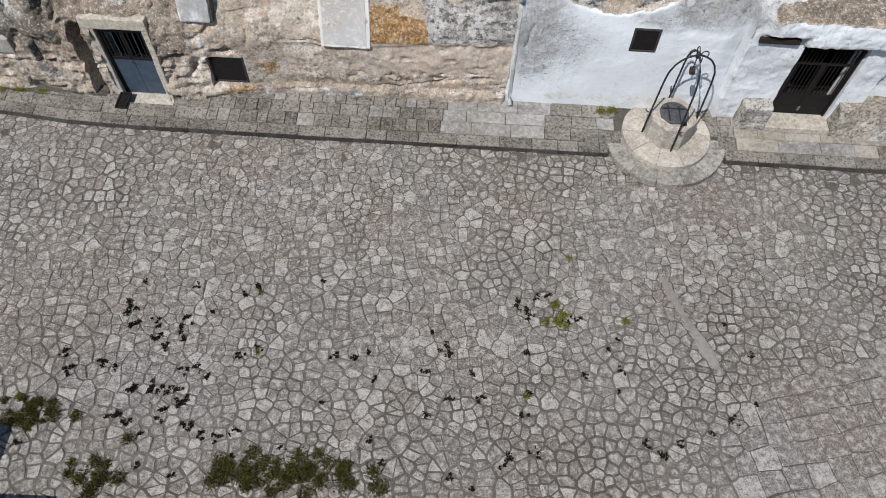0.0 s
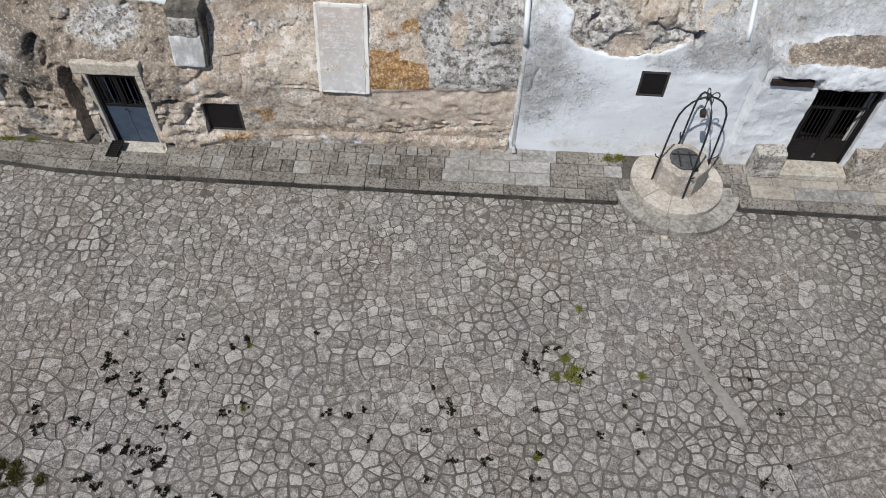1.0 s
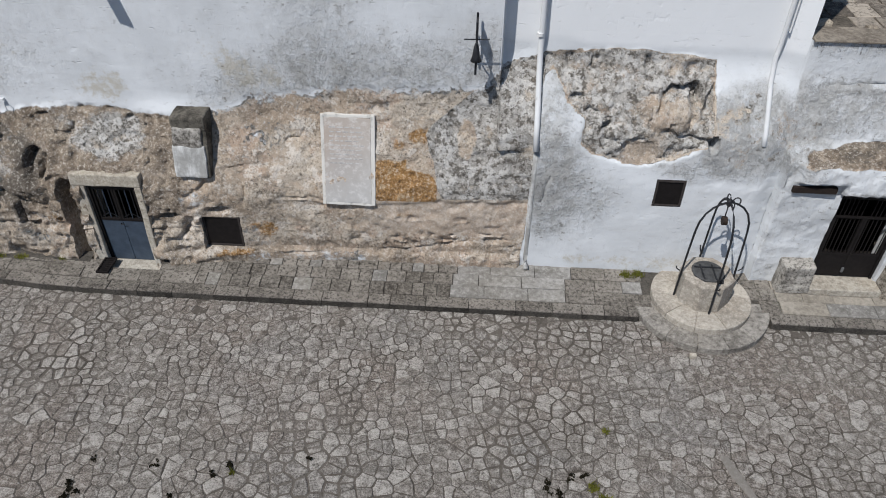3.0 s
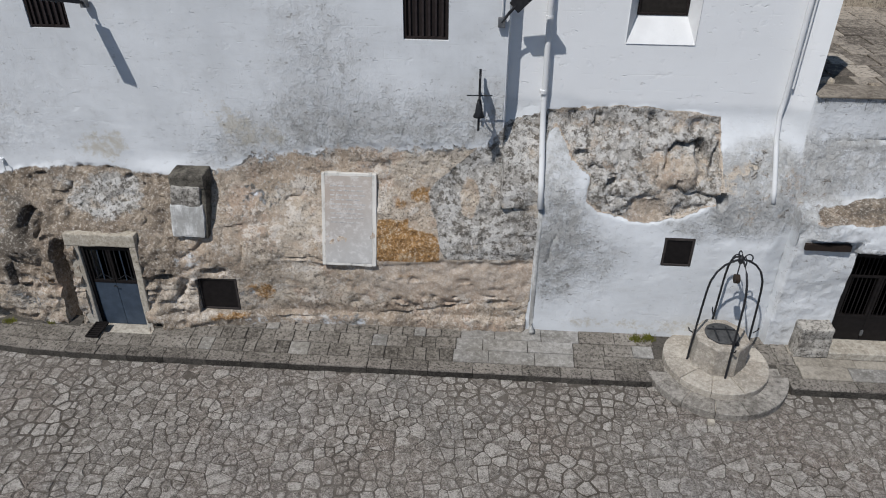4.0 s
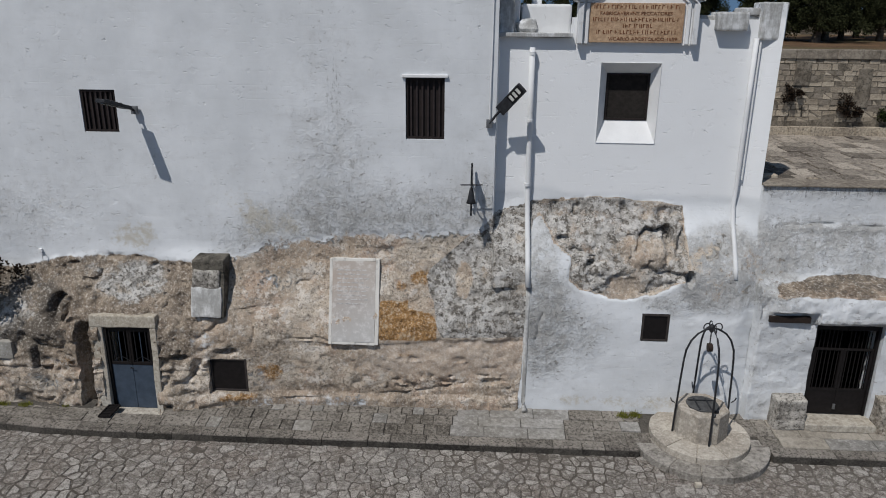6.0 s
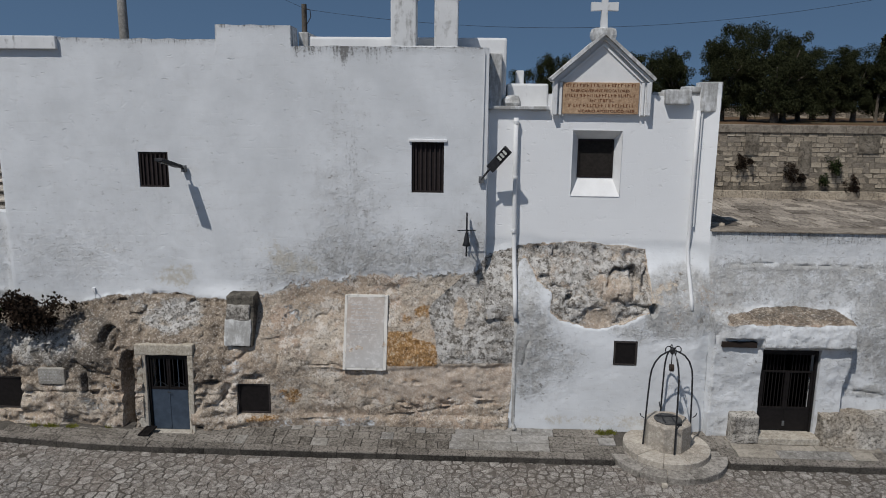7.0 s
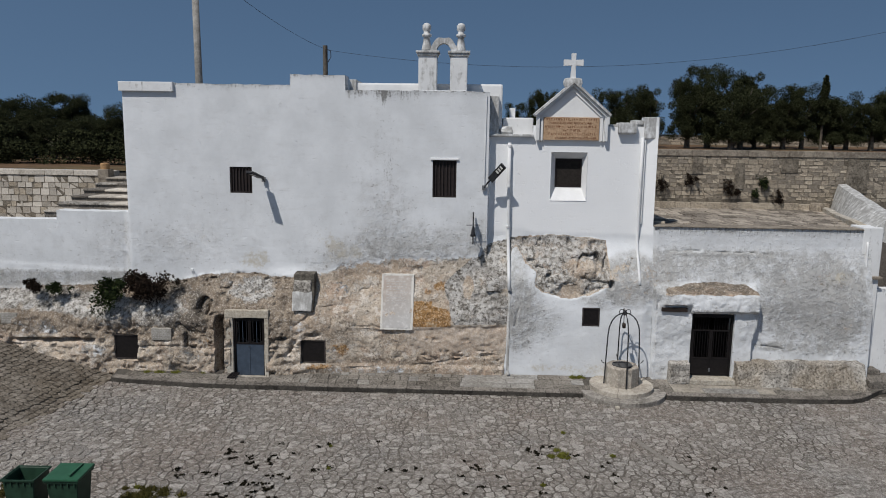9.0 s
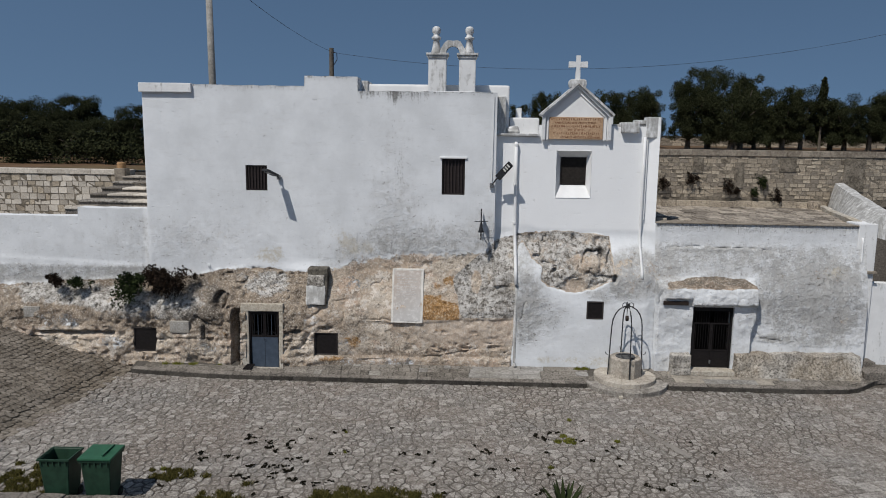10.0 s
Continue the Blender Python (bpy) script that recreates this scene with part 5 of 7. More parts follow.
part("jamb", rough_block(-8.36, -8.115, 11.04, 11.62, 0.09, 2.03, 0.010, 1, 5, 0.04, 0.02), PALE, low_door)
part("jamb", rough_block(-7.085, -6.95, 11.00, 11.60, 0.09, 2.03, 0.010, 2, 5, 0.05, 0.02), PALE, low_door)
part("lintel", rough_block(-8.38, -6.95, 11.10, 11.62, 2.035, 2.29, 0.014, 3, 5, 0.10, 0.025), PALE, low_door)

gate = thing("door_2", "black iron double gate with bars over solid panels, closed", "door", (7.27, 11.45, 0.38), kind="structure")
part("door_frame", boxes((6.62, 6.67, 11.41, 11.51, 0.38, 2.44), (7.87, 7.92, 11.41, 11.51, 0.38, 2.44), (6.671, 7.869, 11.41, 11.51, 2.38, 2.44), bevel=0.005), DARK, gate)
for a, b in ((6.675, 7.265), (7.272, 7.865)):
    leaf = part("door_leaf", boxes((a, b, 11.44, 11.48, 0.40, 0.94), bevel=0.004), DARK, gate)
    part("rail", boxes((a, b, 11.43, 11.49, 0.941, 0.99), (a, b, 11.435, 11.485, 2.31, 2.37), (a, b, 11.435, 11.485, 1.86, 1.90), bevel=0.004), DARK, leaf)
    part("stile", boxes((a, a + 0.05, 11.435, 11.485, 0.991, 1.859), (b - 0.05, b, 11.435, 11.485, 0.991, 1.859), bevel=0.004), DARK, leaf)
    for i in range(6):
        bm = bmesh.new()
        cx = a + 0.05 + (i + 0.5) * (b - a - 0.1) / 6
        tube(bm, [(cx, 11.46, 0.99), (cx, 11.46, 2.31)], 0.010, 6)
        part("bar", bm, DARK, leaf)
part("latch", boxes((7.245, 7.295, 11.405, 11.435, 0.52, 0.64), bevel=0.006), GREY, gate)
part("interior", boxes((5.9, 8.8, 13.6, 13.7, 0.2, 3.0), (5.9, 8.8, 12.1, 13.59, 0.2, 0.3), (5.9, 8.8, 12.1, 13.59, 2.9, 3.0), (5.8, 5.89, 12.1, 13.7, 0.2, 3.0), (8.81, 8.9, 12.1, 13.7, 0.2, 3.0), bevel=0.0), VOID, gate)
part("threshold", boxes((6.56, 7.98, 11.0, 12.1, 0.22, 0.375), bevel=0.015), PALE, gate, "smooth pale stone threshold")


# added dark box, its colour gives the shade of an empty recess
slot = part("wall_slot", boxes((5.60, 6.41, 11.24, 11.6, 2.52, 2.65), bevel=0.01), SLOT_SHADE, None)
tagged(slot, "dark brown block standing for the shade in a narrow slot beside the gate", "beam")

# ---- small vents ----
def vent(x0, x1, z0, z1, y, label, slats=True):
    o = thing("vent", label, "vent", ((x0 + x1) / 2, y, z0), "iron vents in the rock base")
    part("screen", boxes((x0 + 0.03, x1 - 0.03, y + 0.015, y + 0.05, z0 + 0.03, z1 - 0.03), bevel=0.0), DARK, o)
    f = 0.035
    for a in ((x0, x0 + f, z0, z1), (x1 - f, x1, z0, z1), (x0 + f + 0.001, x1 - f - 0.001, z0, z0 + f), (x0 + f + 0.001, x1 - f - 0.001, z1 - f, z1)):
        part("frame_bar", boxes((a[0], a[1], y - 0.01, y + 0.16, a[2], a[3]), bevel=0.005), FRAME, o)
    return o


FRAME = m_plain("rusty_dark_frame", (0.040, 0.034, 0.032), 0.7)
def rim_y(x0, x1, z):
    return (fy(x0 - 0.06, z) + fy(x1 + 0.06, z)) / 2


vent(-5.93, -5.15, 0.55, 1.30, rim_y(-5.93, -5.15, 0.92) + 0.03, "square iron-framed vent with dark mesh at the wall foot")
vent(-12.08, -11.27, 0.55, 1.37, rim_y(-12.08, -11.27, 0.96) + 0.03, "square rusty iron vent low in the rock")
vent(3.15, 3.69, 1.94, 2.53, 11.46, "small dark barred vent in the white wall")

# ---- inscription tablet on the battered wall ----
tablet = thing("stone_tablet", "tall pale marble tablet with worn lettering", "tablet", (-2.83, 11.6, 1.7))


def slanted(bm):
    for v in bm.verts:
        v.co.y += 0.022 + 0.30 * (v.co.z - 1.70)
    return bm


MARBLE = m_stone("pale_marble", (0.41, 0.40, 0.39), (0.49, 0.48, 0.465), 0.9, (0.36, 0.31, 0.265), 0.15, None, 0.1, (0.40, 0.315, 0.25))
part("slab", slanted(boxes((-3.305, -2.395, 11.308, 11.48, 1.755, 3.385), bevel=0.003)), MARBLE, tablet)
PUTTY = m_lime("pale_mortar_border", 0.35, (0.64, 0.62, 0.58))
for i, a in enumerate(((-3.37, -3.302, 1.70, 3.44), (-2.398, -2.31, 1.70, 3.44), (-3.301, -2.399, 1.70, 1.758), (-3.301, -2.399, 3.382, 3.44))):
    part("border", slanted(rough_block(a[0], a[1], 11.315, 11.50, a[2], a[3], 0.014, 3.0 * i, 6, 0, 0.012)), PUTTY, tablet)
FAINT = m_plain("faded_grey_letters", (0.445, 0.435, 0.425), 0.9)
for i in range(9):
    bm = bmesh.new()
    x = -3.2
    while x < -2.6:
        w = rng.uniform(0.05, 0.14)
        box(bm, x, x + w, 11.304, 11.312, 3.2 - i * 0.085, 3.222 - i * 0.085)
        x += w + 0.03
    tagged(part("lettering", slanted(bm), FAINT, tablet), kind="stuff")

for x0, x1, z0, z1, lab in ((-10.78, -10.13, 1.25, 1.64, "small grey stone plate set in the rock"), (-15.9, -15.35, 1.62, 1.98, "small pale stone plate set in the rock")):
    y = min(fy(x0, z0), fy(x1, z1), fy((x0 + x1) / 2, (z0 + z1) / 2)) - 0.03
    o = thing("wall_plate", lab, "plaque", ((x0 + x1) / 2, y, z0))
    part("plate", boxes((x0, x1, y, y + 0.25, z0, z1), bevel=0.008), PLATE, o)
    for i in range(4):
        bars("lettering", x0 + 0.06, x1 - 0.06, z1 - 0.09 - i * 0.075, 0.025, y - 0.001, o, FAINT, rng)

# stub of a broken pier on the rock
stub = thing("rock_pier", "stump of a masonry pier with dark top, whitewashed low down", "pier", (-5.83, 11.6, 2.4))
part("shaft", rough_block(-6.17, -5.52, 11.25, 12.2, 2.24, 3.22, 0.02, 5, 6, 0.24), DARKROCK, stub)
part("plaster_face", rough_block(-6.21, -5.58, 11.20, 11.33, 2.28, 2.90, 0.03, 9, 6, 0.24, 0.045), LIME_STAIN, stub, "whitewashed plaster on the pier's face")
part("worn_face", rough_block(-6.19, -5.60, 11.345, 11.50, 2.86, 3.24, 0.03, 4, 5, 0.24, 0.04), BENCHSTONE, stub)
part("top", rough_block(-6.20, -5.52, 11.45, 12.3, 3.19, 3.46, 0.03, 6, 6, 0.1), DARKROCK, stub)
# added black panel with bars in place of the dark, shaded pit by the sill
grate = thing("floor_grate", "black barred panel standing in for the dark sunken pit by the blue door", "grate", (-8.05, 10.8, 0.2))
part("stand_in_frame", boxes((-8.18, -8.15, 10.58, 11.06, 0.19, 0.235), (-7.95, -7.92, 10.58, 11.06, 0.19, 0.235), (-8.149, -7.951, 10.58, 10.61, 0.19, 0.235), (-8.149, -7.951, 11.03, 11.06, 0.19, 0.235), bevel=0.004), DARK, grate)
part("stand_in_pan", boxes((-8.149, -7.951, 10.611, 11.029, 0.185, 0.205), bevel=0.0), DARK, grate)
for i in range(6):
    part("stand_in_bar", boxes((-8.148, -7.952, 10.65 + i * 0.065, 10.67 + i * 0.065, 0.206, 0.228), bevel=0.003), DARK, grate)
blk = part("stone_block", rough_block(5.93, 6.56, 11.02, 11.62, 0.2, 0.90, 0.05, 8, 5), BENCHSTONE, None)
tagged(blk, "rough stone block beside the black gate", "stone block")
bench = part("stone_bench", rough_block(8.03, 12.05, 10.93, 11.80, 0.15, 0.94, 0.085, 11, 14, 0.28), BENCHSTONE, None)
tagged(bench, "long rough rock-cut bench along the white wall", "bench")


o = part("rock_lump", rough_block(-11.62, -11.28, 11.45, 12.0, 2.72, 3.18, 0.05, 15, 5, 0, 0.05), DARKROCK, None)
tagged(o, "dark square stone standing between the bushes", "stone block")
hook = thing("wall_hook", "small white metal hook on the house wall", "hook", (-9.62, 11.9, 3.3))
bm = bmesh.new()
tube(bm, [(-9.70, 11.96, 3.42), (-9.62, 11.84, 3.42), (-9.62, 11.84, 3.24)], 0.012, 6)
part("hook_rod", bm, WPIPE, hook)
part("hook_plate", boxes((-9.74, -9.66, 11.90, 11.98, 3.38, 3.46), bevel=0.004), WPIPE, hook)

# ---- well ----
WX, WY = 4.33, 10.74
well = thing("well", "octagonal limestone well on two round steps", "well", (WX, WY, 0))


def ring_stones(parent, name, r0, r1, z0, z1, n, a0, a1, mat, gap=0.006):
    for i in range(n):
        b0, b1 = a0 + (a1 - a0) * i / n, a0 + (a1 - a0) * (i + 1) / n
        bm = bmesh.new()
        k = 5
        g = gap / r1
        po = [(WX + r1 * math.cos(b0 + g + (b1 - b0 - 2 * g) * j / k), WY + r1 * math.sin(b0 + g + (b1 - b0 - 2 * g) * j / k)) for j in range(k + 1)]
        pi_ = [(WX + r0 * math.cos(b1 - g - (b1 - b0 - 2 * g) * j / k), WY + r0 * math.sin(b1 - g - (b1 - b0 - 2 * g) * j / k)) for j in range(k + 1)]
        prism(bm, po + pi_, z0, z1 + rng.uniform(-0.006, 0.006), 0.02)
        part(name, bm, mat, parent)


bm = bmesh.new()
lathe(bm, [(1.29, -0.05), (1.29, 0.13), (0.92, 0.135), (0.92, 0.27), (0.4, 0.275)], WX, WY, 40)
part("core", bm, WELLSTONE, well)
LOWSTEP = m_stone("stained_step_stone", (0.15, 0.138, 0.123), (0.34, 0.318, 0.288), 1.6, (0.06, 0.053, 0.045), 0.6, "rand", 0.6, (0.25, 0.225, 0.19), 0.4)
ring_stones(well, "step_stone", 0.88, 1.36, -0.03, 0.155, 9, math.pi * 0.86, math.pi * 2.14, LOWSTEP)
ring_stones(well, "step_stone", 0.46, 0.98, 0.10, 0.295, 10, 0.0, math.pi * 2, WELLSTONE)
bm = bmesh.new()
lathe(bm, [(0.53, 0.28), (0.525, 0.60), (0.52, 0.875), (0.50, 0.90), (0.33, 0.905), (0.30, 0.86), (0.30, 0.6)], WX, WY, 8, math.pi / 8)
part("well_head", bm, WELLSTONE, well, "eight-sided pale stone well head")
bm = bmesh.new()
lathe(bm, [(0.315, 0.885), (0.315, 0.918), (0.29, 0.928), (0.02, 0.93)], WX, WY + 0.02, 24)
lid = part("lid", bm, GREY_LID, well, "round dark metal lid")
part("hinge_bar", boxes((WX - 0.26, WX + 0.26, WY + 0.10, WY + 0.13, 0.93, 0.95), (WX - 0.14, WX - 0.11, WY - 0.25, WY + 0.2, 0.93, 0.945), (WX + 0.09, WX + 0.12, WY - 0.25, WY + 0.2, 0.93, 0.945), bevel=0.003), IRON, lid)
part("padlock", boxes((WX + 0.10, WX + 0.22, WY - 0.34, WY - 0.27, 0.90, 0.96), bevel=0.01), IRON, lid)
cage = part("cage_hub", lathe(bmesh.new(), [(0.03, 2.50), (0.05, 2.54), (0.05, 2.62), (0.02, 2.66)], WX - 0.02, WY, 10), IRON, well, "domed wrought-iron well cage")
for i in range(4):
    a = math.pi * (0.5 * i + 0.02) - math.pi / 2
    ca, sa = math.cos(a), math.sin(a)
    prof = [(0.55, 0.30), (0.53, 0.9), (0.51, 1.5), (0.49, 1.92), (0.465, 2.12), (0.39, 2.32), (0.28, 2.46), (0.14, 2.55), (0.03, 2.58)]
    bm = bmesh.new()
    tube(bm, [(WX + r * ca, WY + r * sa, z) for r, z in prof], 0.020, 8)
    leg = part("leg", bm, IRON, cage)
    bm = bmesh.new()
    tube(bm, [(WX + (0.03 + 0.075 * (1 - math.cos(t))) * ca, WY + (0.03 + 0.075 * (1 - math.cos(t))) * sa, 2.60 + 0.085 * math.sin(t)) for t in (math.pi * j / 8 for j in range(12))], 0.012, 6)
    part("scroll", bm, IRON, cage)
    bm = bmesh.new()
    tube(bm, [(WX + 0.57 * ca, WY + 0.57 * sa, 0.95), (WX + 0.64 * ca, WY + 0.64 * sa, 1.0), (WX + 0.66 * ca, WY + 0.66 * sa, 1.06)], 0.012, 6)
    part("hook", bm, IRON, leg)
bm = bmesh.new()
tube(bm, [(WX - 0.02, WY, 2.52), (WX - 0.02, WY, 2.24)], 0.012, 6)
chain = part("chain", bm, IRON, cage)
bm = bmesh.new()
tube(bm, [(WX - 0.05, WY, 2.17), (WX + 0.03, WY, 2.17)], 0.085, 14)
part("pulley", bm, m_plain("rust_brown_iron", (0.03, 0.02, 0.015), 0.7), chain)

# ---- pavement ----
def kerb_y(x):
    return float(np.interp(x, [-12.2, -11.5, -10.5, -9.2, -8.0, 10.2, 11.2, 11.7, 12.2, 12.7, 13.4], [10.62, 10.46, 10.36, 10.22, 10.17, 10.17, 10.24, 10.42, 10.85, 11.25, 11.5]))


def foot_y(x):
    return float(np.interp(x, FOOT_X, FOOT_Y))


def pave_z(x, y):
    k, f = kerb_y(x), 11.45
    return 0.155 + 0.125 * min(1, max(0, (y - k - 0.25) / (f - k)))


pavement = thing("pavement", "raised grey stone pavement along the wall foot", "pavement", (0, 10.8, 0), kind="structure")
bm = bmesh.new()
px = np.array(sorted(list(np.arange(-12.0, 13.2, 0.4)) + [-8.46, -8.44, -6.92, -6.90]))
lo = [[bm.verts.new((x, y, z)) for y, z in ((kerb_y(x) + 0.10, -0.1), (kerb_y(x) + 0.10, 0.105), (kerb_y(x) + 0.3, 0.135), (max(foot_y(x), kerb_y(x) + 0.4) + 0.25, 0.255))] for x in px]
for a, b in zip(lo, lo[1:]):
    for j in range(3):
        if j < 2 or not -8.45 < (a[0].co.x + b[0].co.x) / 2 < -6.91:
            bm.faces.new((a[j], b[j], b[j + 1], a[j + 1]))
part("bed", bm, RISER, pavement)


def slab_quad(name, x0, x1, ya, yb, mat, lift=0.0, g=0.006, deep=0.2):
    """One flat stone; ya, yb give its front and back edge at each x."""
    poly = [(x0 + g, ya(x0) + g), (x1 - g, ya(x1) + g), (x1 - g, yb(x1) - g), (x0 + g, yb(x0) - g)]
    poly = [(x + rng.uniform(-0.006, 0.006), y + rng.uniform(-0.006, 0.006)) for x, y in poly]
    bm = bmesh.new()
    prism(bm, poly, 0, 0, 0.012)
    for i, v in enumerate(bm.verts):
        v.co.z += pave_z(v.co.x, v.co.y) + lift if i >= 4 else (pave_z(v.co.x, v.co.y) - deep)
    part(name, bm, mat, pavement)


x = -11.9
while x < 12.9:
    w = rng.uniform(0.45, 0.95) if x < 10 else rng.uniform(0.25, 0.4)
    if x < WX - 1.30 < x + w:
        w = WX - 1.30 - x
    if WX - 1.31 < x < WX + 1.29:
        x = WX + 1.30
    if w > 0.05:
        slab_quad("kerb_stone", x, x + w, lambda q: kerb_y(q) - 0.02, lambda q: kerb_y(q) + 0.27, KERB, rng.uniform(0, 0.012), deep=0.022)
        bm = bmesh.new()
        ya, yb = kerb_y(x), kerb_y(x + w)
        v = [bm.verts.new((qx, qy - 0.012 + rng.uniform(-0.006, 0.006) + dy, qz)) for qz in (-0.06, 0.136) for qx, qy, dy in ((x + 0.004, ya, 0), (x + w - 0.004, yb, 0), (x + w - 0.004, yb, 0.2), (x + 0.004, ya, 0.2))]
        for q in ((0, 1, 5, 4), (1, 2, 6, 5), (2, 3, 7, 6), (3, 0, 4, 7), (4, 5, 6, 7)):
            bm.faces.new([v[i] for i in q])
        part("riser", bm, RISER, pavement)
    x += w
rows = [(0.28, 0.62), (0.62, 0.94), (0.94, 9)]
for ri, (a, b) in enumerate(rows):
    x = -11.6
    while x < 12.2:
        small = -6.8 < x < -0.75
        w = rng.choice([0.24, 0.27, 0.31, 0.40]) if small or abs(x + 0.15 - WX) < 1.6 else rng.uniform(0.5, 0.95)
        if -6.8 < x + w and x < -6.8:
            w = -6.8 - x
        mid = x + w / 2
        depth = foot_y(mid) + 0.05 - kerb_y(mid)
        lo_, hi_ = a, min(b, depth)
        if ri == 2:
            hi_ = depth
        hit_well = math.hypot(max(0, abs(mid - WX) - w * 0.35), kerb_y(mid) + (lo_ + hi_) / 2 - WY) < 0.97
        if not hit_well and hi_ - lo_ > 0.08 and not (-8.75 < mid < -6.6 and ri > 0):
            slab_quad("paver" if small else "slab", x, x + w, lambda q, l=lo_: kerb_y(q) + l, lambda q, h=hi_: kerb_y(q) + h, PAVER_PALE if -0.7 < mid < 1.9 or rng.random() < 0.10 else PAVER_CREAM if 5.9 < mid < 9.0 else PAVER, rng.uniform(-0.004, 0.010))
        x += w

for a, b in ((-8.9, -8.2), (-6.9, -6.55)):
    slab_quad("slab", a, b, lambda q: kerb_y(q) + 0.62, lambda q: foot_y(q) + 0.05, PAVER, 0.004)
o = part("loose_stone", rough_block(3.86, 3.99, 9.24, 9.33, 0.0, 0.09, 0.012, 2.0, 2, 0, 0.02), PALE, None)
tagged(o, "small pale stone at the well's lowest step", "stone")

# ---- terrace on the right, with its walls ----
# darker flagstone colour, paints the chapel's shadow onto the terrace
SHADE_FLAG = m_stone("shade_darkened_flagstone", (0.035, 0.03, 0.025), (0.15, 0.13, 0.105), 2.0, (0.02, 0.018, 0.015), 0.8, "rand", 0.7)
terrace = thing("terrace", "flat stone-paved roof terrace above the white wall", "terrace", (9, 15, 5), kind="structure")
part("terrace_floor", boxes((5.41, 14.9, 12.64, 19.5, 4.7, 5.06), bevel=0.0), RUBBLE_GREY, terrace)
part("edge_course", boxes((5.42, 12.05, 12.03, 12.70, 5.122, 5.16), bevel=0.012), RUBBLE_GREY, terrace)
for i in range(19):
    for j in range(9):
        x0, y0 = 5.5 + i * 0.49 + (0.2 if j % 2 else 0), 12.7 + j * 0.75
        if x0 + 0.47 > 12.3 + (y0 - 12.2) * 0.33:
            continue
        bm = bmesh.new()
        prism(bm, [(x0 + rng.uniform(-.02, .02), y0), (x0 + 0.46, y0 + rng.uniform(-.03, .03)), (x0 + 0.465, y0 + 0.72), (x0 + 0.01, y0 + 0.71)], 5.0, 5.085 + rng.uniform(-0.012, 0.02), 0.012)
        # left end takes the dark colour, roughly along the chapel's shadow
        part("flagstone", bm, SHADE_FLAG if x0 + 0.25 * (y0 - 12.6) < 6.4 + rng.uniform(-0.5, 0.5) else TERRACESTONE, terrace)
for a in ((5.62, 5.95, 12.72, 12.95, 5.085, 5.22), (6.55, 6.75, 12.65, 12.80, 5.085, 5.18)):
    o = part("loose_stone", rough_block(*a, 0.015, a[0], 3, 0, 0.03), RUBBLE, None)
    tagged(o, "loose grey stone lying on the terrace", "stone")
# sloping parapet on the terrace's far side
bm = bmesh.new()
v = [bm.verts.new(p) for p in ((12.15, 12.15, 5.0), (13.25, 12.15, 4.6), (13.25, 12.25, 5.52), (12.92, 12.25, 5.50), (14.6, 19.4, 5.1), (15.2, 19.4, 4.6), (15.2, 19.4, 6.18), (14.82, 19.4, 6.15))]
for q in ((0, 1, 2, 3), (5, 4, 7, 6), (4, 0, 3, 7), (1, 5, 6, 2), (3, 2, 6, 7), (4, 5, 1, 0)):
    bm.faces.new([v[i] for i in q])
bmesh.ops.subdivide_edges(bm, edges=bm.edges[:], cuts=6, use_grid_fill=True)
for q in bm.verts:
    q.co += 0.05 * noise.noise_vector(q.co * 1.7)
tagged(part("wall_parapet", bm, LIME_STAIN, None), "low stained white parapet at the terrace end", "parapet", kind="structure")
pil = part("wall_pilaster", boxes((12.06, 12.68, 12.06, 12.9, 0.3, 5.22), bevel=0.03), LIME, None)
tagged(pil, "white pilaster at the end of the terrace wall", "pilaster", kind="structure")
ledge = part("stone_ledge", rough_block(12.26, 12.75, 11.96, 12.2, 3.56, 3.65, 0.012, 4.0, 3, 0, 0.02), RUBBLE_GREY, None)
tagged(ledge, "small brown stone ledge on the white pilaster", "ledge")
curb = thing("terrace_curb", "low pale stone curb along the parapet foot", "curb", (13.2, 16, 5.08))
for i in range(8):
    a, b = i / 8, (i + 1) / 8
    qa, qb = (12.22 + 1.75 * a, 12.75 + 6.1 * a), (12.22 + 1.75 * b, 12.75 + 6.1 * b)
    bm = bmesh.new()
    prism(bm, [(qa[0], qa[1] + 0.01), (qa[0] + 0.28, qa[1]), (qb[0] + 0.28, qb[1] - 0.01), (qb[0], qb[1] - 0.01)], 5.03, 5.24 + rng.uniform(-0.02, 0.02), 0.03)
    part("curb_stone", bm, PALE, curb)
o = part("stone_drum", lathe(bmesh.new(), [(0.26, 5.08), (0.27, 5.30), (0.24, 5.42), (0.02, 5.43)], 13.75, 18.75, 14), RUBBLE, None)
tagged(o, "round stone drum at the end of the curb", "stone")
bm = bmesh.new()
tube(bm, [(12.20, 12.03, 4.75), (12.20, 12.0, 4.60), (12.22, 11.98, 2.4), (12.24, 11.98, 0.5)], 0.03, 10)
tagged(part("downpipe", bm, WPIPE, None, "", True), "thin white pipe on the pilaster", "pipe")
for a, lab in (((12.25, 13.6, 11.2, 12.1, 0.0, 0.42), "worn stone step by the pilaster"), ((12.2, 12.9, 11.75, 12.4, 0.35, 0.6), "worn upper stone step by the pilaster")):
    o = part("stone_step", rough_block(*a, 0.03, a[0], 4), KERB, None)
    tagged(o, lab, "step")
back = part("wall_yard", boxes((12.69, 40, 12.22, 12.6, -0.2, 3.2), bevel=0.0), LIME, None)
tagged(back, "whitewashed yard wall set back", "wall", kind="structure")


MORTAR = m_stone("crumbling_lime_mortar", (0.10, 0.085, 0.066), (0.22, 0.192, 0.155), 2.0, (0.05, 0.043, 0.035), 0.8)


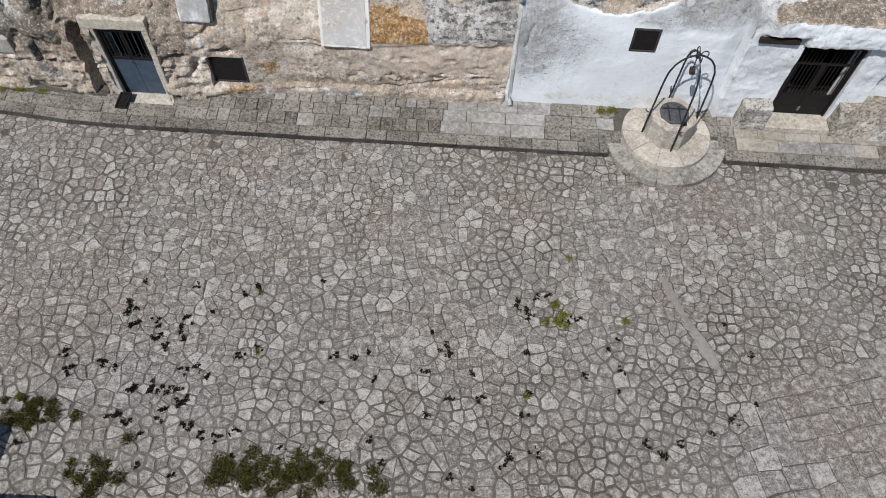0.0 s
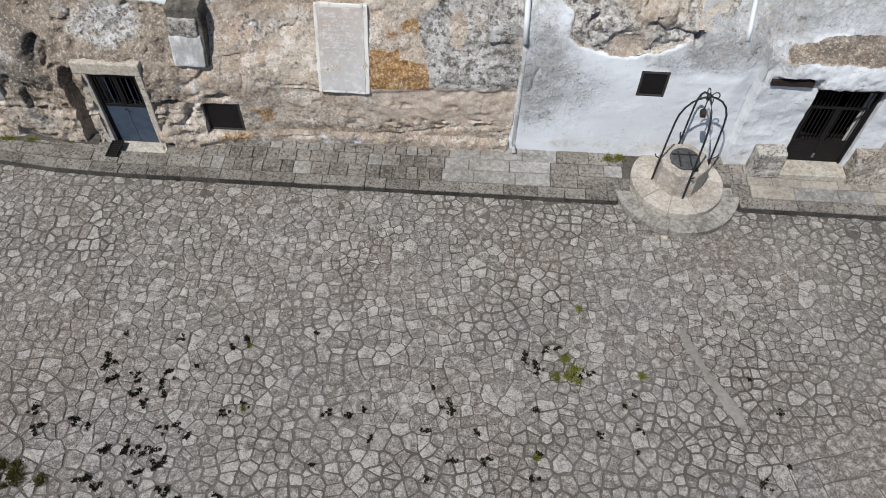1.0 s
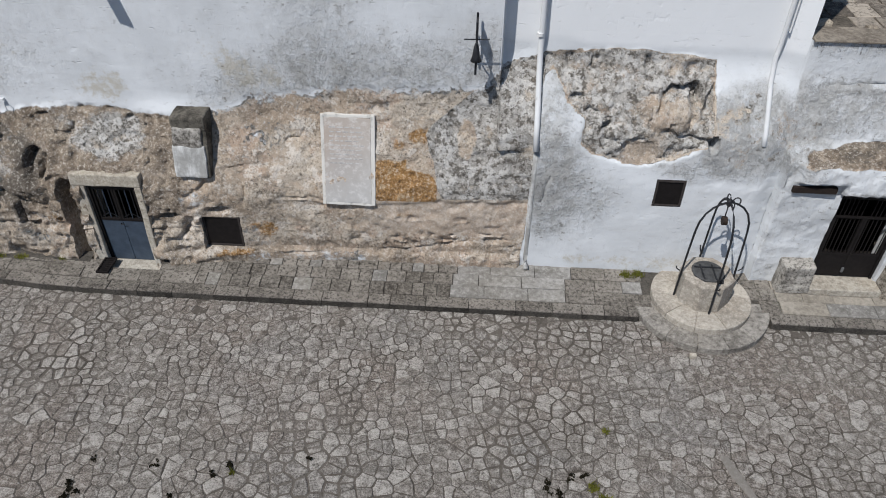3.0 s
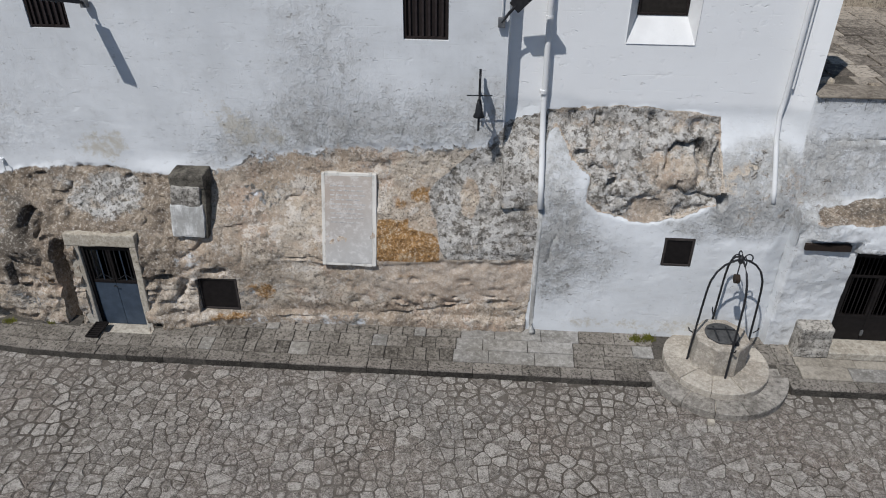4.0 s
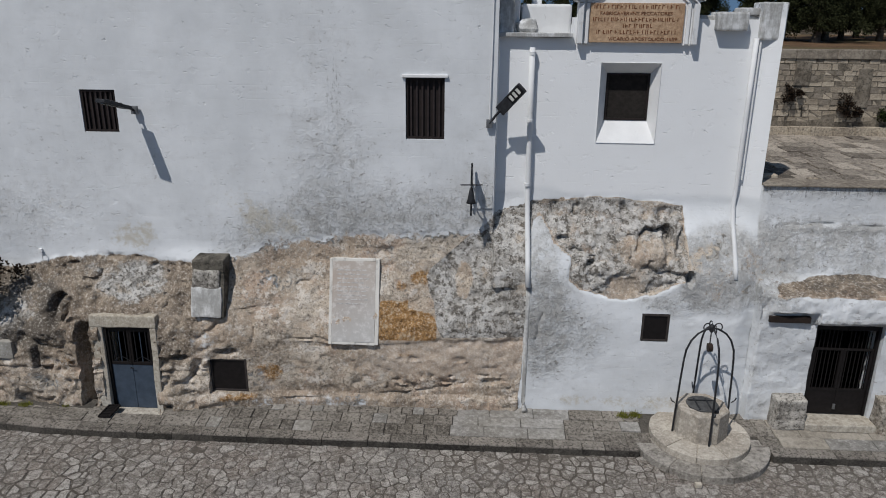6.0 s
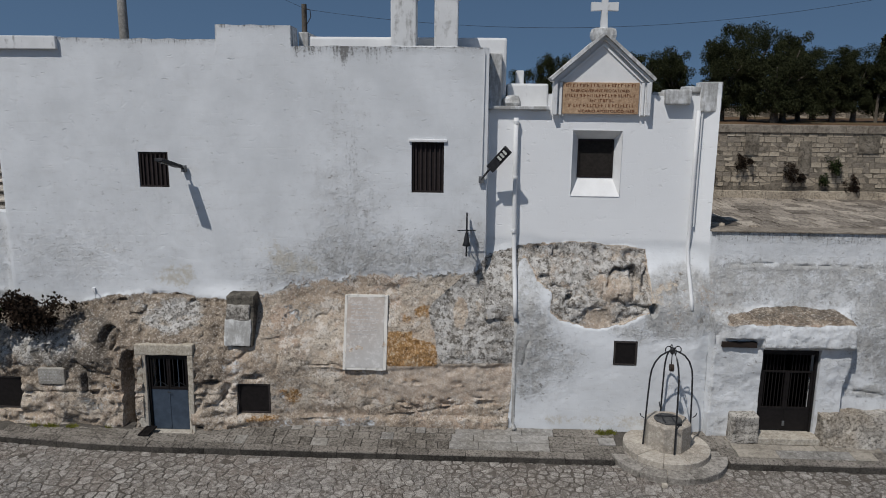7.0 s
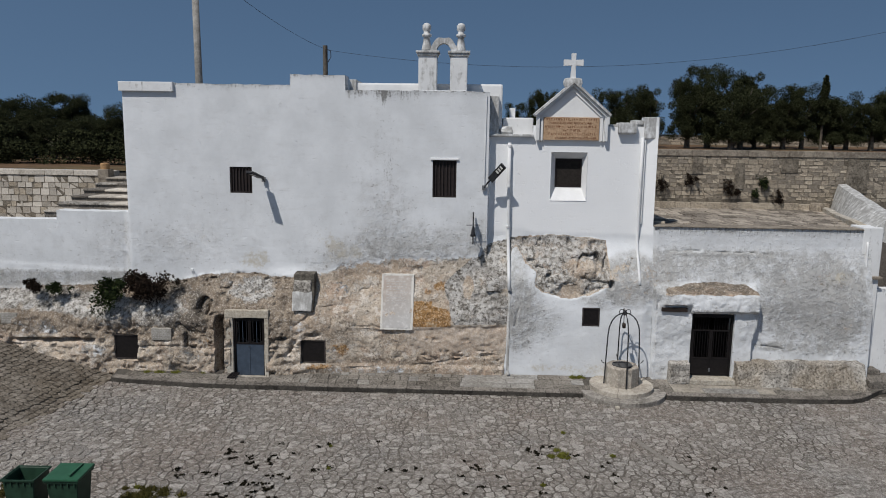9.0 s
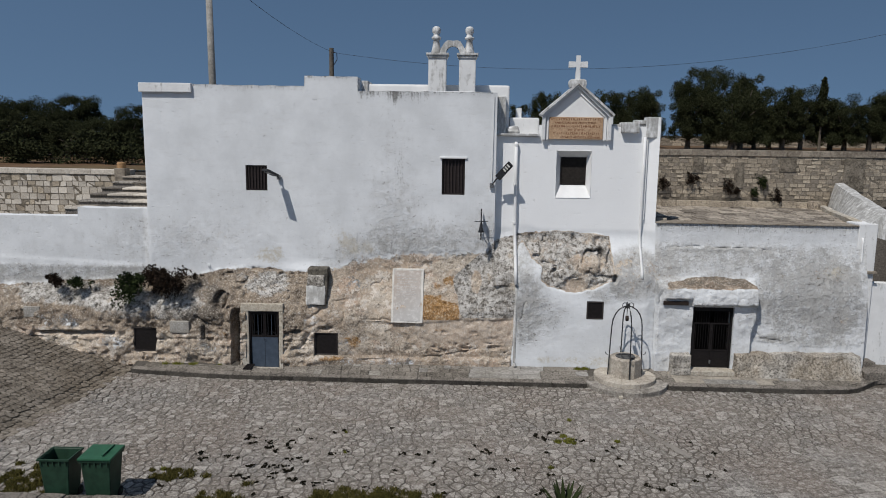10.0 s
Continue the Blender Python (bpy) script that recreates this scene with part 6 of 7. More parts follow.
# ---- boundary walls of squared stones ----
def masonry(name, x0, x1, y, z0, z1, course, length, mats, label, top, depth=0.4, limit=300):
    wall = thing(name, label, "stone wall", ((x0 + x1) / 2, y, z0), kind="structure")
    part("core", boxes((x0, x1, y + 0.004, y + depth, z0 - 0.3, z1 - 0.01), bevel=0.0), MORTAR, wall)
    shapes = []
    for k in range(24):
        w, h = rng.uniform(*length), 1.0
        bm = bmesh.new()
        box(bm, 0, 1, 0, 0.2, 0, 1, bevel=0.0)
        for v in bm.verts:
            v.co += Vector((rng.uniform(-0.03, 0.03), rng.uniform(-0.018, 0.018), rng.uniform(-0.05, 0.04)))
        bmesh.ops.bevel(bm, geom=bm.edges[:], offset=0.03, segments=1, affect="EDGES")
        shapes.append(mesh_of("stone", bm, mats[k % len(mats)]))
    z, n = z0, 0
    while z < z1 - 0.05:
        h = min(rng.uniform(*course), z1 - z)
        if z1 - z - h < 0.09:
            h = z1 - z
        x = x0
        while x < x1 - 0.02:
            w = min(rng.uniform(*length), x1 - x)
            ob = new("stone", rng.choice(shapes))
            ob.parent = wall
            ob.matrix_parent_inverse = wall.matrix_world.inverted()
            ob.matrix_basis = Matrix.Translation((x + 0.008, y - rng.uniform(0, 0.008), z + 0.008)) @ Matrix.Diagonal((w - 0.016, 1, h - 0.016, 1))
            x += w
            n += 1
        z += h
    x = x0
    while x < x1:
        w = min(rng.uniform(0.7, 1.3), x1 - x)
        bm = boxes((x + 0.004, x + w - 0.004, y - 0.05, y + depth + 0.04, z1, z1 + top[0]), bevel=0.02)
        part("coping_stone", bm, top[1], wall)
        x += w
    return wall


masonry("wall_terrace_rear", 5.6, 17.6, 19.5, 5.46, 7.26, (0.12, 0.20), (0.18, 0.42), [RUBBLE, RUBBLE, RUBBLE, RUBBLE_GREY], "weathered coursed stone wall behind the terrace", (0.26, RUBBLE_GREY))
rear = bpy.data.objects["wall_terrace_rear"]
for x0, x1, z0, z1 in ((8.8, 9.25, 6.5, 7.2), (10.6, 11.0, 5.9, 7.0), (12.5, 13.2, 6.6, 7.2), (15.2, 16.1, 5.8, 7.2)):
    part("render_patch", rough_block(x0, x1, 19.462, 19.7, z0, z1, 0.02, x0, 6, 0, 0.02), MORTAR, rear, "smooth grey mortar patch")
o = thing("wall_base_course", "pale stone course at the wall foot", "stone course", (9, 19.4, 5.2), kind="structure")
x = 5.6
while x < 14.2:
    part("stone", boxes((x, x + 0.63, 19.30, 19.49, 5.0, 5.34 + rng.uniform(-.02, .02)), bevel=0.012), RUBBLE, o)
    x += 0.64
masonry("wall_west", -25.0, -15.2, 18.0, 4.3, 6.12, (0.17, 0.36), (0.20, 0.46), [RUBBLE_PALE, RUBBLE_PALE, RUBBLE_PALE, RUBBLE], "pale squared-stone wall beside the stairs", (0.22, RUBBLE_PALE))
masonry("wall_grove", -15.2, 5.6, 19.5, 6.0, 6.5, (0.24, 0.30), (0.7, 1.0), [RUBBLE_GREY], "low wall behind the house", (0.2, RUBBLE_PALE))
east = part("wall_east", boxes((17.6, 60, 19.5, 19.9, 4.5, 7.5), bevel=0.0), RUBBLE_GREY, None)
tagged(east, "long stone wall running on past the terrace", "stone wall", kind="structure")
bank = part("ground_upper", boxes((-60, 60, 19.95, 20.6, -0.2, 6.2), bevel=0.0), GROUND, None)
tagged(bank, "earth bank behind the walls", "bank", kind="structure")
low = part("ground_stair_yard", boxes((-30, -11.8, 12.5, 18.4, -0.2, 4.35), bevel=0.0), RUBBLE_GREY, None)
tagged(low, "raised yard behind the west wall", "yard", kind="structure")
far_wall = masonry("wall_far", 10, 40, 44, 7.6, 8.25, (0.16, 0.26), (0.5, 0.9), [RUBBLE, RUBBLE_GREY], "low dry-stone wall in the olive grove", (0.12, DARKROCK))

# ---- stairs in the west ----
stairs = thing("stairs", "wide worn grey stone stairs rising behind the west wall", "stairs", (-13.4, 15, 5), kind="structure")
for i in range(6):
    y0 = 12.75 + i * 0.86
    x = -15.1
    while x < -11.85:
        w = min(rng.uniform(0.6, 1.1), -11.8 - x)
        part("tread", rough_block(x + 0.004, x + w - 0.004, y0, y0 + 0.95, 5.17 + 0.175 * i, 5.24 + 0.175 * i, 0.010, i + x, 2, 0, 0.02), rng.choice((RUBBLE_PALE, BENCHSTONE, KERB)), stairs)
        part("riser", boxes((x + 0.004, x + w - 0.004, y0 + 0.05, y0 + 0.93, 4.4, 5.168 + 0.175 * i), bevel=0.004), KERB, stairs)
        x += w
pier = thing("gate_pier", "square stone pier with a round terracotta cap", "pier", (-15.35, 17.6, 4.4))
part("shaft", boxes((-15.6, -15.15, 17.4, 17.85, 4.3, 6.42), bevel=0.02), RUBBLE_GREY, pier)
bm = bmesh.new()
lathe(bm, [(0.18, 6.42), (0.18, 6.62), (0.16, 6.66), (0.05, 6.67)], -15.38, 17.62, 14)
part("cap", bm, m_plain("terracotta", (0.33, 0.20, 0.10), 0.9), pier)


# ---- plants ----
LEAF_OLIVE = m_leaf("olive_leaf", (0.010, 0.013, 0.006), (0.046, 0.051, 0.023))
LEAF_BUSH = m_leaf("bush_leaf", (0.007, 0.012, 0.005), (0.034, 0.046, 0.016))
LEAF_RED = m_leaf("dark_red_leaf", (0.010, 0.008, 0.006), (0.034, 0.022, 0.015))
GRASS = m_leaf("short_grass", (0.030, 0.032, 0.008), (0.115, 0.098, 0.032))
WEED = m_leaf("dark_weed", (0.006, 0.006, 0.004), (0.020, 0.017, 0.010))
MOSS = m_leaf("yellow_green_moss", (0.07, 0.075, 0.014), (0.19, 0.19, 0.04))
BARK = m_stone("olive_bark", (0.06, 0.05, 0.04), (0.14, 0.12, 0.095), 4, (0.03, 0.025, 0.02), 0.6)


def leaves(points, size, rng_, flat=0.0, slim=0.45):
    """Small pointed leaves at the points, as one mesh."""
    vs, fs = [], []
    for p in points:
        d = Vector((rng_.gauss(0, 1), rng_.gauss(0, 1), rng_.gauss(0, 1) * (1 - flat) + 0.3)).normalized()
        s = d.orthogonal().normalized()
        s = (Matrix.Rotation(rng_.uniform(0, 6.3), 3, d) @ s) * size * slim * rng_.uniform(0.6, 1.3)
        l = size * rng_.uniform(0.6, 1.4)
        i = len(vs)
        p = Vector(p)
        vs += [p, p + d * l * 0.5 + s, p + d * l, p + d * l * 0.5 - s]
        fs.append((i, i + 1, i + 2, i + 3))
    return vs, fs


def leaf_mesh(name, points, size, rng_, mat, slim=0.45, flat=0.0):
    me = bpy.data.meshes.new(name)
    v, f = leaves(points, size, rng_, flat, slim)
    me.from_pydata([tuple(q) for q in v], [], f)
    me.materials.append(mat)
    return me


def olive(seed, height=5.0, width=2.4, clumps=26, per=150, mat=None):
    """An old olive: forked trunk and a crown of many leaf clumps."""
    r = random.Random(seed)
    o = thing("olive_tree", "dark green olive tree with a gnarled trunk", "tree", (0, 0, 0), "olive grove")
    bm = bmesh.new()
    top = height * 0.42
    tube(bm, [(0, 0, -0.3), (r.uniform(-.1, .1), 0.05, top * 0.4), (r.uniform(-.2, .2), 0, top)], [0.30, 0.22, 0.17], 9)
    tips = []
    for i in range(6):
        a = i * 1.05 + r.uniform(-.3, .3)
        e = Vector((math.cos(a) * width * r.uniform(0.35, 0.75), math.sin(a) * width * r.uniform(0.35, 0.75), height * r.uniform(0.62, 0.85)))
        tube(bm, [(0, 0, top * 0.85), e * 0.5 + Vector((0, 0, top * 0.45)), e], [0.12, 0.08, 0.03], 6)
        tips.append(e)
    part("trunk", bm, BARK, o)
    pts = []
    for i in range(clumps):
        b = r.choice(tips)
        c = Vector((b.x * r.uniform(0.3, 1.25) + r.gauss(0, 0.35), b.y * r.uniform(0.3, 1.25) + r.gauss(0, 0.35), height * r.uniform(0.15, 0.97) ** 0.9))
        s = r.uniform(0.30, 0.80)
        for _ in range(int(per * s * 1.6)):
            d = Vector((r.gauss(0, 1), r.gauss(0, 1), r.gauss(0, 1))).normalized() * s * r.uniform(0.45, 1.08)
            pts.append(c + Vector((d.x, d.y, d.z * 0.85)))
    cr = new("crown", leaf_mesh("crown", pts, 0.10, r, mat or LEAF_OLIVE, 0.42))
    cr.parent = o
    return o


def field_h(x, y):
    return 6.25 + 0.95 * float(sm(-6, 8, np.array(x))) + 0.65 * float(sm(20, 60, np.array(y)))


kinds = [olive(11, 5.4, 2.6, 84, 480), olive(12, 4.6, 2.8, 80, 480), olive(13, 5.8, 2.4, 84, 480)]
tall = (5.6, 4.8, 6.0)
# place, height of the crown's top, width of the crown, kind
spots = [(4.5, 38, 11.05, 2.2, 1), (9.0, 36, 11.05, 2.7, 1), (11.0, 36.5, 11.3, 2.5, 0), (13.2, 35, 11.8, 3.0, 0), (14.8, 36, 12.65, 3.2, 2), (16.7, 35.5, 12.25, 3.0, 0), (15.4, 33.5, 10.9, 3.4, 1),
         (18.2, 37, 10.8, 2.4, 1), (19.6, 36, 11.4, 2.8, 2), (21.0, 36.5, 11.5, 2.5, 0), (23.2, 37, 10.8, 3.0, 1), (25.2, 36, 11.1, 2.8, 0), (27.6, 38, 11.3, 3.2, 2), (30.5, 37, 11.4, 3.2, 0), (34, 39, 11.6, 3.6, 1), (38, 40, 11.8, 3.8, 2), (44, 40, 12.0, 4.2, 1),
         (17.8, 39, 10.4, 2.6, 0), (20.4, 40, 10.6, 3.0, 1), (23.6, 36, 10.3, 2.8, 2), (2.9, 45, 10.6, 1.8, 2),
         (-33, 36, 9.8, 3.4, 0), (-31, 35, 10.0, 3.0, 1), (-28.9, 36, 10.35, 3.2, 2), (-26.9, 36, 10.3, 3.0, 0), (-25, 37, 8.9, 2.4, 1), (-23.3, 35, 9.7, 2.8, 2), (-35.5, 36, 10, 3.4, 1), (-38, 38, 10.2, 3.6, 2),
         (-28, 33, 9.3, 3.0, 1), (-30.5, 32, 9.2, 3.0, 0), (-25.5, 32.5, 8.7, 2.8, 2), (-21, 36, 9.6, 2.8, 0), (-18, 38, 9.6, 2.8, 1), (-22.5, 31, 8.8, 2.6, 1), (-27, 29.5, 8.6, 2.6, 2), (-24.2, 29, 8.4, 2.4, 0), (-33, 31, 9.2, 3.0, 2)]
first = set()
for i, (x, y, top, wide, k) in enumerate(spots):
    m = Matrix.Translation((x, y, field_h(x, y))) @ Matrix.Rotation(i * 1.9, 4, "Z")
    if k not in first:
        first.add(k)
        t_ = kinds[k]
        t_.matrix_basis = m
    else:
        t_ = copy_thing(kinds[k], m)
    t_.scale = (wide / 4.3, wide / 4.3, (top - field_h(x, y)) / tall[k])
cyp = thing("cypress_tree", "slim dark conifer among the olives", "tree", (0, 0, 0))
r = random.Random(5)
pts = []
for _ in range(5200):
    z = r.uniform(0.4, 1.0) ** 0.8
    rad = 1.1 * (1 - z) ** 0.7 + 0.1
    a = r.uniform(0, 6.28)
    tier = 0.65 + 0.35 * math.sin(z * 38 + 2 * math.sin(a * 3))
    rr = rad * tier * r.uniform(0.3, 1)
    pts.append((rr * math.cos(a), rr * math.sin(a), z * 6.0))
bm = bmesh.new()
tube(bm, [(0, 0, -0.3), (0, 0, 5.5)], [0.16, 0.03], 8)
part("trunk", bm, BARK, cyp)
cr = new("crown", leaf_mesh("crown", pts, 0.16, r, LEAF_OLIVE))
cr.parent = cyp
cyp.scale = (0.72, 0.72, 0.95)
cyp.location = (22.0, 36, field_h(22.0, 36) - 1.1)


def bush(name, c, rad, n, size, mat, label, category="bush", hang=0.0, group=""):
    r = random.Random(int(abs(c[0] * 97 + c[2] * 31)) + n)
    o = thing(name, label, category, c, group)
    pts = []
    cl = [(Vector((r.gauss(0, 0.42) * rad[0], r.gauss(0, 0.42) * rad[1], r.gauss(0, 0.40) * rad[2])), r.uniform(0.22, 0.5)) for _ in range(14)]
    for _ in range(n):
        q, s = r.choice(cl)
        d = Vector((r.gauss(0, 1), r.gauss(0, 1), r.gauss(0, 1))).normalized() * s * r.uniform(0.3, 1.1)
        p = q + Vector((d.x * rad[0], d.y * rad[1], d.z * rad[2]))
        if hang and r.random() < 0.35:
            p.z -= r.uniform(0, hang)
            p.y -= 0.12
        pts.append(p + Vector(c))
    ob = new("foliage", leaf_mesh("foliage", pts, size, r, mat, 0.35))
    ob.parent = o
    ob.matrix_parent_inverse = o.matrix_world.inverted()
    bm = bmesh.new()
    for _ in range(7):
        e = Vector(c) + Vector((r.uniform(-.7, .7) * rad[0], r.uniform(-.6, .6) * rad[1], r.uniform(-.2, .9) * rad[2]))
        tube(bm, [Vector(c) + Vector((0, 0.3 * rad[1], -0.5 * rad[2])), (Vector(c) + e) / 2 + Vector((0, 0, 0.04)), e], [0.02, 0.014, 0.006], 5)
    part("stem", bm, BARK, o)
    return o


bush("caper_bush", (-12.08, 11.15, 2.85), (0.54, 0.38, 0.46), 3000, 0.085, LEAF_BUSH, "dark green caper bush hanging over the rock ledge", hang=0.40)
bush("caper_bush", (-10.88, 11.30, 3.02), (0.66, 0.38, 0.42), 3200, 0.085, LEAF_RED, "dark reddish shrub growing from the rock ledge", hang=0.30)
bush("caper_bush", (-14.2, 11.55, 2.78), (0.40, 0.3, 0.24), 900, 0.075, LEAF_BUSH, "small green bush on the west ledge")
bush("caper_bush", (-14.85, 11.55, 2.82), (0.34, 0.3, 0.24), 800, 0.075, LEAF_RED, "small reddish bush on the west ledge")
bush("dry_weed", (-10.1, 11.6, 3.05), (0.22, 0.2, 0.20), 140, 0.06, LEAF_RED, "dry twiggy weed on the rock", "weed")
for x, z, s, red in ((7.6, 6.2, 0.46, 1), (8.72, 6.24, 0.36, 1), (9.03, 6.33, 0.12, 1), (10.44, 5.95, 0.36, 1), (10.77, 5.77, 0.18, 1), (11.87, 6.19, 0.36, 0), (11.45, 5.69, 0.28, 0), (12.48, 5.57, 0.40, 1)):
    bush("caper_bush", (x - 0.05, 19.40, z), (s * 0.62, 0.16, s * 0.85), int(1900 * s + 100), 0.055, LEAF_RED if red else LEAF_BUSH, "dark weed tuft rooted in the stone wall", "weed", 0.06, "tufts in the wall")



for i, (x, y, s) in enumerate(((-16, 25, 1.0), (-18.6, 24.5, 1.1), (-21.4, 25.2, 1.2), (-24.2, 24.8, 1.1), (-27, 25.4, 1.2))):
    bush("shrub", (x, y, field_h(x, y) + 0.6 * s), (1.7 * s, 0.9, 0.9 * s), 5200, 0.12, LEAF_OLIVE, "dark shrub under the olive trees", "shrub", 0, "undergrowth of the grove")


def tuft_patch(name, spots_, n, h, mat, label, rad=0.05):
    """Blades in many small tufts, as one thing nobody could count."""
    r = random.Random(len(spots_) * 7 + n)
    vs, fs = [], []
    for cx, cy, rr in spots_:
        for _ in range(int(n * (rr / 0.1) ** 1.4)):
            a, d = r.uniform(0, 6.28), rr * math.sqrt(r.random()) * r.uniform(0.5, 1.15)
            x, y = cx + d * math.cos(a), cy + d * math.sin(a)
            z = ground_h(x, y)
            hh = h * r.uniform(0.4, 1.3)
            lx, ly = r.gauss(0, 0.5) * hh, r.gauss(0, 0.5) * hh
            w = r.uniform(0.004, 0.011) * (1 + hh * 6)
            b = r.uniform(0, 3.14)
            i = len(vs)
            vs += [(x - w * math.cos(b), y - w * math.sin(b), z), (x + w * math.cos(b), y + w * math.sin(b), z), (x + lx, y + ly, z + hh)]
            fs.append((i, i + 1, i + 2))
    me = bpy.data.meshes.new(name)
    me.from_pydata(vs, [], fs)
    me.materials.append(mat)
    return tagged(new(name, me), label, "weeds", kind="stuff")


r = random.Random(21)
weed_spots = [(-6.64, 4.6, .09), (-5.95, 4.05, .10), (-5.5, 4.05, .09), (-5.15, 4.15, .08), (-5.05, 3.85, .06), (-4.95, 4.0, .08), (-5.25, 3.75, .09), (-5.6, 4.2, .07), (-6.5, 5.66, .13), (-6.25, 5.35, .10), (-5.75, 5.15, .10), (-5.35, 5.25, .09), (-5.3, 5.55, .07),
              (-5.9, 5.45, .05), (-5.5, 4.95, .06), (-7.4, 4.75, .07), (-7.25, 4.35, .08), (-4.7, 4.45, .06), (-4.85, 4.65, .05), (-6.05, 3.65, .09), (-5.85, 3.5, .07), (-5.1, 4.55, .06), (-4.2, 3.35, .06), (-4.5, 3.35, .07), (-4.75, 3.5, .06), (-3.9, 3.45, .05),
              (-4.05, 6.3, .07), (-4.25, 6.15, .06), (-4.1, 4.85, .05), (-3.8, 5.0, .05), (-2.35, 5.0, .06), (-2.0, 5.0, .06), (-0.32, 5.3, .07), (-0.25, 5.2, .06), (-0.65, 4.8, .05), (-1.6, 4.6, .05), (-0.2, 4.3, .05), (0.4, 4.3, .05), (-1.7, 5.1, .04),
              (1.05, 6.35, .08), (1.2, 6.2, .07), (1.45, 6.5, .06), (1.3, 6.05, .06), (2.0, 6.0, .05), (2.2, 6.1, .06), (1.7, 6.55, .05), (2.75, 5.5, .05), (3.0, 5.05, .05), (1.3, 4.5, .05), (3.6, 3.6, .08), (3.35, 3.7, .06), (3.95, 3.75, .05), (0.95, 3.2, .09), (1.4, 3.4, .06), (1.2, 4.1, .05)]
for _ in range(30):
    weed_spots.append((r.uniform(-8, 5.5), r.uniform(2.6, 6.6), r.uniform(0.02, 0.045)))
wp = []
for cx, cy, rr in weed_spots:
    rr *= 0.72
    lobes = [(cx + r.gauss(0, rr * 1.1), cy + r.gauss(0, rr * 1.1), rr * r.uniform(0.3, 0.7)) for _ in range(5)]
    for _ in range(int(9000 * rr * rr * 2.2) + 25):
        lx, ly, lr = r.choice(lobes)
        a, dd = r.uniform(0, 6.28), lr * math.sqrt(r.random())
        wp.append((lx + dd * math.cos(a), ly + dd * math.sin(a), ground_h(lx, ly) + r.uniform(0.0, 0.02)))
tagged(new("weeds", leaf_mesh("weeds", wp, 0.035, r, WEED, 0.6, 0.85)), "dark dried weeds in the gaps between paving stones", "weeds", kind="stuff")
tuft_patch("moss", [(1.60, 5.98, .10), (1.85, 6.0, .13), (1.78, 6.35, .10), (1.95, 6.15, .11), (3.15, 6.1, .09), (2.1, 7.45, .07), (-3.8, 4.95, .05), (1.25, 4.45, .07), (-7.9, 3.8, .08), (-4.0, 6.2, .05), (2.0, 5.9, 0.06)], 170, 0.06, MOSS, "yellow-green moss and grass in the paving joints")
grass_spots = [(-7.7 + r.gauss(0, .28), 3.55 + r.gauss(0, .18), r.uniform(.06, .14)) for _ in range(22)] + [(r.uniform(-4.1, -1.2), 2.75 + r.gauss(0, .16), r.uniform(.08, .2)) for _ in range(46)]
grass_spots += [(r.uniform(-6.6, -5.7), 2.5 + r.gauss(0, .12), r.uniform(.08, .16)) for _ in range(12)] + [(r.uniform(-11.4, -9.9), r.uniform(2.2, 4.0), r.uniform(.08, .2)) for _ in range(46)] + [(-5.72, 3.19, .13), (-2.4, 3.15, .12), (-2.2, 3.0, .15)]
tuft_patch("grass", grass_spots, 120, 0.07, GRASS, "dry yellow-green grass in the lower yard")
foot_spots = [(2.95 + r.gauss(0, .2), 11.33 + r.gauss(0, .05), .06) for _ in range(9)] + [(r.uniform(-11, -9), 10.95, .05) for _ in range(10)]
r2 = random.Random(77)
vs, fs = [], []
for cx, cy, rr in foot_spots:
    for _ in range(45):
        x, y = cx + r2.gauss(0, rr), cy + r2.gauss(0, rr * .6)
        z, hh, i = pave_z(x, y), r2.uniform(.03, .10), len(vs)
        vs += [(x - .008, y, z), (x + .008, y, z), (x + r2.gauss(0, .03), y + r2.gauss(0, .03), z + hh)]
        fs.append((i, i + 1, i + 2))
me = bpy.data.meshes.new("weeds")
me.from_pydata(vs, [], fs)
me.materials.append(MOSS)
tagged(new("weeds", me), "small green weeds along the wall foot", "weeds", kind="stuff")

agave = thing("agave", "spiky green agave at the yard's edge", "plant", (1.16, 1.6, 0))
for i in range(22):
    a, up = i * 2.4, 0.35 + 0.6 * (i % 5) / 5
    l = 0.74
    d = Vector((math.cos(a) * (1 - up * 0.8), math.sin(a) * (1 - up * 0.8), up)).normalized()
    s = d.cross(Vector((0, 0, 1))).normalized()
    bm = bmesh.new()
    p0 = Vector((1.16, 1.6, 0.40))
    q = [p0 + d * l * t for t in (0, 0.4, 0.75, 1)]
    wd = [0.035, 0.05, 0.03, 0.002]
    L = [bm.verts.new(q[j] + s * wd[j]) for j in range(4)]
    R = [bm.verts.new(q[j] - s * wd[j]) for j in range(4)]
    U = [bm.verts.new(q[j] - d.cross(s) * -wd[j] * 0.35) for j in range(4)]
    for j in range(3):
        bm.faces.new((L[j], L[j + 1], U[j + 1], U[j]))
        bm.faces.new((U[j], U[j + 1], R[j + 1], R[j]))
        bm.faces.new((R[j], R[j + 1], L[j + 1], L[j]))
    part("leaf", bm, LEAF_BUSH, agave)
part("stem", lathe(bmesh.new(), [(0.10, -0.02), (0.10, 0.3), (0.04, 0.46)], 1.16, 1.6, 10), BARK, agave)


# ---- wheeled bins ----
GREEN = m_plain("dark_green_plastic", (0.016, 0.042, 0.026), 0.5, 0, 0.2, 6)
GREEN_LID = m_plain("green_plastic_lid", (0.022, 0.085, 0.046), 0.45, 0, 0.15, 6)
BLACK = m_plain("black_rubber", (0.012, 0.012, 0.012), 0.7)


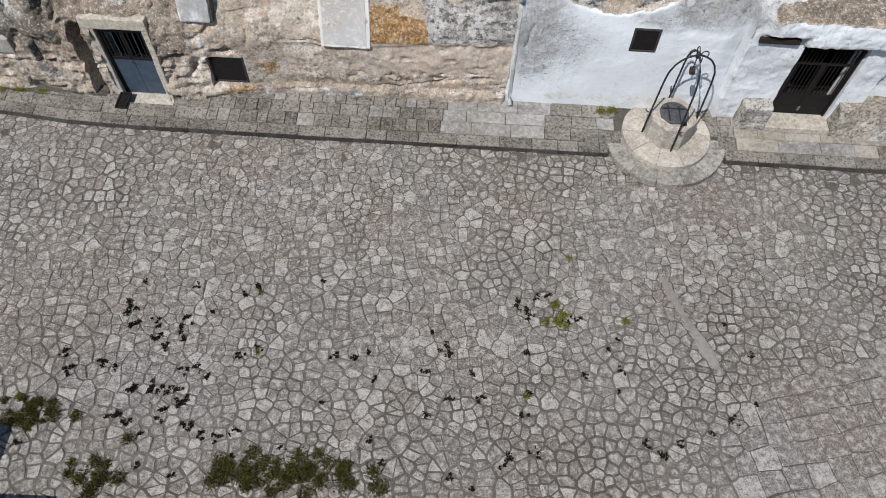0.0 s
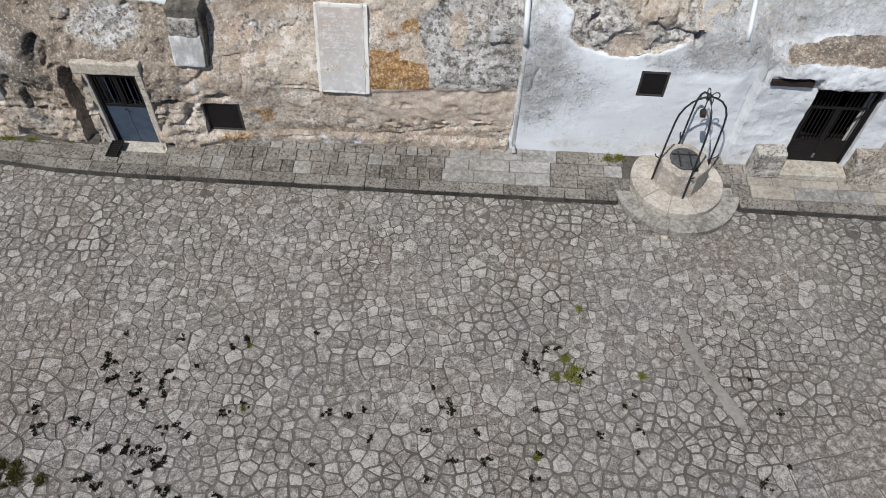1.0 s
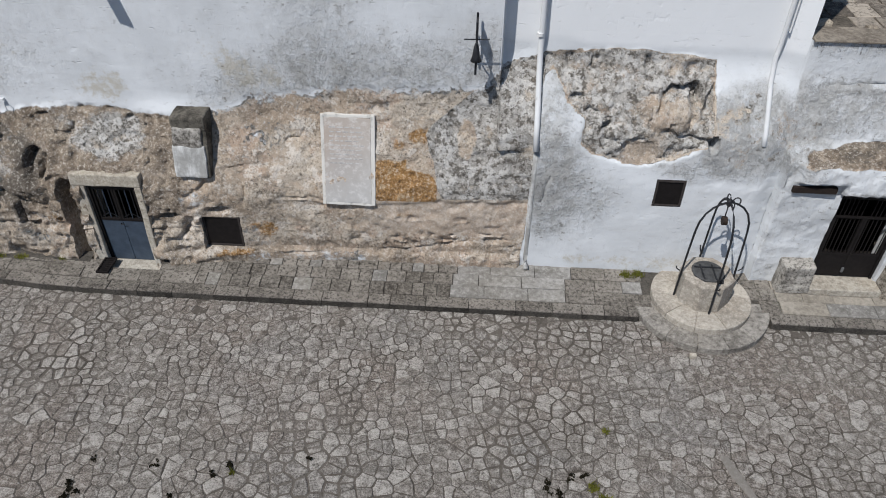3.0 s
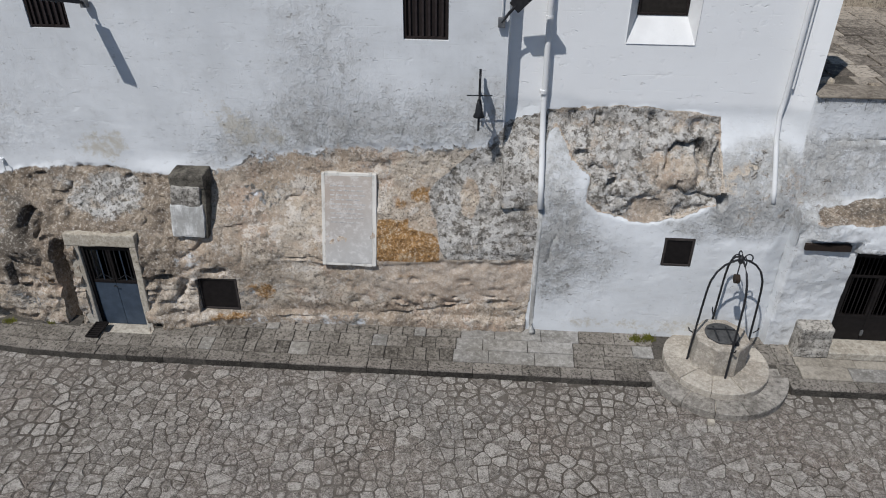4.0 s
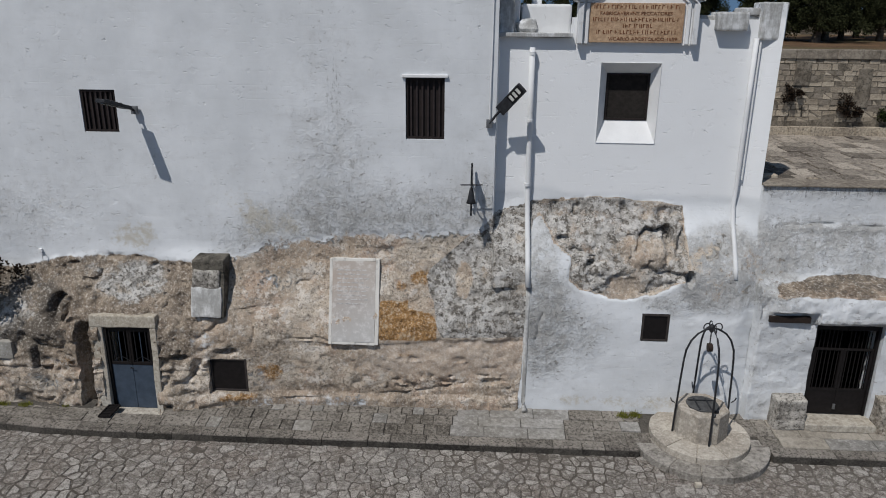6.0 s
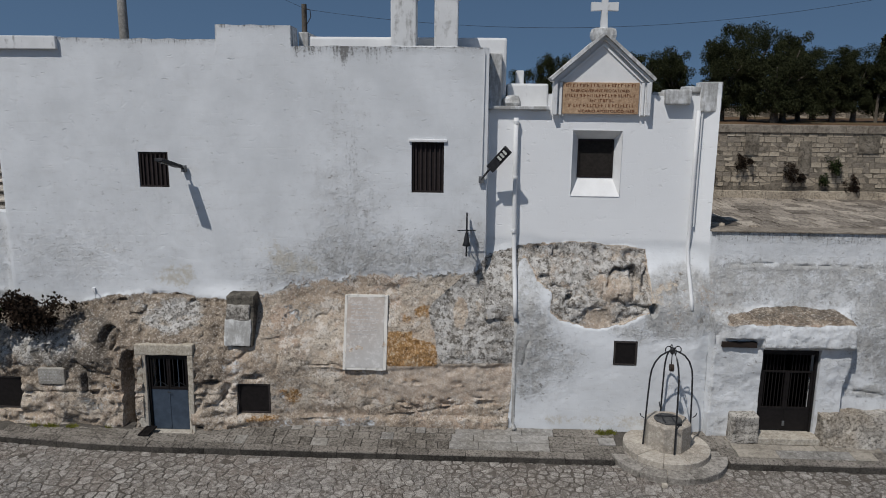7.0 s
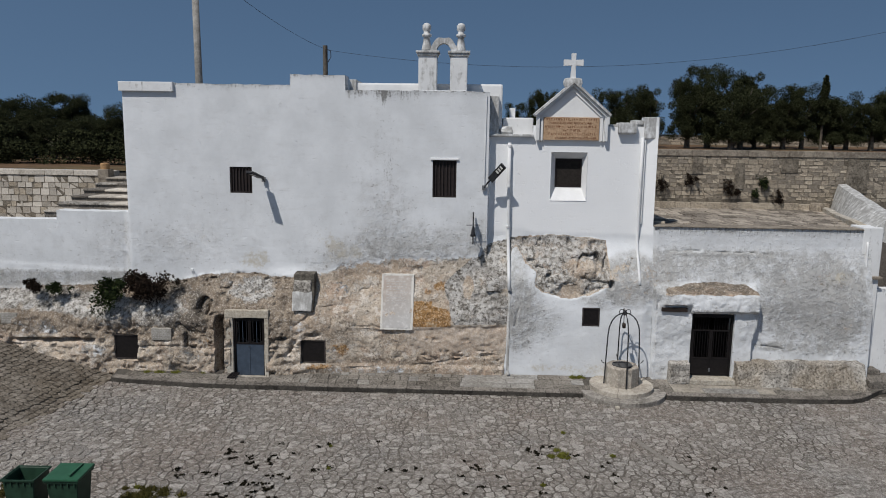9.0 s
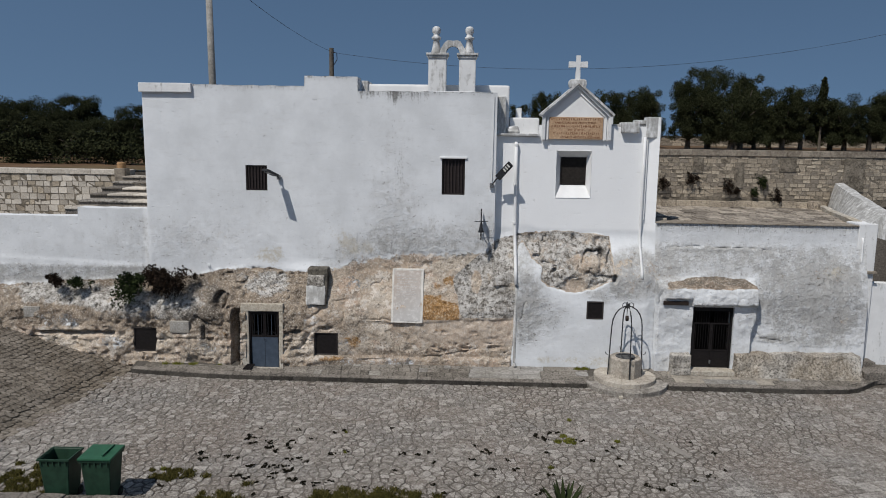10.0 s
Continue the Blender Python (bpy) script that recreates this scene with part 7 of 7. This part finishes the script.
def bin_at(x, y, turn, label, lid_on):
    o = thing("wheeled_bin", label, "bin", (x, y, 0), "bins in the yard")
    o.rotation_euler = (0, 0, turn)
    o.matrix_world = pose(x, y, 0, 0, 0, math.degrees(turn))
    mm = o.matrix_world

    def p(name, bm, mat, par=o):
        bmesh.ops.transform(bm, matrix=mm, verts=bm.verts[:])
        return part(name, bm, mat, par)

    bm = bmesh.new()
    rings = []
    for z, hx, hy in ((0.06, 0.24, 0.22), (0.08, 0.25, 0.23), (0.95, 0.31, 0.29), (1.02, 0.315, 0.295)):
        rings.append([bm.verts.new((sx * hx, sy * hy, z)) for sx, sy in ((-1, -1), (1, -1), (1, 1), (-1, 1))])
    for z, hx, hy in ((1.02, 0.295, 0.275), (0.9, 0.285, 0.265), (0.12, 0.23, 0.21)):
        rings.append([bm.verts.new((sx * hx, sy * hy, z)) for sx, sy in ((-1, -1), (1, -1), (1, 1), (-1, 1))])
    for q, w in zip(rings, rings[1:]):
        for j in range(4):
            bm.faces.new((q[j], q[(j + 1) % 4], w[(j + 1) % 4], w[j]))
    bm.faces.new(rings[0][::-1])
    bm.faces.new(rings[-1])
    bmesh.ops.bevel(bm, geom=bm.edges[:], offset=0.012, segments=1, affect="EDGES")
    bmesh.ops.recalc_face_normals(bm, faces=bm.faces[:])
    p("body", bm, GREEN)
    p("rim", boxes((-0.345, 0.345, -0.325, -0.296, 0.985, 1.03), (-0.345, 0.345, 0.296, 0.325, 0.985, 1.03), (-0.345, -0.316, -0.2955, 0.2955, 0.985, 1.03), (0.316, 0.345, -0.2955, 0.2955, 0.985, 1.03), bevel=0.008), GREEN)
    bm = bmesh.new()
    tube(bm, [(-0.26, 0.36, 0.99), (0.26, 0.36, 0.99)], 0.016, 8)
    p("handle", bm, GREEN)
    for sx in (-1, 1):
        bm = bmesh.new()
        tube(bm, [(sx * 0.27, 0.22, 0.10), (sx * 0.22, 0.22, 0.10)], 0.10, 14)
        w = p("wheel", bm, BLACK)
        bm = bmesh.new()
        tube(bm, [(sx * 0.278, 0.22, 0.10), (sx * 0.268, 0.22, 0.10)], 0.04, 10)
        p("hub", bm, GREEN, w)
    for i in range(5):
        p("rib", boxes((-0.28 + i * 0.13, -0.25 + i * 0.13, -0.315, -0.29, 0.90, 0.985), bevel=0.004), GREEN)
    if lid_on:
        bm = bmesh.new()
        box(bm, -0.355, 0.355, -0.345, 0.35, 1.032, 1.075, bevel=0.015)
        for v in bm.verts:
            if v.co.z > 1.06:
                v.co.z += 0.05 * (1 - (v.co.x / 0.36) ** 2) + 0.03 * (v.co.y + 0.35)
        l = p("lid", bm, GREEN_LID)
        p("ridge", boxes((0.12, 0.16, -0.25, 0.28, 1.10, 1.135), bevel=0.01), GREEN_LID, l)
    return o


bin_at(-9.46, 2.36, 0.03, "open dark green wheeled bin without lid", False)
bin_at(-8.57, 2.36, 0.03, "dark green wheeled bin with its lid closed", True)

# low wall at the yard's near edge
edge_wall = thing("wall_yard_edge", "low pale stone wall along the yard's edge", "low wall", (-6, 1.6, 0), kind="structure")
x = -14.0
while x < 12:
    w = rng.uniform(0.4, 0.75)
    part("stone", rough_block(x + 0.005, x + w - 0.005, 1.52, 1.97, -0.1, 0.33 + rng.uniform(-.02, .02), 0.012, x, 1, 0, 0.03), KERB, edge_wall)
    x += w


# ---- poles and overhead wires ----
CONC = m_stone("grey_concrete", (0.20, 0.19, 0.175), (0.30, 0.29, 0.27), 2.0, (0.12, 0.11, 0.10), 0.3, None, 0.2)
WOOD = m_stone("grey_weathered_wood", (0.07, 0.06, 0.05), (0.14, 0.125, 0.105), 3.0, (0.04, 0.035, 0.03), 0.5)
bm = bmesh.new()
tube(bm, [(-11.98, 19.3, 5.8), (-12.05, 19.3, 15.2)], [0.17, 0.13], 14)
tagged(part("utility_pole", bm, CONC, None, "", True), "tall grey concrete utility pole behind the house", "pole")
pole = thing("utility_pole", "dark weathered pole with a cable bracket in the grove", "pole", (-11.2, 42, 6.5))
bm = bmesh.new()
tube(bm, [(-11.2, 42, 5.9), (-11.2, 42, 14.4)], [0.20, 0.165], 12)
part("shaft", bm, WOOD, pole)
bm = bmesh.new()
tube(bm, [(-11.0, 41.9, 14.1), (-10.8, 41.9, 14.05), (-10.76, 41.9, 13.6), (-11.0, 41.9, 13.2)], 0.03, 6)
part("bracket", bm, IRON, pole)


def wire(a, b, sag, label):
    a, b = Vector(a), Vector(b)
    bm = bmesh.new()
    tube(bm, [a.lerp(b, t / 24) - Vector((0, 0, sag * 4 * (t / 24) * (1 - t / 24))) for t in range(25)], 0.011, 5, False)
    return tagged(part("overhead_wire", bm, DARK, None), label, "cable")


wire((-12.05, 19.3, 14.9), (-11.2, 42, 14.15), 0.35, "thin black overhead wire from the tall pole")
wire((-11.2, 42, 14.1), (45, 42, 20.4), 3.5, "thin black overhead wire crossing behind the chapel")

# ---- crazy paving of the yard, the nearest stretch stone by stone ----
def clip(poly, mx, my, nx_, ny_):
    out_ = []
    n = len(poly)
    for i in range(n):
        a, b = poly[i], poly[(i + 1) % n]
        da, db = (a[0] - mx) * nx_ + (a[1] - my) * ny_, (b[0] - mx) * nx_ + (b[1] - my) * ny_
        if da <= 0:
            out_.append(a)
        if da * db < 0:
            t = da / (da - db)
            out_.append((a[0] + t * (b[0] - a[0]), a[1] + t * (b[1] - a[1])))
    return out_


def ramp_edge(y):
    return -12.1 + 0.12 * (y - 10.6)


r = random.Random(42)
seeds = []
ca, sa = math.cos(0.27), math.sin(0.27)


def in_slabs(x, y):
    return x > 4.75 + 0.30 * (y - 3.2) and y < 4.85 + 0.40 * (x - 5.2)


def warp(x, y):
    """Courses wander across the yard."""
    return (x + 0.40 * math.sin(0.45 * y + 0.1 * x) + 0.16 * math.sin(1.1 * y - 0.2 * x + 2), y + 0.45 * math.sin(0.36 * x + 1.0) + 0.16 * math.sin(0.95 * x + 0.2 * y))


for j in range(-8, 76):
    hrow = 0.200
    gx_ = -14.5
    while gx_ < 17:
        step = r.choice((0.15, 0.19, 0.22, 0.27, 0.35))
        x, y = warp(gx_ + r.uniform(-.03, .03), 0.6 + j * hrow + r.uniform(-.04, .04))
        ok = x > ramp_edge(y) + 0.1 and not in_slabs(x, y) and 1.9 < y < 11.6 and x < 16
        if ok and r.random() > 0.13:
            seeds.append((x, y))
            if step > 0.26 and r.random() < 0.4:
                seeds.append((x + r.uniform(-.05, .05), y + 0.09))
        gx_ += step
for i in range(-40, 60):
    for j in range(-30, 40):
        u, v = i * 0.44 + (0.035 if j % 2 else 0) + r.uniform(-.03, .03), j * 0.40 + r.uniform(-.03, .03)
        x, y = u * ca - v * sa, u * sa + v * ca
        if in_slabs(x, y) and 1.9 < y < 11 and x < 16:
            seeds.append((x, y))
for i in range(52):
    for j in range(50):
        x, y = -12.12 - i * 0.21 + r.uniform(-.05, .05), 1.9 + j * 0.19 + (0.09 if i % 2 else 0) + r.uniform(-.04, .04)
        x += 0.12 * (y - 10.6)
        seeds.append((x, y))
grid = {}
for s in seeds:
    grid.setdefault((int(s[0] // 0.5), int(s[1] // 0.5)), []).append(s)
verts_, faces_, ramp_v, ramp_f = [], [], [], []
count = 0
for s in seeds:
    x, y = s
    if y > kerb_y(x) + 0.12 and -12 < x < 13 or y > 11.0 + (0.3 if x < -12 else 0) or math.hypot(x - WX, y - WY) < 1.34:
        continue
    poly = [(x - .6, y - .6), (x + .6, y - .6), (x + .6, y + .6), (x - .6, y + .6)]
    k0, k1 = int(x // 0.5), int(y // 0.5)
    near = [q for a in range(k0 - 2, k0 + 3) for b in range(k1 - 2, k1 + 3) for q in grid.get((a, b), ()) if q != s]
    near.sort(key=lambda q: (q[0] - x) ** 2 + (q[1] - y) ** 2)
    for q in near[:18]:
        poly = clip(poly, (x + q[0]) / 2, (y + q[1]) / 2, q[0] - x, q[1] - y)
        if len(poly) < 3:
            break
    ky = kerb_y(x) + 0.03
    if -12 < x < 13:
        poly = clip(poly, x, ky, 0, 1)
        if len(poly) < 3:
            continue
    # merge very short sides, open the joint
    clean = []
    for i, a in enumerate(poly):
        if not clean or math.hypot(a[0] - clean[-1][0], a[1] - clean[-1][1]) > 0.035:
            clean.append(a)
    if len(clean) < 3:
        continue
    cx, cy = sum(p_[0] for p_ in clean) / len(clean), sum(p_[1] for p_ in clean) / len(clean)
    size = sum(math.hypot(p_[0] - cx, p_[1] - cy) for p_ in clean) / len(clean)
    gap = r.uniform(0.005, 0.012) if in_slabs(x, y) else r.uniform(0.005, 0.016) + 0.016 * float(sm(0.48, 0.66, fbm(np.array(x), np.array(y), 0.35, 3)))
    k = 1 - gap / size
    # corners rounded off
    rough_ = []
    for i, a in enumerate(clean):
        b = clean[(i + 1) % len(clean)]
        rough_.append(a)
        if math.hypot(a[0] - b[0], a[1] - b[1]) > 0.12:
            t = r.uniform(0.3, 0.7)
            rough_.append((a[0] + (b[0] - a[0]) * t + r.gauss(0, 0.008), a[1] + (b[1] - a[1]) * t + r.gauss(0, 0.008)))
    clean = rough_
    rounded = []
    n = len(clean)
    for i in range(n):
        p0, p1, p2 = clean[i - 1], clean[i], clean[(i + 1) % n]
        c_ = r.uniform(0.03, 0.11)
        rounded += [(p1[0] + (p0[0] - p1[0]) * c_, p1[1] + (p0[1] - p1[1]) * c_), (p1[0] + (p2[0] - p1[0]) * c_, p1[1] + (p2[1] - p1[1]) * c_)]
    poly = [(cx + (a - cx) * k, cy + (b - cy) * k) for a, b in rounded]
    z = ground_h(cx, cy)
    top = z + r.uniform(-0.006, 0.010)
    if x > -11 and y > kerb_y(x) - 0.55:
        top -= r.uniform(0, 0.010)
    tx, ty = r.uniform(-.02, .02), r.uniform(-.02, .02)
    if x < ramp_edge(y):
        tx = (ground_h(cx + 0.1, cy) - ground_h(cx - 0.1, cy)) / 0.2
    n = len(poly)
    inset = 0.014
    s_ = 1 - inset / size
    vv = [(a, b, z - 0.03) for a, b in poly] + [(a, b, top - 0.009 + tx * (a - cx) + ty * (b - cy)) for a, b in poly] + [(cx + (a - cx) * s_, cy + (b - cy) * s_, top + tx * (a - cx) + ty * (b - cy)) for a, b in poly]
    ff = [tuple(range(2 * n, 3 * n))]
    for i in range(n):
        j = (i + 1) % n
        ff += [(i, j, n + j, n + i), (n + i, n + j, 2 * n + j, 2 * n + i)]
    if -3.9 < x < 4.1 and 2.6 < y < 6.2 and count < 300:
        me = bpy.data.meshes.new("paving_stone")
        me.from_pydata(vv, [], ff)
        me.materials.append(PAVING_ONE)
        ob = new("paving_stone", me)
        ob.parent = ground
        count += 1
    else:
        tv, tf = (ramp_v, ramp_f) if x < ramp_edge(y) else (verts_, faces_)
        o0 = len(tv)
        tv += vv
        tf += [tuple(o0 + q for q in f) for f in ff]
for nm, tv, tf, mt in (("paving_stones", verts_, faces_, PAVING), ("setts", ramp_v, ramp_f, RAMPSTONE)):
    me = bpy.data.meshes.new(nm)
    me.from_pydata(tv, [], tf)
    me.materials.append(mt)
    ob = tagged(new(nm, me), kind="stuff")
    ob.parent = ground

# smooth mortar run across the paving
bm = bmesh.new()
run = [(3.98, 7.1, 0.07), (4.10, 6.75, 0.10), (4.30, 6.28, 0.06), (4.50, 5.9, 0.10), (4.66, 5.55, 0.14), (4.80, 5.2, 0.06)]
lft = [bm.verts.new((x - w, y, ground_h(x, y) + 0.017)) for x, y, w in run]
mdl = [bm.verts.new((x, y, ground_h(x, y) + 0.024)) for x, y, w in run]
rgt = [bm.verts.new((x + w, y, ground_h(x, y) + 0.017)) for x, y, w in run]
for i in range(len(run) - 1):
    bm.faces.new((lft[i + 1], mdl[i + 1], mdl[i], lft[i]))
    bm.faces.new((mdl[i + 1], rgt[i + 1], rgt[i], mdl[i]))
part("mortar_run", bm, m_stone("smooth_mortar", (0.17, 0.155, 0.137), (0.235, 0.217, 0.195), 2.0, (0.12, 0.11, 0.095), 0.2), ground, "smooth grey mortar run", True)
